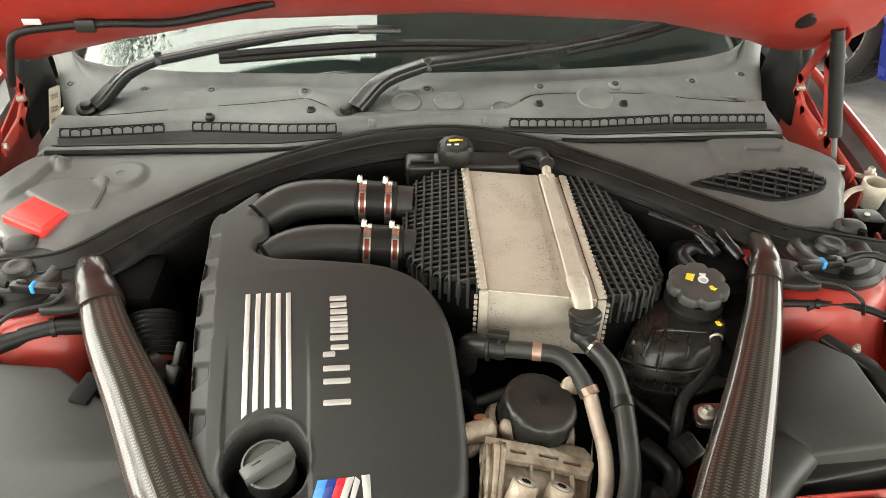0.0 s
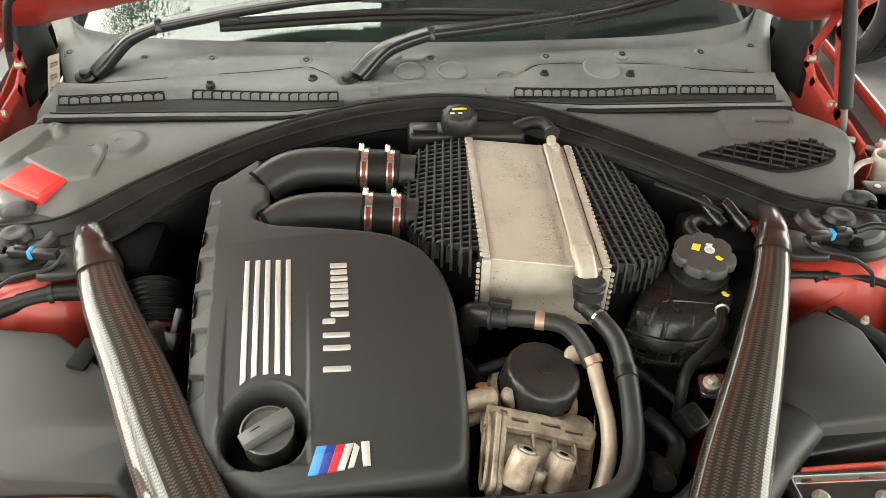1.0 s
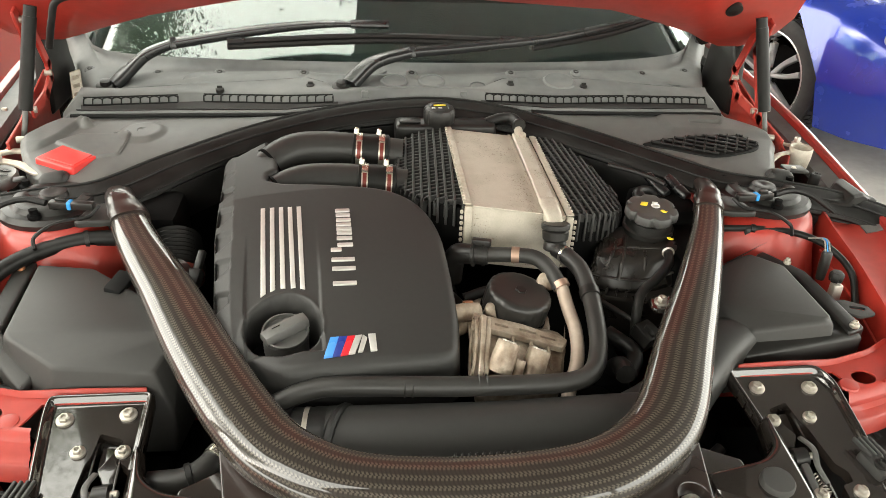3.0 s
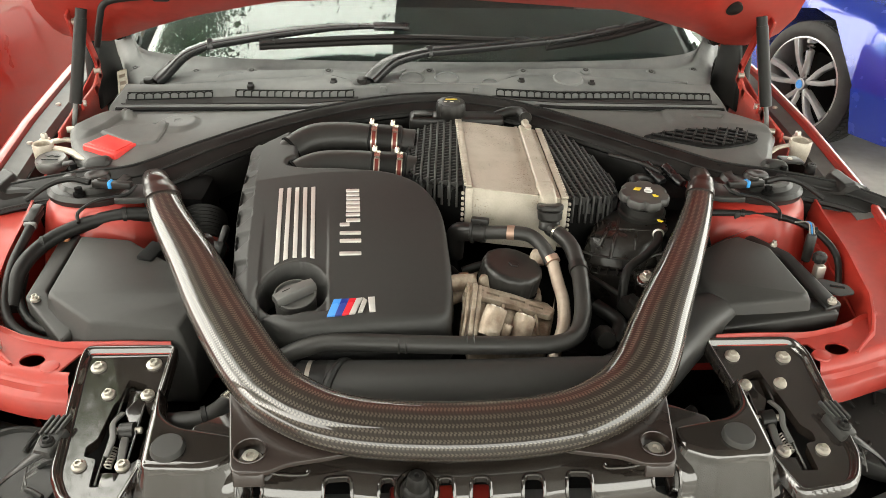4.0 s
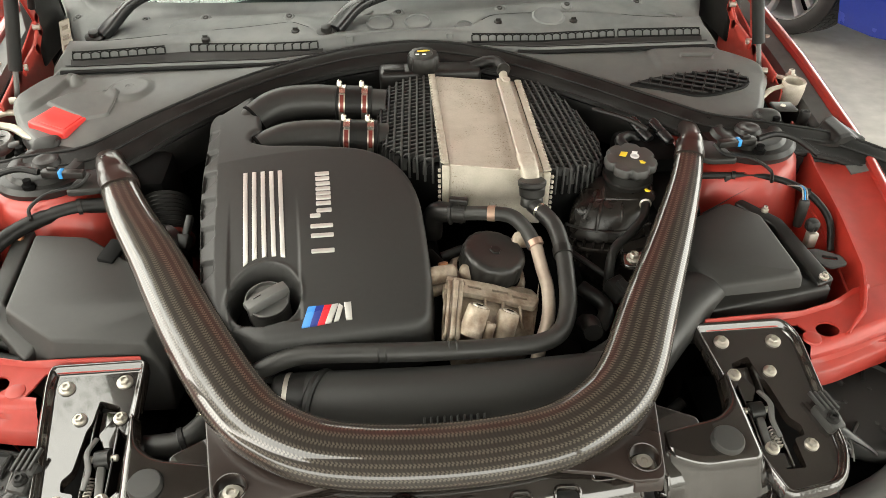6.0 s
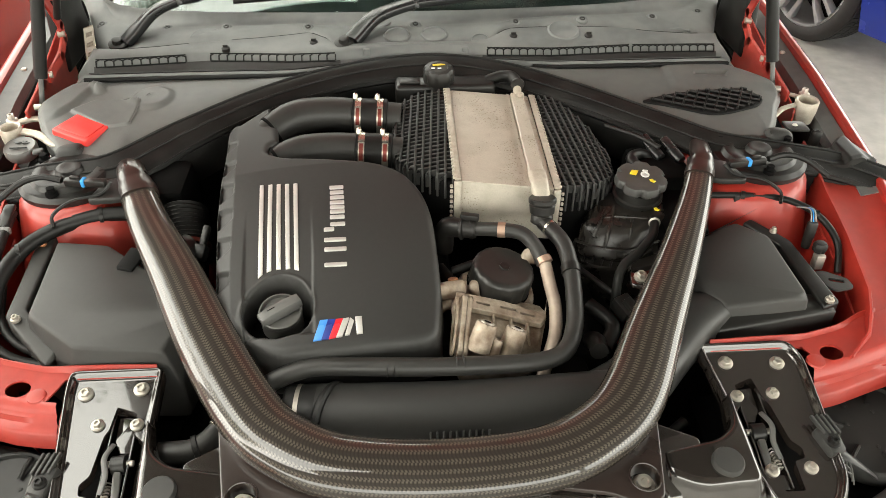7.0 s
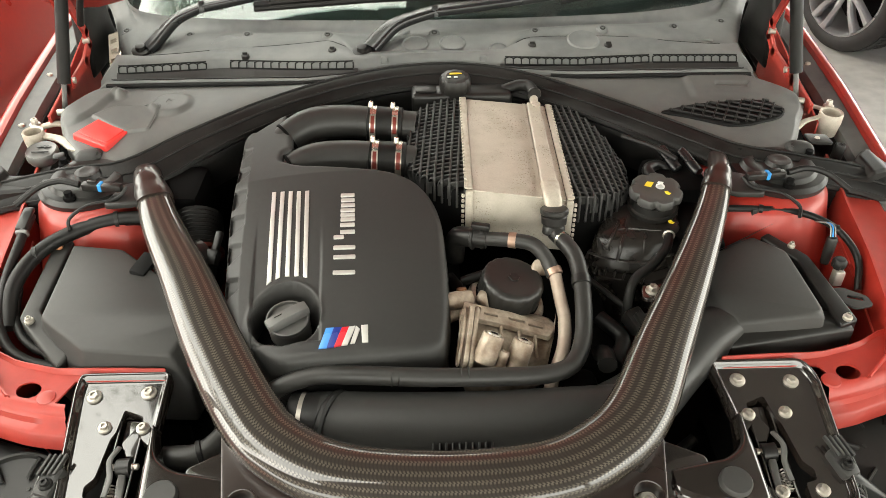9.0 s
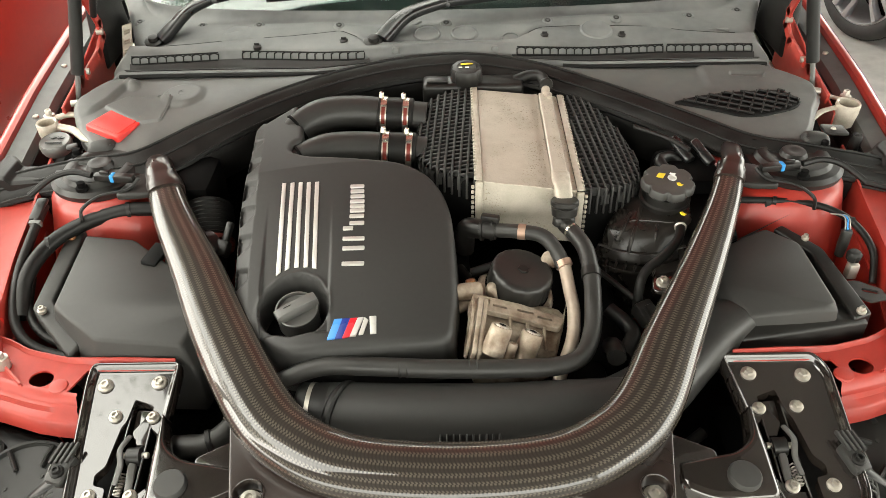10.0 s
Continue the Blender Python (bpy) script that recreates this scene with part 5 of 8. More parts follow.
# ---- strut brace ----
def brace():
    b = thing("strut_brace", (C, 0.345, 0.82), "glossy braided carbon fibre strut brace with dark ends", "strut brace")
    path = [(-0.474, 0.905, 0.938, 0.027), (-0.43, 0.805, 0.926, 0.032), (-0.368, 0.69, 0.908, 0.038), (-0.305, 0.565, 0.889, 0.042), (-0.235, 0.445, 0.872, 0.043),
            (-0.185, 0.392, 0.866, 0.043), (-0.11, 0.356, 0.862, 0.043), (0.015, 0.344, 0.860, 0.043), (0.14, 0.354, 0.862, 0.043), (0.215, 0.388, 0.866, 0.043),
            (0.268, 0.44, 0.874, 0.043), (0.327, 0.55, 0.893, 0.0392), (0.395, 0.675, 0.913, 0.0320), (0.458, 0.80, 0.931, 0.0260), (0.499, 0.895, 0.945, 0.0225)]
    part("tube", tube(path, 0.043, 48, 0.62, 7, uv=True, square=0.86), CARBON, b, "braided carbon fibre tube under clear lacquer", 60)
    for a, m, e, k, skin, words in (((-0.455, 0.862, 0.933), (-0.482, 0.924, 0.942), (-0.505, 0.985, 0.952), 1.0, BROWN, "dark lacquered metal end fitting"), ((0.484, 0.860, 0.940), (0.506, 0.915, 0.948), (0.522, 0.975, 0.957), 0.80, BROWN, "dark lacquered slim end fitting")):
        part("end_fitting", tube([(*a, 0.0310 * k), tuple(p + 0.25 * (q - p) for p, q in zip(a, m)) + (0.0312 * k,), tuple(p + 0.6 * (q - p) for p, q in zip(a, m)) + (0.0270 * k,), (*m, 0.0240 * k), (e[0], e[1], e[2] - 0.018, 0.0215 * k)], 0.03, 28, 0.72, square=0.8), skin, b, words)
    for s, (bx, by) in ((-1, (-0.231, 0.332)), (1, (0.258, 0.330))):
        sx = lambda x: bx - s * x
        poly = rounded([(sx(-0.018), 0.300, 0.012), (sx(-0.042), 0.435, 0.01), (sx(-0.022), 0.455, 0.01), (sx(0.035), 0.40), (sx(0.10), 0.352), (sx(0.15), 0.335), (sx(0.10), 0.3215), (sx(0.045), 0.312), (sx(0.022), 0.300, 0.01)], 0.015)
        hole = ellipse(bx, by, 0.019, n=20)
        part("wing_plate", plate(poly, [hole], lambda x, y: 0.847 + 0.1 * (y - 0.34), 0.006, 0.002, inner_depth=0.02), BROWN, b, "dark lacquered mounting plate")
        part("hole_lip", tube([(*q, 0.848 + 0.1 * (q[1] - 0.34)) for q in ellipse(bx, by, 0.0192, n=22)] + [(*ellipse(bx, by, 0.0192, n=22)[0], 0.848 + 0.1 * (by - 0.34))], 0.0012, 6, smooth=1), BROWN, b)
        part("turned_tab", hull([(sx(x), y, z) for x in (-0.016, 0.02) for y, z in ((0.301, 0.842), (0.305, 0.842), (0.297, 0.822), (0.301, 0.822))], 0.0015, 1), BROWN, b)
        part("bolt", lathe([(0.014, 0.0), (0.014, 0.004), (0.0095, 0.005), (0.0095, 0.012), (0.005, 0.0125), (0.004, 0.009), (0, 0.009)], (bx, by, 0.829), (0, -0.1, 1), 18), STEEL, b)


# ---- engine cover ----
def cov_base(x, y):
    """The cover's main surface; x and y may be arrays."""
    return (0.9325 + 0.25 * (np.minimum(y, 0.87) - 0.66) + 0.064 * np.maximum(0, y - 0.87)
            - 0.35 * np.maximum(0, -0.14 - x) ** 1.6 - 0.9 * np.maximum(0, x + 0.09) ** 2)


CREASE_L = [(0.54, -0.252), (0.586, -0.257), (0.645, -0.263), (0.719, -0.268), (0.80, -0.273), (0.9, -0.276)]
CREASE_R = [(0.54, -0.150), (0.589, -0.154), (0.632, -0.157), (0.683, -0.159), (0.76, -0.164), (0.9, -0.172)]


def table(v, pairs):
    return np.interp(v, [q[0] for q in pairs], [q[1] for q in pairs])


def cov_z(x, y):
    """Main surface with the shallow valley round stripes and filler."""
    depth = 0.0065 * ease((0.80 - y) / 0.24)
    into = ease((x - table(y, CREASE_L)) / 0.004) * ease((table(y, CREASE_R) - x) / 0.004)
    return cov_base(x, y) - depth * into * ease((y - 0.548) / 0.01)


COVER_EDGE = [(-0.303, 0.64, 0.02), (-0.288, 0.60, 0.02), (-0.263, 0.565, 0.02), (-0.238, 0.541, 0.02), (-0.205, 0.521, 0.02), (-0.13, 0.523), (-0.06, 0.528), (0.0, 0.537, 0.02), (0.021, 0.550, 0.02),
              (0.027, 0.60), (0.0275, 0.65), (0.025, 0.72), (0.021, 0.775, 0.02), (0.008, 0.818, 0.02), (-0.018, 0.853, 0.02), (-0.053, 0.871), (-0.09, 0.881), (-0.163, 0.893), (-0.218, 0.905, 0.015),
              (-0.249, 0.926, 0.012), (-0.247, 0.948, 0.008), (-0.233, 0.956, 0.006), (-0.238, 1.00, 0.02), (-0.252, 1.045, 0.01), (-0.257, 1.079, 0.006), (-0.268, 1.078, 0.006), (-0.329, 1.02, 0.015), (-0.324, 0.92), (-0.320, 0.80)]
WELL = [(-0.259, 0.591), (-0.252, 0.630), (-0.231, 0.650), (-0.203, 0.656), (-0.176, 0.643), (-0.161, 0.618), (-0.156, 0.594), (-0.163, 0.567), (-0.182, 0.551), (-0.211, 0.546), (-0.242, 0.563)]
POCKETS = (0.972, 0.907, 0.844, 0.789, 0.730, 0.664)
FLANK = [(0.55, -0.262), (0.60, -0.274), (0.664, -0.283), (0.730, -0.288), (0.789, -0.291), (0.844, -0.295), (0.907, -0.300), (0.972, -0.305), (1.05, -0.315)]


def cover_height(x, y, d):
    z = cov_z(x, y)
    r = 0.012 - 0.0085 * ease((table(y, FLANK) - x + 0.004) / 0.008)
    z = z - np.where(d < r, r - np.sqrt(np.maximum(0, r * r - (r - np.clip(d, 0, r)) ** 2)), 0)
    side = table(y, FLANK) - x                               # sloping flank with its row of pockets
    z = z - 0.42 * np.maximum(0, side) * ease((1.05 - y) / 0.08)
    for k, yc in enumerate(POCKETS):
        half = (0.008 if k == 0 else 0.0115) + 0.45 * np.clip(side, 0, 0.02)
        inside = ease(side / 0.0022) * ease((half - np.abs(y - yc)) / 0.0022)
        z = z - (0.003 if k == 0 else 0.0075) * inside * ease((d - 0.001) / 0.003)
    w = outline_dist(x, y, rounded(WELL, 0.03, 4))
    z = z - np.clip((w + 0.001) * 9, 0, 0.060) + 0.0014 * np.exp(-((w + 0.004) / 0.003) ** 2)
    return z


def engine_cover():
    g = thing("engine_cover", (-0.14, 0.75, 0.86), "matt dark grey engine cover with silver stripes", "engine cover")
    part("shell", moulding(rounded(COVER_EDGE, 0.012, 4), cover_height, 0.0016, 0.06, flare=0.006), COVER, g, smooth=60)
    tops = ((-0.249, 0.8355), (-0.235, 0.834), (-0.2215, 0.8325), (-0.208, 0.8305), (-0.1945, 0.8295))
    feet = ((-0.237, 0.659), (-0.2245, 0.6655), (-0.2105, 0.667), (-0.1965, 0.666), (-0.1835, 0.6625))
    for i, ((x0, y0), (x1, y1)) in enumerate(zip(tops, feet)):
        lean = (0.003, 0.0015, 0.0, 0.0, -0.001)[i]
        n = 10
        left = [(x1 - 0.0033 + (x0 - x1) * k / n, y1 - lean + (y0 - y1 + lean) * k / n) for k in range(n + 1)]
        right = [(x1 + 0.0033 + (x0 - x1) * k / n, y1 + lean + (y0 - y1 - lean) * k / n) for k in range(n + 1)]
        part("stripe", plate(left + right[::-1], (), lambda x, y: float(cov_z(x, y)) + 0.0018, 0.006, 0.0006), SILVER, g, "satin silver stripe")
    # silver marks where the maker's words stand: plain bars
    marks = ((0.660, -0.1425, -0.1095), (0.6885, -0.1435, -0.1105), (0.7065, -0.1445, -0.1115), (0.7265, -0.1455, -0.130), (0.7365, -0.136, -0.1135), (0.7505, -0.137, -0.1145),
             (0.7615, -0.137, -0.1145), (0.7705, -0.1375, -0.115), (0.7800, -0.138, -0.1155), (0.7905, -0.138, -0.116), (0.8010, -0.1385, -0.117), (0.8115, -0.1395, -0.1175))
    for y, xa, xb in marks:
        w = 0.0065
        block = rounded([(xa, y), (xb, y + 0.0005), (xb, y + w + 0.0005), (xa, y + w)], 0.0015, 2)
        part("silver_bar", plate(block, (), lambda x, q: float(cov_z(x, q)) + 0.0022, 0.006, 0.0006), SILVER, g, "small satin silver bar")
    # coloured badge: slanted blocks
    for n, pts, m in (("light_blue_block", [(-0.1535, 0.5365), (-0.1425, 0.5375), (-0.1345, 0.5685), (-0.1455, 0.568)], BADGE_BLUE), ("dark_blue_block", [(-0.1425, 0.5375), (-0.1325, 0.5385), (-0.1235, 0.569), (-0.1345, 0.5685)], BADGE_NAVY),
                      ("red_block", [(-0.1325, 0.5385), (-0.1225, 0.5405), (-0.1135, 0.5695), (-0.1235, 0.569)], BADGE_RED), ("silver_block", [(-0.1225, 0.5405), (-0.1145, 0.5415), (-0.1050, 0.5705), (-0.1135, 0.5695)], SILVER),
                      ("silver_block", [(-0.1105, 0.543), (-0.1045, 0.544), (-0.0985, 0.566), (-0.104, 0.5705)], SILVER), ("silver_block", [(-0.0945, 0.5445), (-0.0862, 0.5452), (-0.0875, 0.5722), (-0.0970, 0.5715)], SILVER)):
        part(n, plate(pts, (), lambda x, q: float(cov_z(x, q)) + 0.0025, 0.006, 0.0005), m, g)
    cap = thing("oil_filler_cap", (-0.2065, 0.603, 0.88), "satin black oil filler cap with a raised grip", "filler cap")
    at, ax = Vector((-0.2055, 0.6060, 0.8985)), (0, -0.25, 1)
    part("disc", lathe([(0.030, -0.05), (0.0305, -0.008), (0.029, -0.004), (0.024, -0.006), (0, -0.006)], at, ax, 44), SATIN, cap)
    part("rim", lathe([(0.0300, -0.009), (0.0315, -0.004), (0.0308, 0.0), (0.0285, 0.0005), (0.0272, -0.005)], at, ax, 48), SATIN, cap, "satin rounded rim")
    m = Matrix.Translation(at) @ Matrix.Rotation(math.atan(0.25), 4, "X") @ Matrix.Rotation(radians(33), 4, "Z")
    grip = bmesh.new()
    for u in np.linspace(-1, 1, 15):
        h = 0.0125 - 0.003 * abs(u) ** 3
        ring = [m @ Vector((0.0315 * u, v, z)) for v, z in ((-0.0100, -0.004), (-0.0092, h - 0.004), (-0.0072, h - 0.0008), (-0.004, h), (0.004, h), (0.0072, h - 0.0008), (0.0092, h - 0.004), (0.0100, -0.004))]
        vs = [grip.verts.new(q) for q in ring]
        if u > -1:
            for k in range(7):
                grip.faces.new((last[k], last[k + 1], vs[k + 1], vs[k]))
        if abs(u) == 1:
            grip.faces.new(vs)
        last = vs
    part("grip", grip, SATIN, cap)
    part("grip_mark", box((0.012, 0.0015, 0.0008), m @ pose(-0.012, 0.002, 0.0122, 0, 0, 0), 0.0002), WIPER, cap)


# ---- charge pipes and intercooler ----
def charge_pipes():
    for k, (pts, cl) in enumerate((
            ([(-0.285, 0.985, 0.925, 0.022), (-0.262, 1.02, 0.955, 0.028), (-0.215, 1.052, 0.975, 0.031), (-0.15, 1.066, 0.975, 0.031), (-0.09, 1.064, 0.970, 0.030), (-0.02, 1.058, 0.965, 0.029)], ((-0.098, 1.064, 0.970), (-0.058, 1.062, 0.968))),
            ([(-0.275, 0.90, 0.92, 0.022), (-0.245, 0.935, 0.942, 0.027), (-0.20, 0.958, 0.955, 0.030), (-0.14, 0.966, 0.956, 0.030), (-0.08, 0.964, 0.953, 0.029), (-0.02, 0.96, 0.948, 0.028)], ((-0.091, 0.964, 0.953), (-0.05, 0.962, 0.951))))):
        g = thing("charge_pipe", pts[2][:3], "black moulded charge air pipe with two steel clamps", "air pipe", "charge pipes")
        e0, e1 = Vector(pts[1][:3]), Vector(pts[2][:3])
        # near-black ring stands in for the shaded gap round the pipe
        part("rubber_lip", lathe([(pts[1][3] + 0.001, -0.003), (pts[1][3] + 0.0055, -0.002), (pts[1][3] + 0.0055, 0.002), (pts[1][3] + 0.001, 0.003)], e0 + (e1 - e0) * 0.2, e1 - e0, 36, hollow=True), DARK, g, "black ring for the dark gap where the pipe leaves the cover")
        part("pipe", tube(pts, 0.03, 26, 1.0, 7), HOSE, g)
        r = pts[4][3]
        a, b = Vector(cl[0]), Vector(cl[1])
        d = (b - a).normalized()
        part("rubber_sleeve", lathe([(r, -0.012), (r + 0.003, -0.010), (r + 0.0032, 0.052), (r, 0.054)], a, d, 30), RUBBER, g)
        for q in (a, b):
            c = band_clamp(q, d, r + 0.0032, g, 0.011, screw=(-0.1, 0.15, 1))
            tint = lathe([(r + 0.005, -0.0032), (r + 0.0056, -0.0032), (r + 0.0056, 0.0032), (r + 0.005, 0.0032)], q, d, 28)
            keep = [f for f in tint.faces if (f.calc_center_median() - q).normalized().dot(Vector((0, -0.85, 0.45)).normalized()) < 0.88]
            bmesh.ops.delete(tint, geom=keep, context="FACES")
            part("clamp_insert", tint, CLAMP_RED, c, "dark red clamp lining")


IC_TOP = [(0.071, 0.816, 0.976), (0.224, 0.812, 0.957), (0.226, 1.116, 0.976), (0.075, 1.112, 0.996)]


def ic_z(x, y):
    return 0.977 + 0.064 * (y - 0.818) - 0.125 * (x - 0.072)


def chords(outline, turn, step):
    """Parallel lines across a plan outline: start and end of each."""
    d = Vector((math.cos(radians(turn)), math.sin(radians(turn))))
    nrm = Vector((-d.y, d.x))
    o = Vector((sum(q[0] for q in outline), sum(q[1] for q in outline))) / len(outline)
    for k in range(-30, 31):
        p = o + nrm * step * k
        hits = []
        for i in range(len(outline)):
            a, b = Vector(outline[i]), Vector(outline[(i + 1) % len(outline)])
            e = b - a
            den = d.x * e.y - d.y * e.x
            if abs(den) < 1e-9:
                continue
            t = ((a.x - p.x) * e.y - (a.y - p.y) * e.x) / den
            u = ((a.x - p.x) * d.y - (a.y - p.y) * d.x) / den
            if 0 <= u <= 1:
                hits.append(t)
        if len(hits) > 1 and max(hits) - min(hits) > 0.014:
            yield p + d * min(hits), p + d * max(hits), d, nrm


def ribs(tank, outline, zf, turn, step_a, step_b, height, width=0.003, drop=0.09, lower=0.003):
    """A waffle of deep ribs over a plan outline, in two directions, the first draped down its sides."""
    for angle, step, low, deep in ((turn, step_a, 0.0, drop), (turn + 90, step_b, lower, 0.03)):
        for a, b, d, nrm in chords(outline, angle, step):
            n = max(3, int((b - a).length / 0.010))
            line = [(q.x, q.y, zf(q.x, q.y) - low) for q in (a + (b - a) * i / n for i in range(n + 1))]
            ends = (a - d * 0.004, b + d * 0.004)
            line = [(ends[0].x, ends[0].y, line[0][2] - deep), (ends[0].x, ends[0].y, line[0][2] - 0.007)] + line + [(ends[1].x, ends[1].y, line[-1][2] - 0.007), (ends[1].x, ends[1].y, line[-1][2] - deep)]
            rows = []
            w = (nrm * (width / 2)).to_3d()
            for i, q in enumerate(line):
                out = Vector((0, 0, 1)) if 1 < i < len(line) - 2 else (-d if i < 2 else d).to_3d()
                tp = Vector(q)
                rows.append([tp - out * height + w, tp - out * 0.001 + w, tp + 0.5 * w, tp - 0.5 * w, tp - out * 0.001 - w, tp - out * height - w])
            part("rib", loft(rows, closed=True), COVER, tank)


def intercooler():
    g = thing("intercooler", (0.15, 0.95, 0.86), "bare aluminium intercooler core between black ribbed end tanks", "intercooler")
    top = [(q[0], q[1]) for q in IC_TOP]
    part("core", plate(rounded(top, 0.004, 2), (), ic_z, 0.10, 0.002), CORE, g, "weathered bare aluminium core with dark pits")
    # weld seam above the front face
    part("front_fold", tube([(0.073, 0.8155, ic_z(0.073, 0.8155)), (0.222, 0.8115, ic_z(0.222, 0.8115))], 0.0016, 8, smooth=1), ALU, g)
    # toothed header flanges
    for (xa, ya), (xb, yb), o in ((top[0], top[3], -1), (top[1], top[2], 1)):
        m = bmesh.new()
        d = Vector((xb - xa, yb - ya)).normalized()
        n = Vector((-d.y, d.x)) * (1 if o < 0 else -1)
        L = (Vector((xb, yb)) - Vector((xa, ya))).length
        rot = math.degrees(math.atan2(d.y, d.x))
        mid = Vector(((xa + xb) / 2, (ya + yb) / 2)) + n * 0.005
        box((L, 0.010, 0.004), Matrix.Translation((mid.x, mid.y, ic_z(mid.x, mid.y) + 0.002)) @ pose(0, 0, 0, 0, -3.7, rot), 0.0015, m)
        foot = Vector((xa, ya)) + n * 0.005
        box((0.012, 0.006, 0.09), Matrix.Translation((foot.x, foot.y - 0.002, ic_z(foot.x, foot.y) - 0.045)) @ pose(0, 0, 0, 0, 0, rot - 90), 0.0015, m)
        k = int(L / 0.0098)
        for i in range(k):
            q = Vector((xa, ya)) + d * (L * (i + 0.5) / k) + n * 0.0105
            box((0.0058, 0.005, 0.005), Matrix.Translation((q.x, q.y, ic_z(q.x, q.y) + 0.002)) @ pose(0, 0, 0, 0, 0, rot), 0.0015, m)
        for i in range(9):
            z = -0.010 - 0.0098 * i
            box((0.005, 0.005, 0.0058), Matrix.Translation((foot.x - 0.004 * (1 if o < 0 else -1) + n.x * 0.006, foot.y, ic_z(xa, ya) + z)), 0.0015, m)
        part("toothed_flange", m, ALU, g, "crimped aluminium flange teeth")
    # raised coolant channel along the core
    a, b = Vector((0.199, 0.812)), Vector((0.202, 1.108))
    for off, w, h in ((0.0, 0.031, 0.009), (-0.0175, 0.005, 0.005)):
        m = [(a.x + off - w / 2 + 0.002, a.y), (a.x + off + w / 2 - 0.002, a.y), (b.x + off + w / 2 - 0.003, b.y), (b.x + off - w / 2 + 0.003, b.y)]
        part("coolant_channel", plate(rounded(m, 0.006), (), lambda x, y: ic_z(x, y) + h, h + 0.001, 0.003), CORE, g)
    part("outlet_neck", tube([(0.199, 0.845, 0.966, 0.0155), (0.199, 0.822, 0.963, 0.0152), (0.2005, 0.806, 0.956, 0.0142), (0.2015, 0.792, 0.945, 0.0135), (0.202, 0.782, 0.934, 0.0135)], 0.015, 28, 0.75, square=0.62), ALU, g, smooth=50)
    part("inlet_neck", tube([(0.203, 1.10, 0.985, 0.007), (0.204, 1.112, 0.990, 0.008), (0.205, 1.125, 0.992, 0.008)], 0.009, 14), ALU, g)
    part("boss", lathe([(0.0075, -0.006), (0.0075, 0.004), (0.004, 0.005), (0, 0.003)], (0.207, 1.094, 0.988), (0, -0.3, 1), 16), ALU, g)
    # end tanks
    left = rounded([(0.062, 0.823, 0.01), (0.066, 1.108, 0.01), (0.02, 1.122, 0.02), (-0.022, 1.10, 0.03), (-0.033, 1.06, 0.02), (-0.033, 0.93, 0.02), (-0.012, 0.885, 0.03)], 0.02)
    lz = lambda x, y: ic_z(0.07, y) + 0.002 + 0.22 * min(0, x - 0.055) - 0.08 * max(0, -0.005 - x)
    # body near-black: the shade in the rib cells is put into its colour
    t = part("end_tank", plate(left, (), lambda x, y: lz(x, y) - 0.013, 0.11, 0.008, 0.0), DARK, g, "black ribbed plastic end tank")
    ribs(t, left, lz, 86, 0.0128, 0.0120, 0.014, 0.0040, 0.045)
    right = rounded([(0.239, 0.822, 0.006), (0.243, 1.118, 0.006), (0.272, 1.118, 0.02), (0.307, 1.078, 0.03), (0.338, 1.02, 0.03), (0.352, 0.95, 0.03), (0.346, 0.895, 0.03), (0.318, 0.852, 0.03), (0.277, 0.826, 0.02)], 0.03)
    rz = lambda x, y: ic_z(0.228, y) + 0.001 - 0.05 * max(0, x - 0.24) - 2.6 * max(0, x - 0.25) ** 2
    # near-black body again, for the shaded cells between these ribs
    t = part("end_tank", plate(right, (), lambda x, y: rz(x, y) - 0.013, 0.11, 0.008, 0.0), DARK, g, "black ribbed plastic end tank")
    ribs(t, right, rz, 95, 0.0125, 0.0122, 0.014, 0.0038, 0.05)


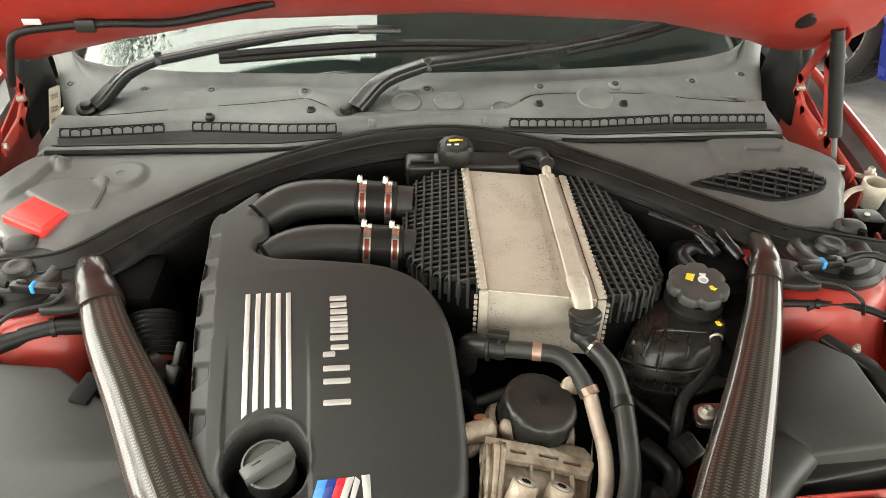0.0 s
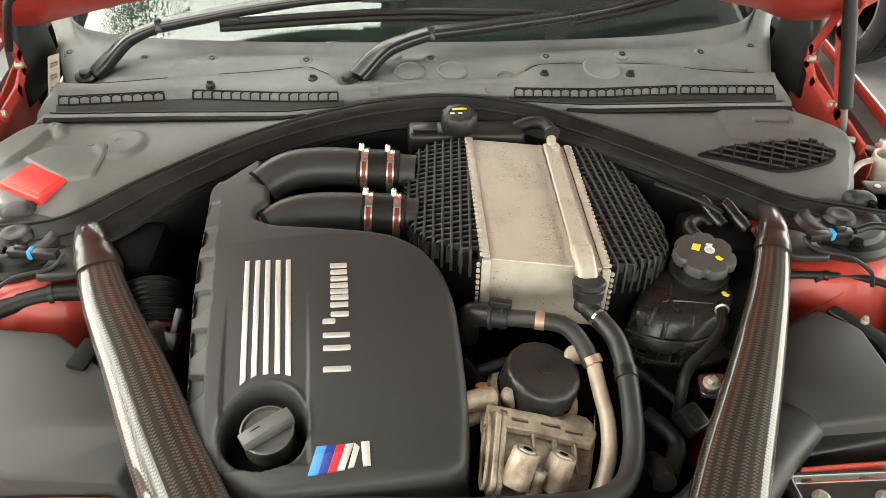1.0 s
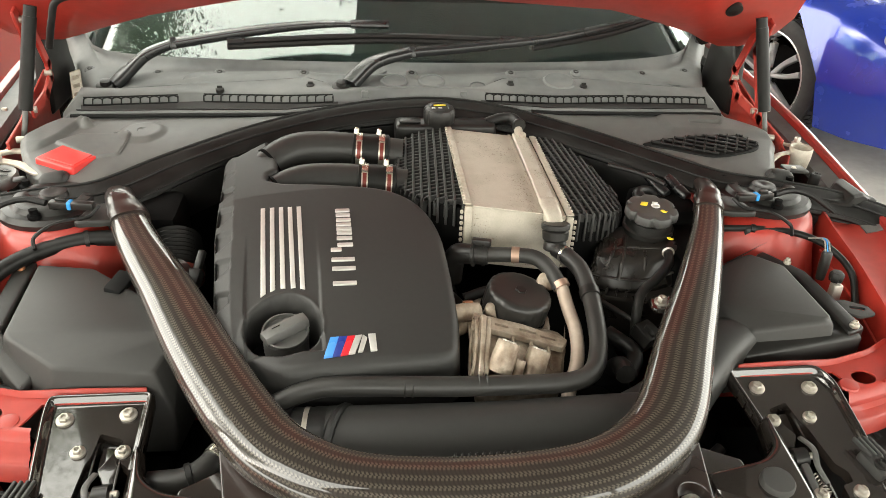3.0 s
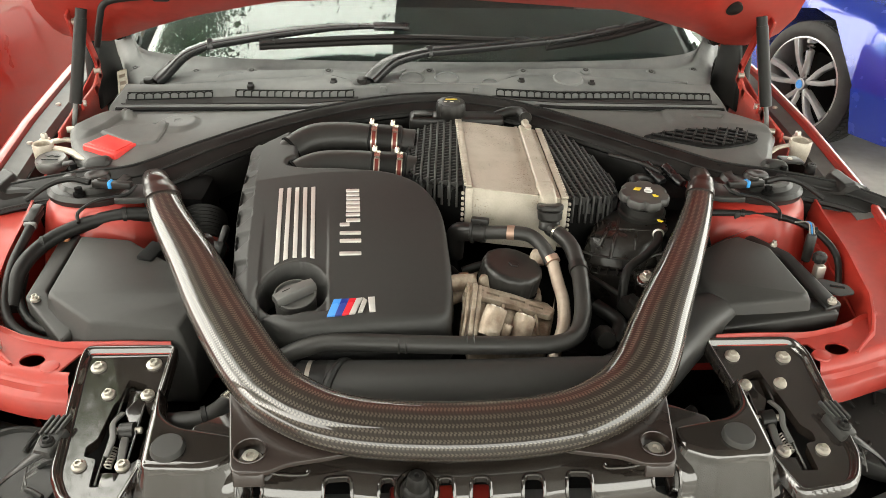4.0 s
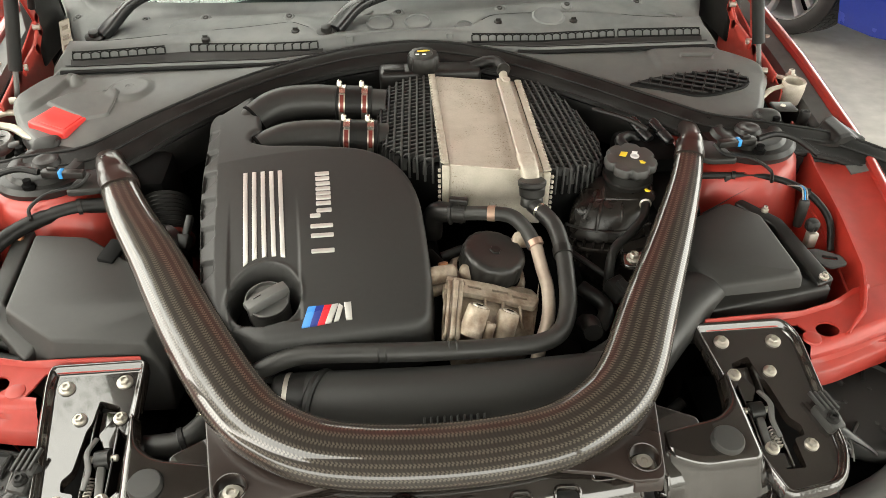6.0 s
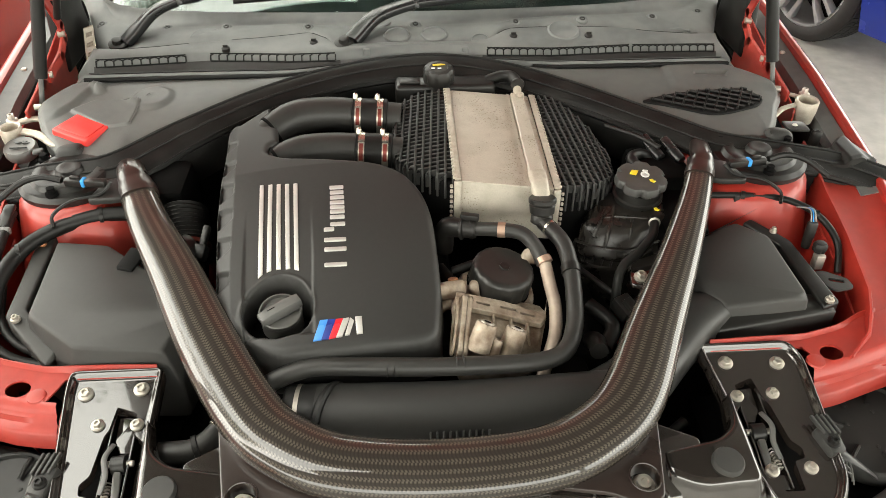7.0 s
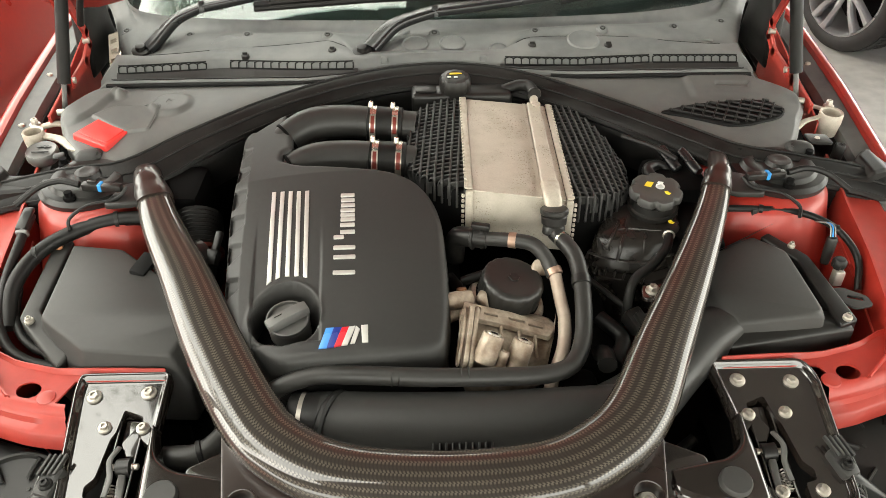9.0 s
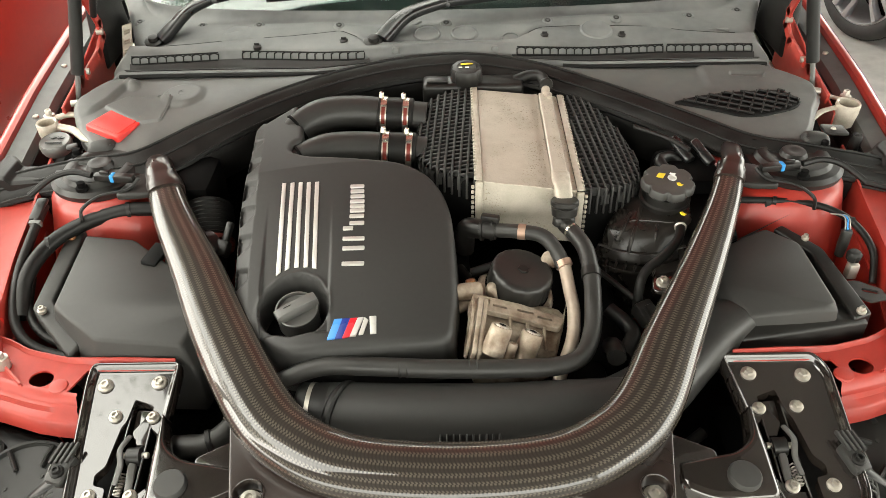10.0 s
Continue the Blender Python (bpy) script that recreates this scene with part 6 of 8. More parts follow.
# ---- reservoirs ----
def coolant_tank():
    g = thing("coolant_tank", (0.36, 0.78, 0.82), "black coolant expansion tank with a scalloped cap", "coolant tank")
    body = [(0.285, 0.80, 0.897), (0.302, 0.782, 0.897), (0.375, 0.772, 0.90), (0.43, 0.80, 0.905), (0.44, 0.87, 0.91), (0.36, 0.885, 0.91), (0.31, 0.85, 0.905),
            (0.272, 0.785, 0.845), (0.30, 0.760, 0.845), (0.36, 0.746, 0.845), (0.44, 0.78, 0.845), (0.45, 0.88, 0.83), (0.31, 0.87, 0.83)]
    part("body", hull([(x - 0.012, y, z) for x, y, z in body], 0.011, 4), TANK, g)
    for line in ([(0.292, 0.792, 0.888), (0.33, 0.810, 0.900), (0.395, 0.800, 0.902)], [(0.318, 0.762, 0.868), (0.324, 0.772, 0.894), (0.338, 0.805, 0.9005), (0.35, 0.84, 0.905)]):
        part("moulded_ridge", tube([(x - 0.012, y, z) for x, y, z in line], 0.0032, 8, 0.8, 5), TANK, g)
    for line in ([(0.302, 0.778, 0.884), (0.312, 0.790, 0.9005), (0.330, 0.826, 0.9045)], [(0.360, 0.764, 0.870), (0.362, 0.773, 0.897), (0.368, 0.795, 0.903)], [(0.276, 0.790, 0.868), (0.31, 0.766, 0.870), (0.36, 0.757, 0.870), (0.415, 0.776, 0.872)]):
        part("moulded_ridge", tube([(x - 0.012, y, z) for x, y, z in line], 0.0026, 8, 0.8, 5), TANK, g)
    fl = rounded([(0.250, 0.782), (0.286, 0.750), (0.352, 0.734), (0.45, 0.77), (0.46, 0.88), (0.30, 0.88)], 0.015)
    part("seam_flange", plate(fl, (), 0.846, 0.006, 0.001), TANK, g)
    for i in range(7):
        t = i / 6
        part("flange_rib", box((0.003, 0.014, 0.010), pose(0.260 + 0.085 * t, 0.770 - 0.034 * t, 0.851, 0, 0, -25), 0.001), TANK, g)
    part("lower_body", hull([(x, y, z) for x, y in ((0.28, 0.785), (0.36, 0.755), (0.44, 0.79), (0.44, 0.87), (0.30, 0.87)) for z in (0.72, 0.845)], 0.01, 2), TANK, g)
    part("neck", lathe([(0.038, -0.045), (0.039, -0.016), (0.0425, -0.014), (0.0425, -0.009), (0.039, -0.007), (0.0365, 0.006)], (0.3795, 0.853, 0.928), (0, -0.12, 1), 40), PLASTIC, g)
    c = part("cap", lathe([(0.036, 0.002), (0.0405, 0.0085), (0.0440, 0.0105), (0.0440, 0.0185), (0.041, 0.0235), (0.032, 0.0250), (0.027, 0.0235), (0, 0.0235)], (0.3795, 0.853, 0.930), (0, -0.12, 1), 96, lobes=7, lobe_depth=0.0060), CAPGREY, g, "deeply scalloped grey-black cap with yellow print")
    top = 0.9545
    part("yellow_label", box((0.011, 0.025, 0.001), pose(0.370, 0.862, top + 0.001, -6, 0, -28), 0.0003), YELLOW, c)
    part("white_mark", box((0.009, 0.010, 0.001), pose(0.390, 0.866, top + 0.0005, -6, 0, -28), 0.0003), WHITE, c)
    part("white_ring", lathe([(0.0075, 0), (0.0075, 0.001), (0.0055, 0.001), (0.0055, 0)], (0.386, 0.853, top), (0, -0.12, 1), 18), WHITE, c)
    for at in ((0.394, 0.836, top - 0.001), (0.392, 0.790, 0.927)):
        m = plate([(at[0] + 0.65 * a, at[1] + 0.65 * b) for a, b in ((-0.006, 0.006), (0.002, 0.008), (0.005, -0.001), (0.009, -0.003), (0.002, -0.009), (-0.005, -0.005))], (), at[2], 0.001, 0.0002)
        part("yellow_arrow", m, YELLOW, c if at[2] > 0.94 else g)
    h = thing("overflow_hose", (0.38, 0.75, 0.89), "thin black overflow hose with a wire clip", "hose")
    part("tube", tube([(0.393, 0.795, 0.903), (0.388, 0.775, 0.905), (0.374, 0.742, 0.906), (0.345, 0.710, 0.900), (0.318, 0.690, 0.892), (0.304, 0.668, 0.878), (0.302, 0.655, 0.83)], 0.0075, 12), RUBBER, h)
    part("hose_clip", lathe([(0.0085, -0.0012), (0.0100, 0), (0.0085, 0.0012)], (0.390, 0.782, 0.905), (-0.2, -1, 0.1), 18), STEEL, h)
    b = thing("mount_bracket", (0.34, 0.655, 0.87), "glossy black bracket with a zinc bolt", "bracket")
    part("tab", plate(rounded([(0.318, 0.645), (0.355, 0.64), (0.375, 0.68), (0.325, 0.682)], 0.01), (), 0.888, 0.006, 0.002), GLOSS, b)
    bolt((0.337, 0.662, 0.890), 0.011, b, (0, -0.1, 1), h=0.009)


def rear_tank():
    g = thing("rear_reservoir", (0.07, 1.15, 0.96), "black reservoir with a cap behind the intercooler", "reservoir")
    part("body", hull([(x, y, z) for x in (-0.028, 0.165) for y, z in ((1.128, 0.955), (1.128, 0.996), (1.175, 0.998), (1.18, 0.955))], 0.008, 3), PLASTIC, g)
    part("moulded_panel", box((0.04, 0.025, 0.004), pose(0.0, 1.148, 1.0), 0.001), PLASTIC, g)
    part("neck", lathe([(0.027, -0.03), (0.027, 0.0)], (0.056, 1.152, 1.002), (0, -0.1, 1), 26), PLASTIC, g)
    c = part("cap", lathe([(0.0295, 0.0), (0.0305, 0.006), (0.0305, 0.020), (0.027, 0.0265), (0.018, 0.0275), (0.017, 0.026), (0, 0.026)], (0.056, 1.152, 0.998), (0, -0.1, 1), 48, lobes=10, lobe_depth=0.003), PLASTIC, g, "ribbed black cap with yellow print")
    part("yellow_label", box((0.024, 0.009, 0.001), pose(0.057, 1.161, 1.0255, -6, 0, 8), 0.0003), YELLOW, c)
    for dx in (-0.008, 0.008):
        part("white_mark", box((0.007, 0.006, 0.001), pose(0.051 + 0.8 * dx, 1.147, 1.0245, -6), 0.0003), WHITE, c)
    h = thing("vent_hose", (0.19, 1.14, 0.98), "black rubber hose from the reservoir to the intercooler", "hose")
    part("tube", tube([(0.15, 1.158, 0.99), (0.178, 1.158, 1.0), (0.198, 1.146, 1.003), (0.205, 1.118, 1.0)], 0.011, 12), RUBBER, h)
    part("hose_clip", lathe([(0.0125, -0.003), (0.0135, 0), (0.0125, 0.003)], (0.205, 1.119, 1.0), (0, -1, 0), 16), PLASTIC, h)


# ---- oil filter and hoses ----
def oil_filter():
    g = thing("oil_filter_housing", (0.11, 0.62, 0.80), "stained cast aluminium oil filter housing with a black cap", "oil filter")
    ax = Vector((0.20, -0.10, 1)).normalized()
    c = Vector((0.1245, 0.682, 0.890))
    cap = part("cap", lathe([(0.0470, -0.022), (0.0488, -0.020), (0.0486, 0.007), (0.0470, 0.0125), (0.0440, 0.0150), (0.038, 0.0158), (0.034, 0.0152), (0, 0.0152)], c, ax, 112, lobes=16, lobe_depth=0.0011), CAPBLACK, g, "black fluted screw cap")
    part("cap_nut", lathe([(0.009, 0.0), (0.0085, 0.002), (0.003, 0.002), (0, 0.001)], c + ax * 0.0155, ax, 6), PLASTIC, cap)
    part("seal_ring", lathe([(0.048, -0.027), (0.0502, -0.025), (0.0485, -0.0225)], c, ax, 44), DARK, g)
    part("collar", lathe([(0.050, -0.09), (0.0520, -0.052), (0.0555, -0.047), (0.0605, -0.044), (0.0610, -0.036), (0.0580, -0.033), (0.0575, -0.0285), (0.0545, -0.0262), (0.047, -0.0258)], c, ax, 44), CAST, g)
    part("casting", hull([(0.040, 0.606, 0.889), (0.178, 0.606, 0.850), (0.190, 0.635, 0.850), (0.044, 0.645, 0.884), (0.168, 0.560, 0.842), (0.048, 0.548, 0.855), (0.045, 0.540, 0.80), (0.16, 0.55, 0.80), (0.07, 0.65, 0.80), (0.18, 0.65, 0.80), (0.08, 0.66, 0.86), (0.178, 0.65, 0.855)], 0.005, 2), CAST, g)
    # ledge with recesses over the front face
    def zl(x, y):
        return 0.902 - 0.29 * (x - 0.045) - 0.1 * (0.61 - y)
    edge = rounded([(0.043, 0.602, 0.003), (0.110, 0.600), (0.172, 0.593, 0.004), (0.186, 0.616, 0.006), (0.12, 0.628), (0.05, 0.630, 0.003)], 0.004)
    cuts = [[(x, yc - 0.06 * (x - 0.045)), (x + w, yc - 0.06 * (x + w - 0.045)), (x + w, yc - h - 0.06 * (x + w - 0.045)), (x, yc - h - 0.06 * (x - 0.045))] for x, w, h, yc in ((0.066, 0.008, 0.009, 0.6265), (0.078, 0.020, 0.005, 0.6185), (0.114, 0.024, 0.005, 0.6205), (0.143, 0.022, 0.0045, 0.6165))]
    part("ledge", plate(edge, cuts, zl, 0.009, 0.0015, inner_depth=0.004), CAST, g)
    for x in (0.100, 0.126, 0.150):
        y = 0.604 - 0.06 * (x - 0.045)
        part("web", hull([(x + d, yy, zz) for d in (0, 0.0045) for yy, zz in ((y, zl(x, y) - 0.004), (y - 0.034, 0.848), (y + 0.012, 0.845))], 0.001, 1), CAST, g)
    a = Vector((0.42, 0.5, 1)).normalized()
    for x, y, z in ((0.088, 0.561, 0.900), (0.132, 0.566, 0.882)):
        boss = part("bolt_boss", lathe([(0.0175, -0.042), (0.0165, -0.02), (0.0155, -0.002), (0.0140, 0.0), (0.0115, 0.0002), (0.0110, -0.002), (0, -0.002)], (x, y, z), a, 26), CAST, g)
        part("socket_bolt", lathe([(0.0105, -0.002), (0.0100, 0.0015), (0.0062, 0.0018), (0.0055, -0.003), (0, -0.003)], (x, y, z), a, 20), STEEL, boss)
        part("socket", lathe([(0.0058, -0.002), (0.0056, 0.0019), (0, 0.0019)], (x, y, z), a, 6), DARK, boss)
    part("small_screw", lathe([(0.009, -0.03), (0.0075, 0.0), (0.004, 0.001), (0.0035, -0.002), (0, -0.002)], (0.103, 0.549, 0.878), a, 16), CAST, g)
    # rounded side flange of two layers
    fa, fb = Vector((0.033, 0.545, 0.866)), Vector((0.045, 0.610, 0.902))
    d = (fb - fa).normalized()
    n = Vector((-1, 0.12, 0.25)).normalized()
    w = n.cross(d).normalized()
    for k, (off, half, name) in enumerate(((-0.010, 0.017, "side_flange"), (-0.0175, 0.015, "flange_back"))):
        pts = []
        for e, sgn in ((fa, -1), (fb, 1)):
            for q in np.linspace(-1.3, 1.3, 6):
                pts += [e + d * sgn * 0.010 * math.cos(q) + w * half * math.sin(q) + n * (off + t) for t in (0.0, -0.0065)]
        part(name, hull(pts, 0.001, 1), CAST, g)
    part("pipe_boss", tube([(0.020, 0.640, 0.893, 0.011), (0.034, 0.643, 0.893, 0.0135), (0.06, 0.652, 0.888, 0.014)], 0.013, 16), CAST, g)
    part("pipe_boss", tube([(0.024, 0.634, 0.866, 0.0085), (0.038, 0.638, 0.872, 0.010), (0.06, 0.648, 0.876, 0.012)], 0.01, 14), CAST, g)
    part("flange_ring", tube([q[:] for q in [fa + n * -0.004 + d * (0.5 * (fb - fa).length * (1 - math.cos(w0)) + 0.006 * -math.cos(w0)) + w * 0.0145 * math.sin(w0) for w0 in np.linspace(0, 2 * math.pi, 25)]], 0.0022, 6, smooth=1), CAST, g)
    part("boss_face", lathe([(0.0125, -0.004), (0.0125, 0.001), (0.006, 0.0015), (0, 0.0)], (0.020, 0.640, 0.893), (-0.85, -0.4, -0.1), 18), CAST, g)
    part("lug", hull([(0.072, 0.650, 0.875), (0.09, 0.64, 0.872), (0.075, 0.660, 0.900), (0.085, 0.655, 0.902), (0.068, 0.645, 0.898), (0.07, 0.67, 0.87)], 0.003, 2), CAST, g)
    part("copper_fitting", lathe([(0.010, -0.012), (0.0115, -0.008), (0.0115, 0.003), (0.008, 0.006), (0.0075, 0.010)], (0.048, 0.660, 0.890), (-0.1, 0.4, 1), 20), COPPER, g)
    part("cast_lug", hull([(0.155, 0.70, 0.895), (0.185, 0.70, 0.89), (0.18, 0.71, 0.915), (0.16, 0.71, 0.92), (0.155, 0.72, 0.88), (0.185, 0.72, 0.88)], 0.004, 2), CAST, g)


def hoses():
    h = thing("coolant_hose", (0.05, 0.5, 0.86), "long black rubber coolant hose across the front", "hose")
    part("tube", tube([(-0.245, 0.495, 0.838), (-0.209, 0.508, 0.858), (-0.16, 0.516, 0.872), (-0.10, 0.512, 0.875), (0.0, 0.506, 0.874), (0.10, 0.508, 0.870), (0.165, 0.518, 0.864), (0.200, 0.540, 0.862), (0.219, 0.580, 0.870),
                       (0.226, 0.625, 0.886), (0.229, 0.675, 0.902), (0.225, 0.715, 0.916), (0.213, 0.744, 0.922), (0.201, 0.772, 0.922)], 0.0130, 16), HOSE, h)
    for x in (-0.049, 0.045):
        m = bmesh.new()
        for d in (-0.005, 0.005):
            lathe([(0.0118, -0.0012), (0.0132, 0), (0.0118, 0.0012)], (x + d, 0.507, 0.8742), (1, 0, 0), 20, m)
        part("hose_clip", m, PLASTIC, h)
    part("hose_clip", lathe([(0.0118, -0.008), (0.0150, -0.007), (0.0150, 0.007), (0.0118, 0.008)], (0.2288, 0.672, 0.901), (0.02, 0.95, 0.28), 20), PLASTIC, h)
    part("steel_ring", lathe([(0.0120, -0.005), (0.0133, -0.005), (0.0133, 0.005), (0.0120, 0.005)], (0.210, 0.7515, 0.922), (-0.55, 0.8, 0.15), 22), CLAMP, h)
    q = thing("quick_coupling", (0.2, 0.782, 0.94), "black quick coupling below the intercooler outlet", "coupling")
    for dz, r0, r1, z0, z1 in ((0, 0.020, 0.021, -0.012, 0.004), (0, 0.0225, 0.0225, 0.005, 0.015), (0, 0.0185, 0.0175, -0.028, -0.013)):
        part("collar", lathe([(r0 - 0.002, z0), (r0, z0 + 0.002), (r1, z1 - 0.002), (r1 - 0.002, z1)], (0.2, 0.783, 0.945), (0, 0.25, 1), 24), PLASTIC, q)
    p = thing("coolant_pipe", (0.19, 0.62, 0.85), "pale metal coolant pipe with a black hose end", "pipe")
    part("hose_end", tube([(0.085, 0.765, 0.918), (0.131, 0.748, 0.926), (0.162, 0.735, 0.926), (0.181, 0.712, 0.914), (0.190, 0.690, 0.90)], 0.0116, 16), HOSE, p)
    part("metal_tube", tube([(0.192, 0.69, 0.90), (0.196, 0.66, 0.882), (0.199, 0.625, 0.868), (0.193, 0.585, 0.85), (0.176, 0.55, 0.825), (0.165, 0.53, 0.79)], 0.0098, 16), PIPE, p)
    part("steel_ring", lathe([(0.0114, -0.006), (0.0127, -0.006), (0.0127, 0.006), (0.0114, 0.006)], (0.131, 0.748, 0.926), (0.95, -0.25, 0.05), 22), COPPER_DULL, p)
    part("steel_ring", lathe([(0.0114, -0.005), (0.0127, -0.005), (0.0127, 0.005), (0.0114, 0.005)], (0.1905, 0.694, 0.9035), (0.3, -0.8, -0.5), 22), COPPER_DULL, p)
    e = thing("hose_elbow", (0.06, 0.78, 0.91), "black plastic quick elbow of the coolant hose", "elbow")
    part("elbow", tube([(0.092, 0.763, 0.918, 0.015), (0.065, 0.772, 0.916, 0.016), (0.045, 0.785, 0.905, 0.017), (0.043, 0.79, 0.86, 0.015)], 0.016, 18), PLASTIC, e)
    for x in (0.07, 0.086):
        part("ring", lathe([(0.016, -0.003), (0.019, -0.002), (0.019, 0.002), (0.016, 0.003)], (x, 0.770, 0.9165), (1, -0.3, 0.1), 20), PLASTIC, e)
    part("catch", box((0.03, 0.012, 0.012), pose(0.082, 0.772, 0.936, 0, 0, -15), 0.003), PLASTIC, e)


# ---- air boxes and ducts ----
def air_boxes():
    g = thing("air_box", (-0.48, 0.69, 0.72), "matt dark grey air filter box", "air box", "air filter boxes")
    top = lambda x, y: 0.905 + 0.10 * (y - 0.80)
    deck = [(x, y, top(x, y)) for x, y in ((-0.573, 0.790), (-0.492, 0.778), (-0.462, 0.745), (-0.41, 0.70), (-0.352, 0.66), (-0.345, 0.625), (-0.570, 0.632))]
    part("lid", hull(deck + [(-0.492, 0.574, 0.874), (-0.37, 0.566, 0.868), (-0.605, 0.81, 0.80), (-0.592, 0.63, 0.80), (-0.515, 0.565, 0.80), (-0.35, 0.560, 0.80), (-0.605, 0.81, 0.74), (-0.592, 0.63, 0.74), (-0.51, 0.562, 0.74), (-0.35, 0.556, 0.74), (-0.33, 0.68, 0.74), (-0.40, 0.75, 0.74)], 0.005, 3), AIRBOX, g)
    edge = rounded([(-0.613, 0.648), (-0.615, 0.828), (-0.586, 0.822), (-0.586, 0.662), (-0.527, 0.592), (-0.538, 0.572)], 0.006)
    rim_z = lambda x, y: 0.872 + (0.12 if y > 0.645 else 0.42) * (y - 0.645)
    part("rim", plate(edge, (), rim_z, 0.03, 0.004), AIRBOX, g)
    bolt((-0.594, 0.640, 0.874), 0.007, g, (0, -0.1, 1), "screw")
    bolt((-0.603, 0.800, 0.893), 0.006, g, (0, -0.1, 1), "screw", COPPER)
    # black block puts the shade of a recess into colour; nothing is sunk
    part("recess", box((0.026, 0.046, 0.012), pose(-0.446, 0.737, 0.899, 6, 10, -16), 0.003), COWL_DARK, g)
    part("outlet", tube([(-0.43, 0.74, 0.875, 0.03), (-0.40, 0.76, 0.873, 0.036), (-0.37, 0.79, 0.868, 0.036)], 0.034, 20), PLASTIC, g)
    b = thing("intake_bellows", (-0.38, 0.83, 0.87), "black ribbed rubber intake bellows", "bellows")
    prof = []
    for i in range(9):
        prof += [(0.040, 0.008 * i), (0.044, 0.008 * i + 0.003), (0.040, 0.008 * i + 0.006)]
    part("bellows", lathe(prof, (-0.385, 0.815, 0.862), (-0.15, 0.7, 0.35), 28), RUBBER, b)
    part("red_ring", lathe([(0.041, -0.008), (0.042, -0.001)], (-0.385, 0.815, 0.862), (-0.15, 0.7, 0.35), 24), CLAMP_RED, b)
    g = thing("air_box", (0.52, 0.68, 0.72), "matt dark grey air filter box with an intake duct", "air box", "air filter boxes")
    part("lid", hull([(0.5235, 0.779, 0.905), (0.50, 0.772, 0.898), (0.568, 0.741, 0.902), (0.579, 0.604, 0.887), (0.455, 0.602, 0.874), (0.42, 0.66, 0.885), (0.45, 0.745, 0.893),
                      (0.59, 0.60, 0.80), (0.60, 0.74, 0.80), (0.55, 0.80, 0.80), (0.42, 0.75, 0.78), (0.41, 0.59, 0.78)], 0.006, 3), AIRBOX, g)
    part("rim", plate(rounded([(0.605, 0.60), (0.635, 0.61), (0.61, 0.745), (0.562, 0.80), (0.545, 0.79), (0.588, 0.735)], 0.006), (), lambda x, y: 0.870 + 0.14 * (y - 0.62), 0.03, 0.004), PLASTIC, g)
    part("skirt", hull([(0.40, 0.575, 0.845), (0.63, 0.60, 0.862), (0.63, 0.60, 0.78), (0.40, 0.575, 0.78), (0.42, 0.62, 0.862), (0.61, 0.64, 0.865)], 0.006, 2), PLASTIC, g)
    bolt((0.618, 0.612, 0.872), 0.007, g, (0, -0.1, 1), "screw")
    bolt((0.588, 0.765, 0.893), 0.006, g, (0, -0.1, 1), "screw")
    part("duct", tube([(0.488, 0.652, 0.852, 0.016), (0.468, 0.640, 0.852, 0.028), (0.435, 0.622, 0.847, 0.036), (0.394, 0.596, 0.840, 0.041), (0.344, 0.552, 0.828, 0.044), (0.297, 0.510, 0.818, 0.046), (0.24, 0.482, 0.81, 0.046)], 0.05, 28, 0.8, square=0.75), HOSE, g)
    d = thing("front_duct", (0.05, 0.47, 0.82), "wide matt black intake duct behind the brace", "air duct")
    part("pipe", tube([(-0.15, 0.478, 0.815, 0.046), (-0.05, 0.468, 0.818, 0.048), (0.06, 0.464, 0.82, 0.048), (0.18, 0.47, 0.818, 0.048), (0.28, 0.485, 0.81, 0.046)], 0.048, 28), COVER, d)
    part("collar", lathe([(0.040, -0.045), (0.044, -0.040), (0.044, -0.020), (0.0455, -0.014), (0.0455, 0.0)], (-0.15, 0.478, 0.815), (1, -0.09, 0), 32), RUBBER, d)
    part("steel_ring", lathe([(0.044, -0.003), (0.0455, -0.003), (0.0455, 0.003), (0.044, 0.003)], (-0.176, 0.480, 0.814), (1, -0.09, 0), 32), STEEL, d)
    part("clamp_ring", lathe([(0.0480, -0.006), (0.0515, -0.002), (0.0515, 0.003), (0.0480, 0.006)], (-0.135, 0.474, 0.8158), (1, -0.42, 0.1), 40), SEAL_RUBBER, d)
    m = bmesh.new()
    for i in range(10):
        box((0.0025, 0.02, 0.016), pose(0.0 + 0.0085 * i, 0.412, 0.835, 35), 0.0005, m)
    part("stiffening_ribs", m, PLASTIC, d)


# ---- radiator support panel and latches ----
SLOTS = ((-0.236, 0.032), (-0.129, 0.034), (-0.069, 0.020), (0.001, 0.021), (0.044, 0.024), (0.1085, 0.026), (0.166, 0.032), (0.278, 0.036))


def panel_bow(x):
    return 0.017 * ((x - 0.02) / 0.26) ** 2


def panel_z(x, y):
    return lin(y - panel_bow(x), [(0.286, 0.757), (0.292, 0.760), (0.2975, 0.765), (0.3005, 0.778), (0.3055, 0.791), (0.314, 0.802), (0.326, 0.811), (0.352, 0.826), (0.40, 0.832)])


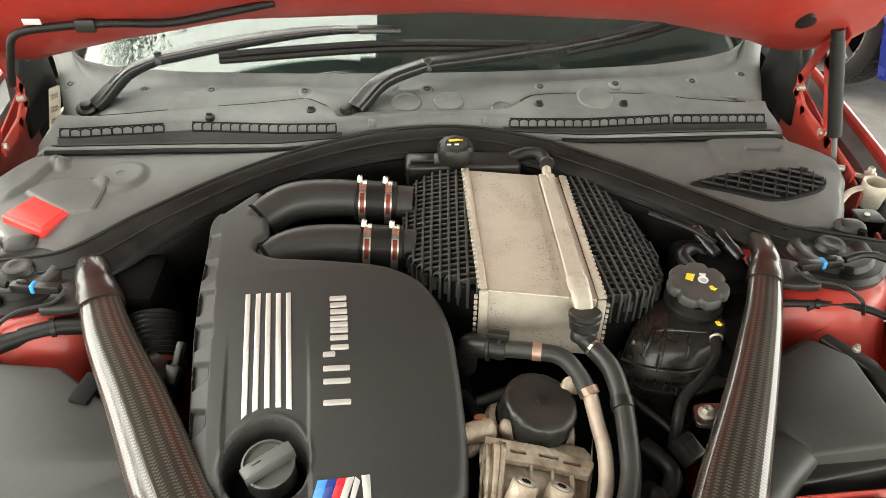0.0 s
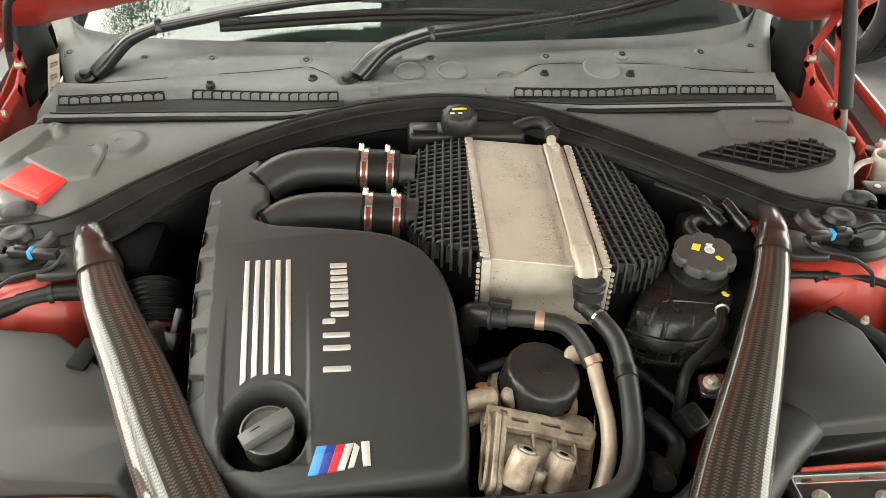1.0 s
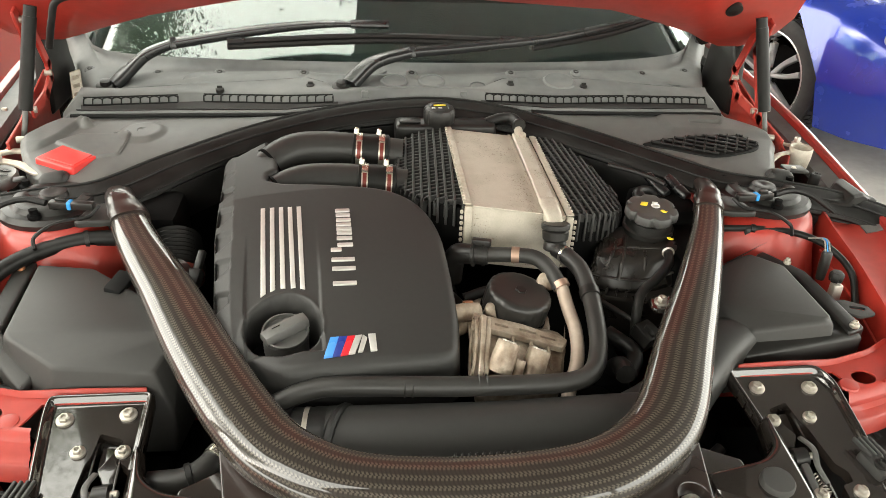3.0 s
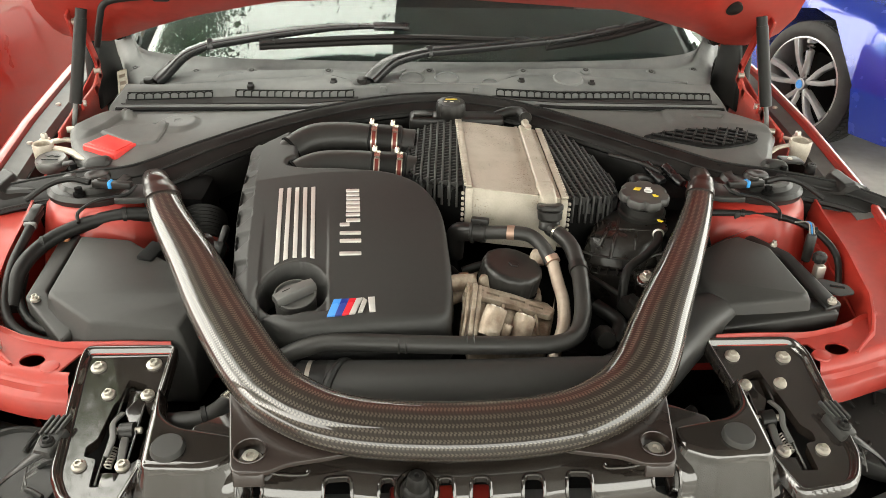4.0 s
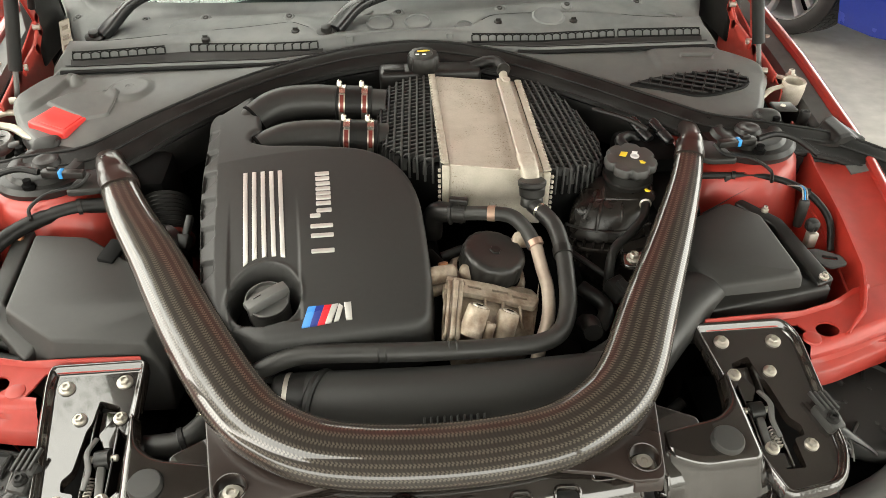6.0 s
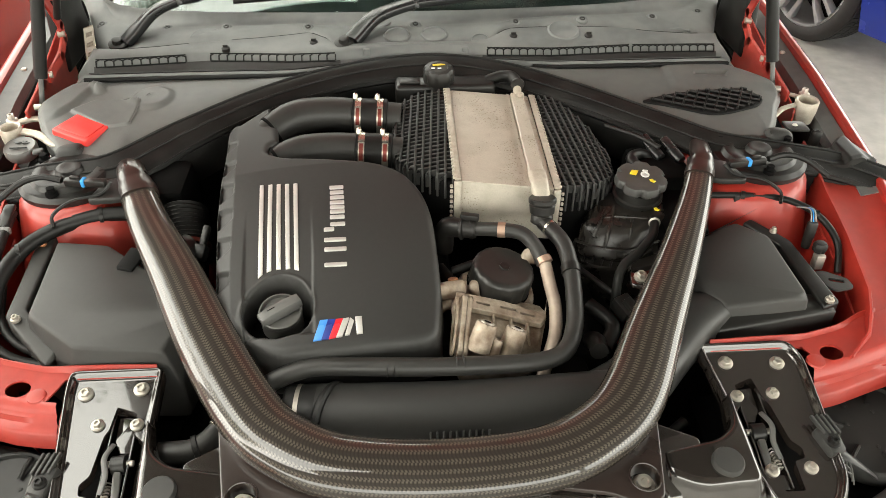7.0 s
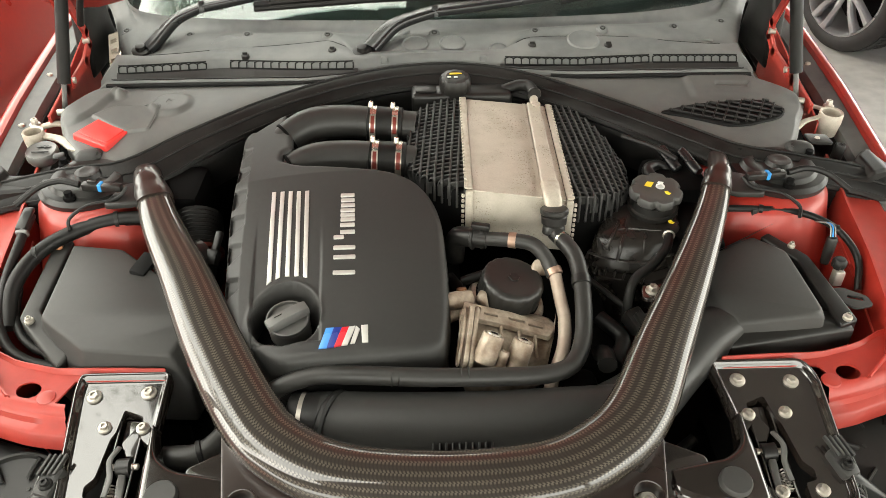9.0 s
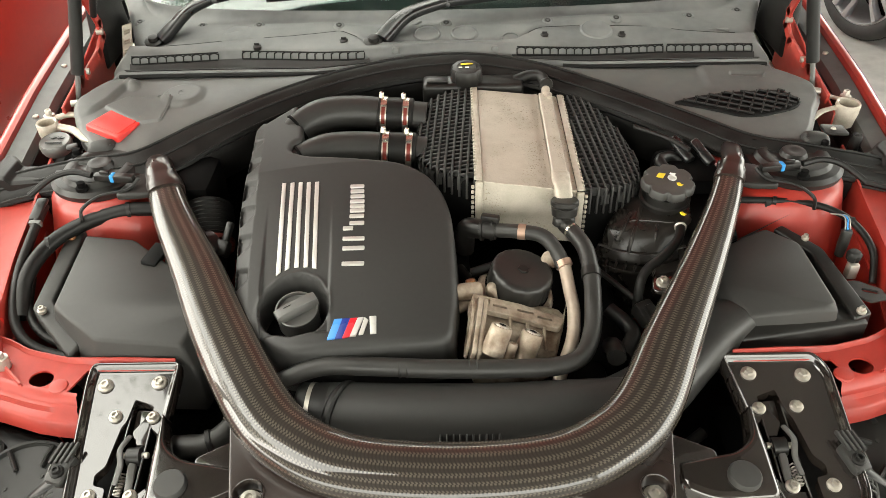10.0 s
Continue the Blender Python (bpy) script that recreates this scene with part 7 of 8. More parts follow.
def support_panel():
    g = thing("radiator_support", (C, 0.33, 0.72), "glossy black plastic radiator support panel with slots", "support panel")
    xs = [-0.315, -0.236, -0.18, -0.129, -0.069, 0.001, 0.044, 0.1085, 0.166, 0.22, 0.278, 0.352]
    outer = rounded([(x, 0.286 + panel_bow(x)) for x in xs] + [(0.352, 0.40), (0.29, 0.43), (0.25, 0.392), (-0.22, 0.392), (-0.26, 0.43), (-0.315, 0.40)], 0.006)
    slots = [rounded([(x - w / 2, 0.2995 + panel_bow(x)), (x + w / 2, 0.2995 + panel_bow(x)), (x + w / 2 - 0.002, 0.3195 + panel_bow(x)), (x - w / 2 + 0.002, 0.3195 + panel_bow(x))], 0.007) for x, w in SLOTS]
    own = plate(outer, slots, 0.0, 0.003, 0.002, inner_depth=0.006)
    bmesh.ops.triangulate(own, faces=own.faces[:])
    for yc in (0.292, 0.2975, 0.3005, 0.3055, 0.314, 0.326, 0.352):
        for e in own.edges[:]:
            a, b = e.verts
            ya, yb = a.co.y - panel_bow(a.co.x), b.co.y - panel_bow(b.co.x)
            if (ya - yc) * (yb - yc) < -1e-8 and abs(ya - yb) > 1e-4:
                bmesh.utils.edge_split(e, a, (yc - ya) / (yb - ya))
        bmesh.ops.triangulate(own, faces=own.faces[:])
    for v in own.verts:
        v.co.z += panel_z(v.co.x, v.co.y)
    part("panel", own, GLOSS, g, smooth=32)
    for x, w in SLOTS:
        loop = rounded([(x - w / 2 - 0.001, 0.2995 + panel_bow(x)), (x - w / 2 + 0.001, 0.3205 + panel_bow(x)), (x + w / 2 - 0.001, 0.3205 + panel_bow(x)), (x + w / 2 + 0.001, 0.2995 + panel_bow(x))], 0.007)
        part("slot_lip", tube([(q[0], q[1], panel_z(*q) + 0.001) for q in loop[2:-2]], 0.0023, 8, smooth=1), GLOSS, g)
    part("front_lip", tube([(x, 0.287 + panel_bow(x), 0.7575) for x in np.linspace(-0.30, 0.335, 20)], 0.0035, 8, smooth=1), GLOSS, g)
    for x, s in ((-0.19, -1), (0.225, 1)):
        line = [(x - 0.5 * s * 0.052, 0.327), (x - s * 0.020, 0.3225), (x + s * 0.018, 0.3225), (x + s * 0.026, 0.332)]
        part("moulded_rib", tube([(q[0], q[1] + panel_bow(q[0]), panel_z(q[0], q[1] + panel_bow(q[0])) - 0.0008) for q in line], 0.0024, 8, smooth=4), GLOSS, g)
    # middle catch
    at = Vector((-0.034, 0.304, 0.803))
    lt = part("centre_stop", lathe([(0.026, -0.03), (0.0275, 0.0), (0.0255, 0.003), (0.022, 0.002), (0.0205, -0.004), (0, -0.004)], at, (0, -0.7, 1), 32), GLOSS, g)
    part("stop_screw", lathe([(0.0165, -0.006), (0.0165, 0.008), (0.0145, 0.011), (0.0125, 0.012), (0.0115, 0.026), (0.009, 0.030), (0.004, 0.0305), (0.003, 0.028), (0, 0.028)], at, (0, -0.15, 1), 22), RUBBER, lt)
    # what lies behind the slots
    part("cross_strip", box((0.66, 0.05, 0.02), pose(C, 0.382, 0.706), 0.004), SATIN, g, "pale grey strip behind the slots")
    shelf = [[(x, 0.272 + 0.9 * panel_bow(x), 0.716), (x, 0.276 + 0.9 * panel_bow(x), 0.722), (x, 0.300 + panel_bow(x), 0.724), (x, 0.335 + panel_bow(x), 0.724)] for x in np.linspace(-0.27, 0.30, 24)]
    part("lower_shelf", thicken(loft(shelf), 0.006), AIRBOX, g, "dark grey plastic shelf below the panel", 50)
    for x, w in ((-0.205, 0.05), (-0.055, 0.035), (0.07, 0.06), (0.235, 0.04)):
        part("shelf_block", box((w, 0.022, 0.008), pose(x, 0.291 + panel_bow(x), 0.727, 4), 0.002), AIRBOX, g)
    for x in (-0.275, -0.12, 0.18, 0.335):
        part("strut", box((0.020, 0.07, 0.012), pose(x, 0.30 + panel_bow(x), 0.733), 0.003), COVER, g)


def latch_plate(s):
    """Moulded plate with its raised border, the latch opening and the hump that carries the rubber stop."""
    g = thing("bonnet_latch", (C + s * 0.44, 0.44, 0.77), "glossy black latch plate with zinc bolts", "bonnet latch", "bonnet latches")
    sx = lambda x, y=0.47: C + s * x + (0.008 + 0.07 * (0.53 - y) if s > 0 else 0.0)
    nd = 0.012 if s < 0 else 0.0
    zf = lambda x, y: 0.829 + 0.21 * (y - 0.53)
    flat = rounded([(0.383 if s < 0 else 0.376, 0.560, 0.012), (0.515, 0.560, 0.016), (0.528 - nd, 0.53), (0.507 - nd, 0.35), (0.482 - nd, 0.308, 0.03), (0.40, 0.296), (0.383, 0.36), (0.384, 0.45)], 0.014)
    hump = rounded([(0.300, 0.328, 0.02), (0.380, 0.332, 0.012), (0.386, 0.40, 0.02), (0.390, 0.47, 0.004), (0.382, 0.462, 0.006), (0.372, 0.418, 0.03), (0.345, 0.396, 0.03), (0.262, 0.384, 0.01), (0.262, 0.350, 0.012)], 0.012, 5)
    foot = rounded([(0.290, 0.296, 0.02), (0.40, 0.292, 0.02), (0.402, 0.40), (0.394, 0.474, 0.004), (0.380, 0.468, 0.006), (0.369, 0.421, 0.03), (0.343, 0.399, 0.03), (0.250, 0.388, 0.01), (0.250, 0.33, 0.015)], 0.012, 5)
    hole = rounded([(0.412, 0.495), (0.440, 0.505), (0.444, 0.472), (0.449, 0.462), (0.455, 0.408), (0.466, 0.396), (0.464, 0.382), (0.448, 0.378), (0.445, 0.338), (0.418, 0.338), (0.412, 0.362), (0.392, 0.380), (0.394, 0.450), (0.408, 0.462)], 0.003, 2)

    def plate_height(x, y, d):
        return 0.829 + 0.21 * (y - 0.53) + 0.011 * ease((0.013 - d) / 0.008) - 0.005 * ease((0.004 - d) / 0.004)

    def hump_height(x, y, d):
        dh, r = outline_dist(x, y, hump), 0.010
        h = 0.8315 - 0.12 * (0.375 - y) - 0.05 * np.maximum(0, 0.33 - x)
        h = h - np.where(dh < r, r - np.sqrt(np.maximum(0, r * r - (r - np.clip(dh, 0, r)) ** 2)), 0) - 2.3 * np.maximum(0, -dh)
        return np.maximum(h, 0.760 + 0.006 * ease((0.010 - d) / 0.008))

    for name, own in (("plate", moulding(flat, plate_height, 0.0013, 0.014, [hole])), ("stop_pedestal", moulding(foot, hump_height, 0.0015, 0.012))):
        for v in own.verts:
            v.co.x = sx(v.co.x, v.co.y)
        part(name, own, GLOSS, g, smooth=60)
    for x, y, r in ((0.412, 0.530, 0.0115), (0.487, 0.526, 0.0115), (0.408, 0.476, 0.0098), (0.460, 0.478, 0.0098), (0.412, 0.366, 0.0098), (0.465, 0.367, 0.0098)):
        bolt((sx(x, y), y, zf(0, y) + 0.002), r * 0.93, g, (0, -0.2, 1), h=0.007)
    # near-black block added so that the latch opening looks deep in shade
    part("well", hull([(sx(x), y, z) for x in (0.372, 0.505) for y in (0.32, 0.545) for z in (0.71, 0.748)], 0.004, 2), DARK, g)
    z0 = 0.79
    part("tongue", hull([(sx(x), y, z) for x, y, z in ((0.414, 0.494, 0.812), (0.437, 0.496, 0.812), (0.437, 0.462, 0.803), (0.428, 0.446, 0.797), (0.412, 0.446, 0.797), (0.414, 0.494, 0.807), (0.437, 0.496, 0.807), (0.428, 0.446, 0.792), (0.412, 0.446, 0.792))], 0.0012, 2), GLOSS, g, "glossy black striker tongue")
    for x in (0.4095, 0.4405):
        part("side_plate", hull([(sx(x + d), y, z) for d in (0.0, 0.0028) for y, z in ((0.498, 0.818), (0.44, 0.802), (0.40, 0.79), (0.345, 0.785), (0.345, 0.75), (0.498, 0.75))], 0.0008, 1), GLOSS, g)
    part("pivot_cam", lathe([(0.004, -0.010), (0.0125, -0.009), (0.0125, 0.009), (0.004, 0.010)], (sx(0.423), 0.428, 0.797), (1, 0, 0.1), 24), PLASTIC, g)
    part("pivot_pin", lathe([(0.0045, -0.018), (0.0045, 0.018), (0.003, 0.0195)], (sx(0.424), 0.428, 0.799), (1, 0, 0), 14), STEEL, g)
    part("catch_hook", tube([(sx(0.4365), 0.455, z0 + 0.016), (sx(0.441), 0.43, z0 + 0.019), (sx(0.436), 0.408, z0 + 0.012), (sx(0.439), 0.385, z0 + 0.004)], 0.0040, 8, 0.6), SATIN, g, "steel catch hook")
    part("release_lever", hull([(sx(x), y, z) for x, y, z in ((0.418, 0.415, 0.800), (0.428, 0.415, 0.802), (0.422, 0.372, 0.796), (0.412, 0.372, 0.794), (0.418, 0.415, 0.792), (0.422, 0.372, 0.788))], 0.0015, 2), SATIN, g, "pressed steel release lever")
    part("spring", tube([(sx(0.434) + 0.005 * math.cos(k * 1.6), 0.405 - 0.0013 * k, z0 - 0.002 + 0.005 * math.sin(k * 1.6)) for k in range(26)], 0.0012, 5, smooth=2), STEEL, g)
    part("catch_plate", box((0.03, 0.020, 0.003), pose(sx(0.425), 0.356, z0 - 0.008, 14), 0.0008), GLOSS, g)
    # round rubber stop on its pedestal
    st = thing("rubber_stop", (sx(0.345), 0.355, 0.80), "round black rubber bonnet stop", "rubber stop", "bonnet stops")
    part("stop_pad", lathe([(0.021, -0.006), (0.0205, 0.003), (0.0185, 0.006), (0, 0.0065)], (sx(0.350, 0.5), 0.357, 0.831), (0, -0.12, 1), 28), AIRBOX, st)
    # headlamp housing beyond
    hd = thing("headlamp_housing", (sx(0.62), 0.42, 0.62), "dark plastic back of the headlamp", "headlamp", "headlamps")
    part("shell", hull([(sx(0.54), 0.50, 0.735), (sx(0.76), 0.56, 0.755), (sx(0.76), 0.47, 0.71), (sx(0.54), 0.41, 0.70), (sx(0.53), 0.50, 0.6), (sx(0.76), 0.56, 0.6), (sx(0.74), 0.46, 0.6), (sx(0.54), 0.40, 0.6)], 0.01, 3), PLASTIC, hd)
    hx, hy, hz = (0.590, 0.418, 0.730) if s < 0 else (0.622, 0.470, 0.740)
    hp = lambda r, w, up: (sx(hx) + r * math.cos(w), hy + r * 0.97 * math.sin(w), hz + up + 0.24 * r * math.sin(w))
    part("round_cover", lathe([(0.080, -0.02), (0.080, 0.006), (0.0775, 0.010), (0.0735, 0.010), (0.0715, 0.003), (0.062, 0.001), (0, 0.0035)], (sx(hx), hy, hz), (0.0, -0.24, 1), 64), COVER, hd)
    for k in range(7):
        w = 0.35 + k * 0.9
        part("cover_rib", tube([hp(0.040, w, 0.004), hp(0.052, w, 0.008), hp(0.070, w, 0.008)], 0.0032, 8, 1.3, 1), COVER, hd)
    for w in (1.0, 2.9, 4.8):
        part("cover_pip", lathe([(0.0032, 0), (0.0028, 0.0012), (0.0012, 0.0014), (0, 0.0006)], hp(0.03, w, 0.003), (0, -0.24, 1), 12), AIRBOX, hd)
    part("vent_cap", lathe([(0.016, -0.006), (0.016, 0.004), (0.0125, 0.006), (0.011, 0.003), (0.006, 0.003), (0.005, 0.006), (0, 0.006)], hp(0.094, 2.35 if s < 0 else 0.8, 0.0), (0, -0.24, 1), 24), COVER, hd)
    cl = thing("bracket_clip", (sx(0.53), 0.385, 0.78), "ribbed black plastic clip beside the latch plate", "clip", "side clips")
    part("clip_body", box((0.026, 0.042, 0.018), pose(sx(0.508), 0.400, 0.806, 12, 0, s * 18), 0.006), AIRBOX, cl)
    part("clip_arm", tube([(sx(0.512), 0.387, 0.804, 0.009), (sx(0.532), 0.378, 0.795, 0.007), (sx(0.555), 0.374, 0.778, 0.006), (sx(0.58), 0.380, 0.752, 0.006)], 0.01, 10, 0.45), PLASTIC, cl)
    for k in range(4):
        part("clip_rib", box((0.0035, 0.030, 0.006), pose(sx(0.497 + 0.007 * k), 0.418, 0.8195, 12, 0, s * 18), 0.001), AIRBOX, cl)
    bolt((sx(0.509), 0.392, 0.815), 0.009, cl, (0, -0.2, 1), "screw", RUBBER)
    for k in range(7):                                    # wire comb beside the clip
        q = 0.420 - 0.0085 * k
        part("wire_loop", tube([(sx(0.509 + 0.0015 * k), q, 0.812 - 0.004 * k), (sx(0.522 + 0.002 * k), q - 0.003, 0.806 - 0.005 * k), (sx(0.528 + 0.002 * k), q - 0.006, 0.790 - 0.005 * k)], 0.0011, 6), SATIN, cl)
    part("wire_rail", tube([(sx(0.512), 0.428, 0.815), (sx(0.526), 0.410, 0.806), (sx(0.535), 0.375, 0.782), (sx(0.530), 0.358, 0.775)], 0.0014, 6), SATIN, cl)


# ---- towers, cables, brackets ----
def tower_details(s):
    sx = lambda x: C + s * x
    w = thing("damper_connector", (sx(0.56), 0.88, 0.95), "black cable connector with a blue ring", "connector", "damper connectors")
    part("plug", box((0.032, 0.0135, 0.012), pose(sx(0.575), 0.882, 0.957, 0, 0, s * 6), 0.002), PLASTIC, w)
    part("mount_cover", plate(rounded([(sx(0.455), 0.875), (sx(0.50), 0.845), (sx(0.55), 0.842), (sx(0.535), 0.905), (sx(0.47), 0.93)], 0.012), (), 0.946, 0.01, 0.004), PLASTIC, w)
    part("blue_ring", box((0.007, 0.0148, 0.0135), pose(sx(0.560), 0.880, 0.957, 0, 0, s * 6), 0.002), CABLE_BLUE, w)
    part("socket", box((0.034, 0.0135, 0.012), pose(sx(0.540), 0.877, 0.957, 0, 0, s * 6), 0.002), PLASTIC, w)
    part("latch_tab", box((0.016, 0.006, 0.004), pose(sx(0.574), 0.884, 0.9645, 0, 0, s * 6), 0.001), PLASTIC, w)
    part("cable", tube([(sx(0.597), 0.886, 0.958), (sx(0.63), 0.892, 0.962), (sx(0.665), 0.885, 0.955), (sx(0.70), 0.862, 0.935)], 0.0055, 8), RUBBER, w)
    part("cable_tail", tube([(sx(0.516), 0.875, 0.957), (sx(0.53), 0.855, 0.948), (sx(0.575), 0.845, 0.942), (sx(0.60), 0.825, 0.93), (sx(0.595), 0.805, 0.92)], 0.003, 6), RUBBER, w)
    # loom along the tower
    lm = thing("wiring_loom", (sx(0.6), 0.83, 0.88), "black taped wiring loom over the strut tower", "wiring loom", "looms")
    r = 0.0125 if s < 0 else 0.0058
    pts = [(sx(0.47), 0.845, 0.915), (sx(0.53), 0.838, 0.918), (sx(0.60), 0.815, 0.908), (sx(0.645), 0.775, 0.895), (sx(0.66), 0.71, 0.88), (sx(0.652), 0.65, 0.85)] if s < 0 else \
          [(sx(0.46), 0.84, 0.918), (sx(0.54), 0.832, 0.92), (sx(0.61), 0.822, 0.916), (sx(0.655), 0.79, 0.905), (sx(0.672), 0.74, 0.885), (sx(0.665), 0.70, 0.85)]
    part("loom", tube(pts, r, 10), RUBBER, lm)
    for q in pts[1:4:2]:
        part("tie", lathe([(r, -0.003), (r + 0.002, -0.003), (r + 0.002, 0.003), (r, 0.003)], q, (1, -0.3 * s, 0), 14), PLASTIC, lm)
    part("loom_clip", box((0.012, 0.012, 0.022), pose(sx(0.53), 0.832, 0.912), 0.003), PLASTIC, lm)
    # round alloy socket and bracket at the fender
    tb = thing("alloy_socket", (sx(0.765), 1.09, 0.90), "cast aluminium ring bracket by the fender", "bracket", "ring brackets")
    rx, ry, k = (0.7515, 1.080, 0.82) if s < 0 else (0.768, 1.106, 0.95)
    part("ring", lathe([(0.020 * k, -0.045), (0.0235 * k, -0.018), (0.0235 * k, 0.0), (0.0222 * k, 0.002), (0.0185 * k, 0.0), (0.0185 * k, -0.022), (0, -0.022)], (sx(rx), ry, 0.957), (0, -0.05, 1), 36), ALU, tb)
    for line in (((rx + 0.012, ry + 0.030), (rx - 0.022, ry + 0.052), (rx - 0.052, ry + 0.040)), ((rx - 0.016, ry + 0.004), (rx - 0.052, ry - 0.012), (rx - 0.088, ry - 0.046), (rx - 0.108, ry - 0.058))):
        part("arm", tube([(sx(x), y, 0.947, (0.0085 if i < len(line) - 1 else 0.006) * (1 if s < 0 else 0.7)) for i, (x, y) in enumerate(line)], 0.008, 14, 0.45, square=0.6), ALU, tb)
    bolt((sx(rx + 0.012), ry + 0.040, 0.952), 0.0105, tb, (0, 0, 1), h=0.012)
    bx = thing("rubber_boot", (sx(0.655), 0.97, 0.95), "dark grey rubber boot behind the seal", "boot", "rubber boots")
    bd = (-0.038, 0.024) if s < 0 else (0.0, 0.01)
    part("boot", hull([(sx(x + bd[0]), y + bd[1], z - 0.004) for x, y, z in ((0.63, 0.95, 0.945), (0.685, 0.948, 0.94), (0.68, 0.985, 0.965), (0.637, 0.985, 0.967), (0.64, 0.965, 0.968), (0.676, 0.96, 0.965), (0.633, 0.995, 0.94), (0.685, 0.995, 0.94))], 0.007, 3), COVER, bx)
    if s > 0:
        bt = thing("rubber_post", (sx(0.745), 0.99, 0.9), "small black rubber post on the red panel", "rubber post")
        part("post", lathe([(0.010, -0.04), (0.010, -0.002), (0.009, 0.0), (0.008, 0.002), (0.004, 0.002), (0.003, 0.0), (0, 0.0)], (sx(0.742), 1.0, 0.945), (0, -0.1, 1), 22), RUBBER, bt)
        pl = thing("alloy_plate", (sx(0.70), 1.02, 0.94), "small black plate with a rivet", "plate")
        part("tab", plate(rounded([(sx(0.685), 1.0), (sx(0.725), 0.995), (sx(0.725), 1.03), (sx(0.685), 1.035)], 0.006), (), 0.952, 0.004, 0.001), PLASTIC, pl)
        part("rivet", lathe([(0.005, 0), (0.004, 0.002), (0, 0.002)], (sx(0.703), 1.015, 0.9525), (0, 0, 1), 12), STEEL, pl)
        sn = thing("pressure_sensor", (sx(0.69), 0.76, 0.86), "black sensor valve with thin wires on a metal block", "sensor")
        part("block", box((0.016, 0.016, 0.028), pose(sx(0.632), 0.712, 0.868), 0.003), STEEL, sn)
        part("valve", lathe([(0.010, 0), (0.0115, 0.005), (0.0115, 0.012), (0.008, 0.016), (0, 0.017)], (sx(0.630), 0.716, 0.885), (0, 0, 1), 20, lobes=8, lobe_depth=0.002), RUBBER, sn)
        part("sensor_body", lathe([(0.007, -0.03), (0.0085, -0.008), (0.0085, 0.016), (0.0065, 0.020), (0, 0.020)], (sx(0.626), 0.748, 0.90), (0, 0, 1), 20), PLASTIC, sn)
        for k in range(3):
            part("wire", tube([(sx(0.622 + 0.004 * k), 0.748, 0.92), (sx(0.622 + 0.003 * k), 0.762, 0.935), (sx(0.612), 0.785, 0.925)], 0.0012, 5), CABLE_BLUE if k == 1 else STEEL, sn)
        tb2 = thing("alloy_tab", (sx(0.655), 0.655, 0.85), "flat grey metal tab with a slot", "bracket")
        part("tab", plate(rounded([(sx(0.608), 0.65), (sx(0.625), 0.632), (sx(0.655), 0.638), (sx(0.655), 0.660), (sx(0.625), 0.682), (sx(0.608), 0.68)], 0.006), [rounded([(sx(0.622), 0.656), (sx(0.644), 0.648), (sx(0.647), 0.656), (sx(0.625), 0.664)], 0.003)], 0.872, 0.004, 0.001), COVER, tb2)
    else:
        wc = thing("washer_cap", (-0.70, 1.04, 0.90), "round black washer filler cap with a moulded symbol", "filler cap")
        part("lid", lathe([(0.025, -0.014), (0.0285, -0.006), (0.0285, 0.004), (0.026, 0.008), (0.0235, 0.006), (0, 0.006)], (-0.7005, 1.023, 0.943), (0, -0.15, 1), 36), SATIN, wc)
        for k in range(5):
            w0 = 0.5 + k * 0.5
            part("symbol_mark", box((0.003, 0.012, 0.002), pose(-0.7005 + 0.011 * math.cos(w0), 1.025 + 0.011 * math.sin(w0), 0.951, -8, 0, math.degrees(w0) - 90)), PLASTIC, wc)
        part("symbol_mark", box((0.030, 0.003, 0.002), pose(-0.7005, 1.016, 0.950, -8)), PLASTIC, wc)
        part("pull_tab", box((0.02, 0.02, 0.006), pose(-0.665, 1.008, 0.945, 0, 0, 20), 0.003), PLASTIC, wc)
        cb = thing("bonnet_cable", (-0.68, 0.65, 0.85), "grey cable conduit with a clamp along the wing", "cable")
        part("conduit", tube([(-0.665, 0.86, 0.915), (-0.662, 0.80, 0.905), (-0.657, 0.71, 0.883), (-0.642, 0.64, 0.855), (-0.605, 0.603, 0.836), (-0.54, 0.588, 0.824), (-0.44, 0.578, 0.815)], 0.0078, 10), RUBBER, cb)
        part("conduit", tube([(-0.642, 0.72, 0.872), (-0.628, 0.66, 0.852), (-0.592, 0.622, 0.836), (-0.53, 0.604, 0.824), (-0.44, 0.592, 0.815)], 0.0065, 10), RUBBER, cb)
        part("bracket", box((0.018, 0.05, 0.008), pose(-0.668, 0.845, 0.918, 12), 0.003), PLASTIC, cb)
        part("buckle", box((0.020, 0.008, 0.012), pose(-0.663, 0.815, 0.910, 12), 0.002), SATIN, cb)
        va = thing("wing_valve", (-0.665, 0.60, 0.85), "small red capped valve on the wing", "valve")
        part("red_cap", lathe([(0.009, -0.012), (0.010, 0), (0.006, 0.004), (0.006, 0.016), (0, 0.016)], (-0.672, 0.632, 0.858), (1, 0, 0.1), 14), RED_PLASTIC, va)
        part("stem", tube([(-0.665, 0.625, 0.85), (-0.66, 0.605, 0.835), (-0.652, 0.59, 0.82)], 0.007, 10), STEEL, va)
        sc = thing("flange_stud", (-0.622, 0.553, 0.835), "bare stud on the red front panel", "stud")
        part("stud", lathe([(0.010, -0.02), (0.010, 0.004), (0.006, 0.005), (0.0055, 0.012), (0, 0.012)], (-0.622, 0.553, 0.858), (0, 0, 1), 14), STEEL, sc)


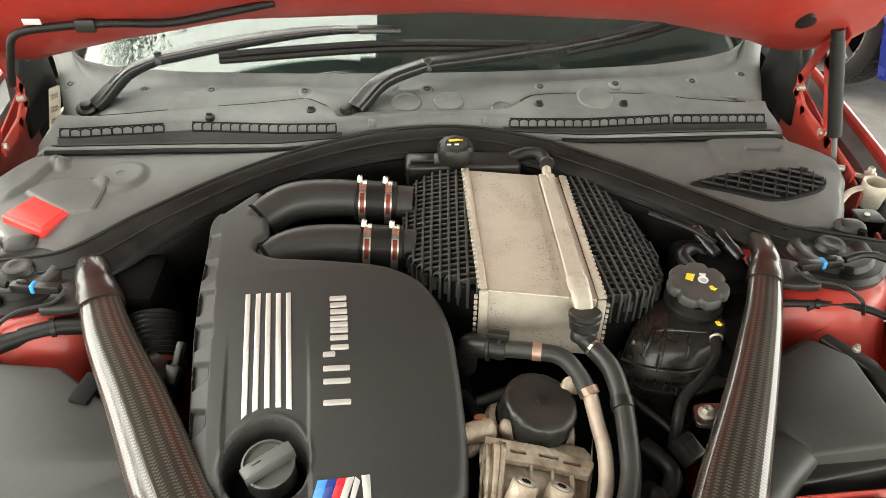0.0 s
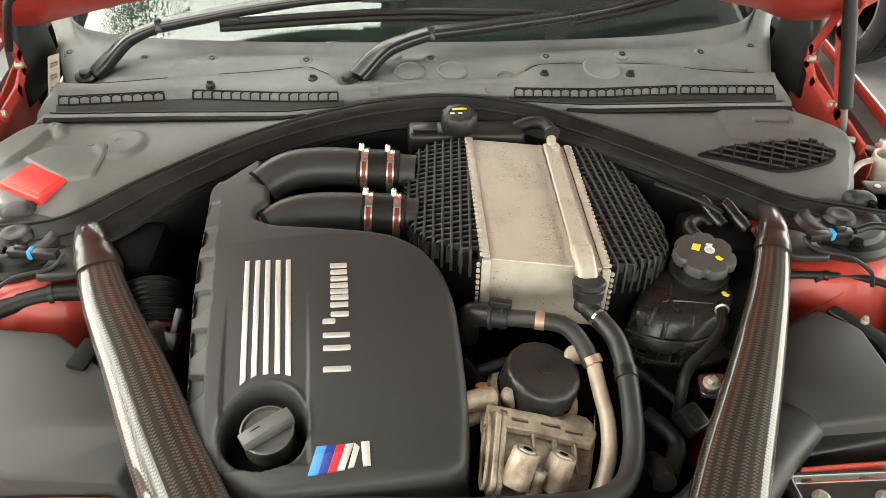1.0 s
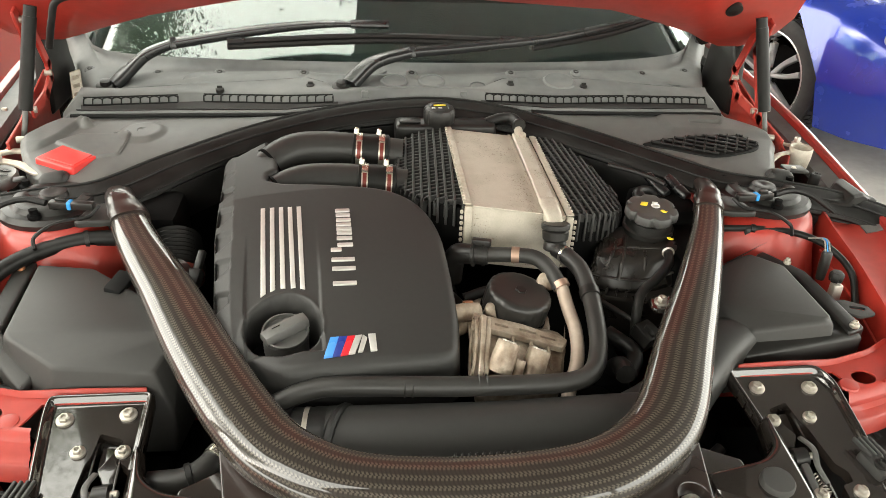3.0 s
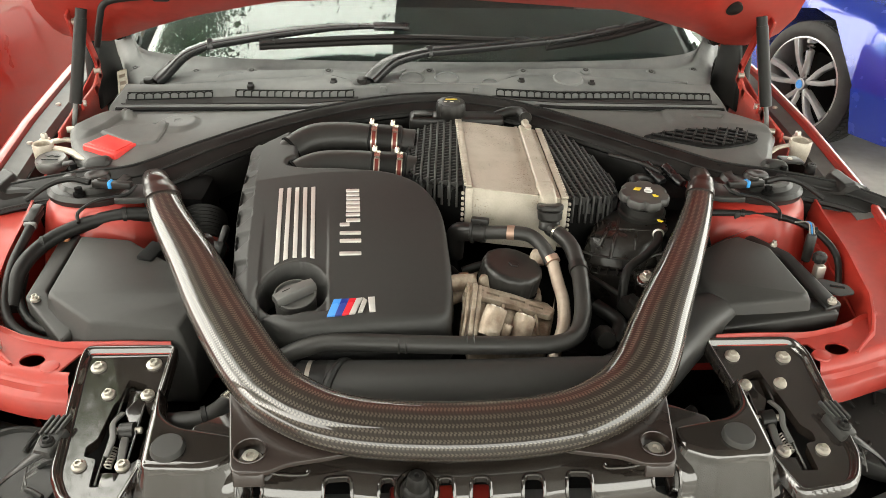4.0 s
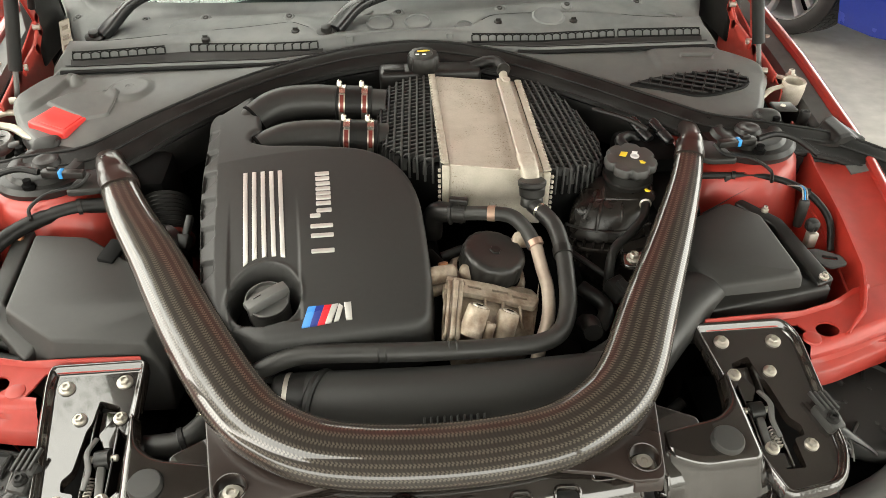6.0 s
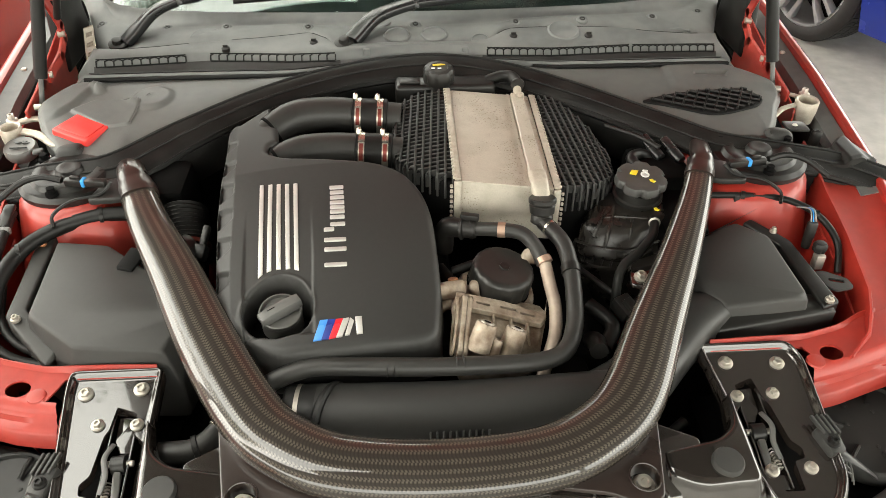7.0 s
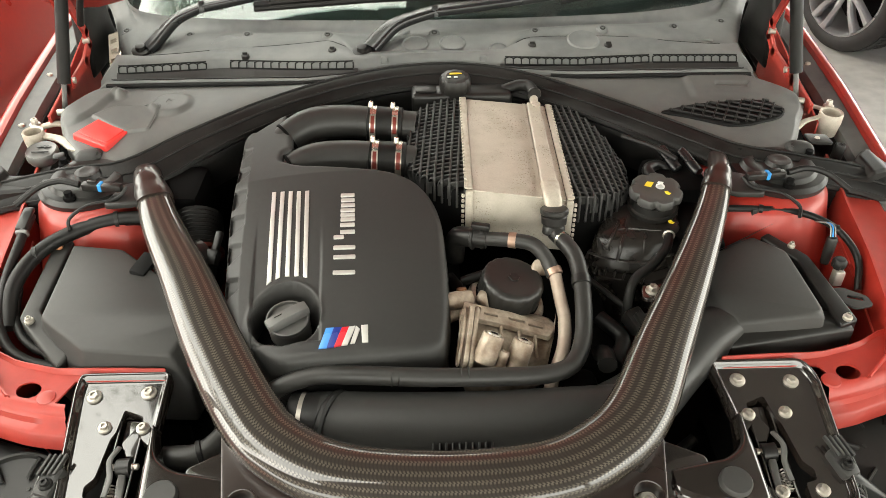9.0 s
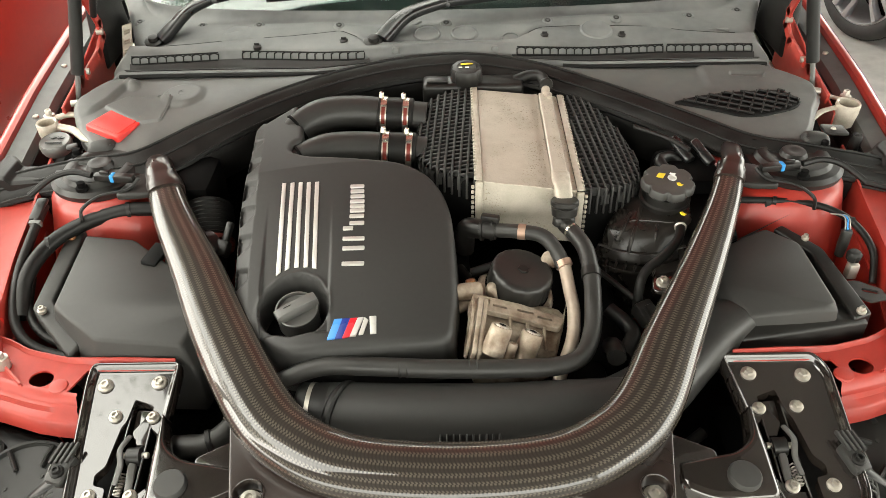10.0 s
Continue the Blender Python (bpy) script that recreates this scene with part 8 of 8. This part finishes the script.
def engine_dark():
    """The engine as plain masses, near-black to stand for deep shade below the cover, and loose cables in the gaps."""
    g = thing("engine_block", (-0.1, 0.8, 0.55), "plain engine block under the cover, near-black for deep shade", "engine")
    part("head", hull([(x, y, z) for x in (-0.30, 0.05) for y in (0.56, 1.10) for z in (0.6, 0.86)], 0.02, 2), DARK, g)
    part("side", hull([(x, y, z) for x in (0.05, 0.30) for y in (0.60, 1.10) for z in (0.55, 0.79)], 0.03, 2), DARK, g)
    # black fillers added for the shade beside the brace ends; no such part
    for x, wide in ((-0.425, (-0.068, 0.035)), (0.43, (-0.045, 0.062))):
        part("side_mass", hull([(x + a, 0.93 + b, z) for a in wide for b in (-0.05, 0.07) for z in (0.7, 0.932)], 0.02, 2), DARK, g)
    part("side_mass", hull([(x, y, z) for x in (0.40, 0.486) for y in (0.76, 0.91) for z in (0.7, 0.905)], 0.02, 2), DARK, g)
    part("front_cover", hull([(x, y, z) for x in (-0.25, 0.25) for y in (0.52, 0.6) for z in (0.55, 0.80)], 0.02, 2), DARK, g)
    for pts, r in (([(0.05, 0.71, 0.875), (0.09, 0.715, 0.885), (0.14, 0.72, 0.88)], 0.008), ([(0.03, 0.74, 0.86), (0.06, 0.69, 0.85), (0.045, 0.655, 0.87)], 0.011),
                   ([(0.245, 0.735, 0.865), (0.265, 0.713, 0.86), (0.288, 0.679, 0.858), (0.306, 0.655, 0.855)], 0.0045), ([(0.26, 0.66, 0.84), (0.29, 0.62, 0.83), (0.27, 0.58, 0.82)], 0.012),
                   ([(0.255, 0.60, 0.82), (0.252, 0.57, 0.845), (0.25, 0.545, 0.85)], 0.014)):
        part("cable", tube(pts, r, 10), RUBBER, g)
    c = thing("cable_connector", (0.345, 0.60, 0.84), "black cable connector beside the brace", "connector")
    part("plug", box((0.03, 0.035, 0.024), pose(0.312, 0.640, 0.848, 20, 0, 30), 0.004), PLASTIC, c)
    part("plug_tab", box((0.014, 0.02, 0.012), pose(0.316, 0.632, 0.860, 20, 0, 30), 0.002), PLASTIC, c)
    k = thing("sensor_plug", (-0.345, 0.80, 0.88), "glossy black sensor plug by the cover", "connector")
    part("plug", box((0.011, 0.045, 0.012), pose(-0.345, 0.792, 0.897, 35, 0, -15), 0.003), PLASTIC, k)
    part("plug_foot", box((0.026, 0.026, 0.02), pose(-0.352, 0.772, 0.885, 35, 0, -15), 0.004), PLASTIC, k)
    t = thing("relay_pair", (0.45, 0.92, 0.92), "two small black relays with a thin hose", "relay")
    for x, y in ((0.432, 0.966), (0.466, 0.955)):
        part("relay", tube([(x - 0.010, y + 0.026, 0.950, 0.009), (x - 0.008, y + 0.022, 0.949, 0.0105), (x, y, 0.942, 0.0105), (x + 0.009, y - 0.022, 0.935, 0.0105), (x + 0.011, y - 0.026, 0.934, 0.009)], 0.0105, 14, 0.8, 2), WIPER, t)
    part("hose", tube([(0.44, 0.95, 0.95), (0.41, 0.985, 0.955), (0.36, 1.03, 0.955)], 0.0045, 8), RUBBER, t)
    part("hose", tube([(0.40, 0.90, 0.93), (0.385, 0.93, 0.94), (0.41, 0.955, 0.935), (0.44, 0.95, 0.92)], 0.010, 10), RUBBER, t)
    lo = thing("lower_hose", (-0.28, 0.43, 0.76), "black hose elbow with a steel collar below the brace", "hose")
    part("tube", tube([(-0.375, 0.448, 0.790), (-0.345, 0.444, 0.795), (-0.318, 0.445, 0.797), (-0.300, 0.455, 0.800), (-0.283, 0.475, 0.803), (-0.262, 0.505, 0.808)], 0.0165, 18), HOSE, lo)
    part("elbow_flange", lathe([(0.0165, -0.004), (0.0195, -0.003), (0.0195, 0.003), (0.0165, 0.004)], (-0.312, 0.447, 0.798), (0.9, 0.3, 0.1), 22), RUBBER, lo)
    part("collar", lathe([(0.0168, -0.006), (0.0187, -0.005), (0.0187, 0.005), (0.0168, 0.006)], (-0.283, 0.475, 0.803), (0.55, 0.8, 0.12), 22), CLAMP, lo)
    part("thin_pipe", tube([(-0.375, 0.428, 0.785), (-0.345, 0.415, 0.785), (-0.30, 0.405, 0.785), (-0.23, 0.400, 0.785)], 0.0075, 10), HOSE, lo)
    part("tray", box((0.10, 0.030, 0.012), pose(-0.285, 0.385, 0.770), 0.003), RUBBER, lo)
    part("thin_pipe", tube([(0.26, 0.41, 0.765), (0.31, 0.43, 0.775), (0.36, 0.46, 0.79)], 0.008, 10), RUBBER, lo)


# ---- neighbours ----
def blue_car():
    g = thing("blue_car", (3.2, 4.6, 0), "glossy blue car parked in the bay alongside", "car")
    rows = []
    for y, top, x0 in ((2.85, 0.55, 2.75), (2.95, 0.68, 2.48), (3.15, 0.76, 2.30), (3.34, 0.82, 2.23), (3.36, 0.825, 2.23), (3.6, 0.85, 2.21), (3.8, 0.875, 2.20), (4.0, 0.895, 2.19), (4.22, 0.92, 2.17), (4.24, 0.923, 2.17), (5.0, 0.98, 2.14), (6.8, 1.0, 2.14)):
        w = 4.16
        arch = 0.45 if 3.35 < y < 4.23 else 0.0          # wheel arch let into the wing
        peak = max(0.47, 0.335 + math.sqrt(max(0.0, 0.43 ** 2 - (y - 3.79) ** 2))) if arch else 0.45
        peak = min(peak, top - 0.13)
        rows.append([(x0 + 0.05 + arch, y, 0.2), (x0 + arch, y, peak - 0.02), (x0 + 0.003, y, peak), (x0 + 0.02, y, top - 0.11), (x0 + 0.08, y, top - 0.03), (x0 + 0.25, y, top), (3.1, y, top + 0.05), (w - 0.2, y, top), (w, y, 0.45), (w, y, 0.2)])
    part("body", thicken(loft(rows), 0.01), BLUE, g, smooth=60)
    part("nose", loft([[(q[0], q[1] - 0.02, q[2]) for q in rows[0]], [(0.6 * q[0] + 0.4 * 3.1, q[1] - 0.10, q[2]) for q in rows[0]]]), BLUE, g)
    part("headlamp", hull([(2.34, 3.02, 0.66), (2.60, 2.90, 0.62), (2.62, 2.92, 0.70), (2.38, 3.08, 0.76), (2.4, 3.2, 0.7)], 0.015, 3), ALLOY, g, "clear headlamp")
    part("air_inlet", box((0.34, 0.10, 0.16), pose(2.62, 2.88, 0.36, 0, 0, -28), 0.03), DARK, g)
    cab = loft([[(2.35, y, 0.95), (2.52, y + (0.25 if y < 5 else -0.2), 1.42), (3.8, y + (0.25 if y < 5 else -0.2), 1.42), (4.0, y, 0.95)] for y in (4.5, 6.4)])
    part("cabin", cab, GLOSS, g)
    at, ax = Vector((2.295, 3.80, 0.335)), Vector((-0.95, -0.31, 0.03)).normalized()
    w = part("wheel", lathe([(0.25, -0.12), (0.31, -0.12), (0.335, -0.09), (0.335, 0.09), (0.31, 0.115), (0.285, 0.12), (0.262, 0.112), (0.25, 0.10)], at, ax, 64, hollow=True), TYRE, g)
    part("rim", lathe([(0.258, 0.06), (0.262, 0.108), (0.252, 0.112), (0.243, 0.10), (0.238, 0.02), (0.235, -0.08)], at, ax, 56, hollow=True), ALLOY, w)
    # near-black discs behind the spokes put the wheel's shade into colour
    part("inner_barrel", lathe([(0.237, -0.075), (0.12, -0.07), (0, -0.07)], at, ax, 40), DARK, w)
    part("brake_disc", lathe([(0.17, -0.02), (0.17, 0.0), (0.0, 0.0)], at, ax, 36), DARK, w)
    m4 = Matrix.Translation(at) @ ax.to_track_quat("Z", "Y").to_matrix().to_4x4()
    for k in range(5):
        w0 = 2 * math.pi * k / 5 + 0.5
        for d in (-1, 1):                                  # each spoke splits into two bevelled blades
            p0, p1 = Vector((0.04 * math.cos(w0), 0.04 * math.sin(w0), 0.080)), Vector((0.25 * math.cos(w0 + 0.19 * d), 0.25 * math.sin(w0 + 0.19 * d), 0.098))
            pm = 0.5 * (p0 + p1) + Vector((0.010 * d * -math.sin(w0), 0.010 * d * math.cos(w0), 0.006))
            part("spoke", tube([(m4 @ p)[:] + (r,) for p, r in ((p0, 0.022), (pm, 0.020), (p1, 0.026))], 0.02, 12, 0.7, 5, square=0.5), ALLOY, w)
    tread = bmesh.new()
    for k in range(72):
        w0 = 2 * math.pi * k / 72
        for z in (-0.055, 0.0, 0.055):
            box((0.008, 0.022, 0.045), m4 @ Matrix.Rotation(w0 + 0.02 * (z > 0), 4, "Z") @ Matrix.Translation((0.336, 0, z)), 0, tread)
    part("tread_blocks", tread, TYRE, w)
    part("hub_cap", lathe([(0.035, 0.08), (0.034, 0.108), (0.03, 0.112), (0, 0.113)], at, ax, 28), ALLOY, w)
    part("hub_badge", lathe([(0.024, 0.112), (0.022, 0.1145), (0, 0.1145)], at, ax, 24), BADGE_BLUE, w)
    for k in range(5):
        w0 = 2 * math.pi * k / 5 + 1.1
        part("wheel_bolt", lathe([(0.009, 0.07), (0.009, 0.09), (0, 0.09)], (m4 @ Vector((0.056 * math.cos(w0), 0.056 * math.sin(w0), 0)))[:], ax, 6), DARK, w)


def neighbour_car():
    g = thing("red_neighbour_car", (-2.2, 2.4, 0), "glossy red car parked close alongside", "car")
    rows = []
    for y, top in ((-0.4, 0.72), (0.1, 0.84), (1.0, 1.00), (1.8, 1.06), (2.4, 1.08), (4.0, 1.08)):
        rows.append([(-1.40, y, 0.25), (-1.33, y, 0.5), (-1.345, y, 0.72), (-1.36, y, top - 0.16), (-1.385, y, top - 0.05), (-1.43, y, top - 0.005), (-1.62, y, top + 0.02), (-2.2, y, top + 0.06), (-2.9, y, top), (-3.1, y, 0.5), (-3.1, y, 0.25)])
    part("body", thicken(loft(rows), 0.01), RED, g, smooth=60)
    part("nose", thicken(loft([[(q[0], q[1], q[2]) for q in rows[0]], [(0.75 * q[0] - 0.25 * 2.26, q[1] - 0.22, 0.2 + 0.85 * (q[2] - 0.2)) for q in rows[0]], [(-2.26, q[1] - 0.24, 0.2 + 0.3 * (q[2] - 0.2)) for q in rows[0]]]), 0.01), RED, g)
    part("cabin", loft([[(-1.50, y, 1.06), (-1.72, y + d, 1.46), (-2.7, y + d, 1.46), (-2.9, y, 1.06)] for y, d in ((1.9, 0.7), (4.2, -0.3))]), GLOSS, g)
    for y in (0.6, 3.4):
        part("wheel", tyre((-1.54, y, 0.33), (1, 0, 0)), TYRE, g)


brace()
engine_cover()
charge_pipes()
intercooler()
coolant_tank()
rear_tank()
oil_filter()
hoses()
air_boxes()
support_panel()
for side in (-1, 1):
    latch_plate(side)
    tower_details(side)
engine_dark()
blue_car()
neighbour_car()
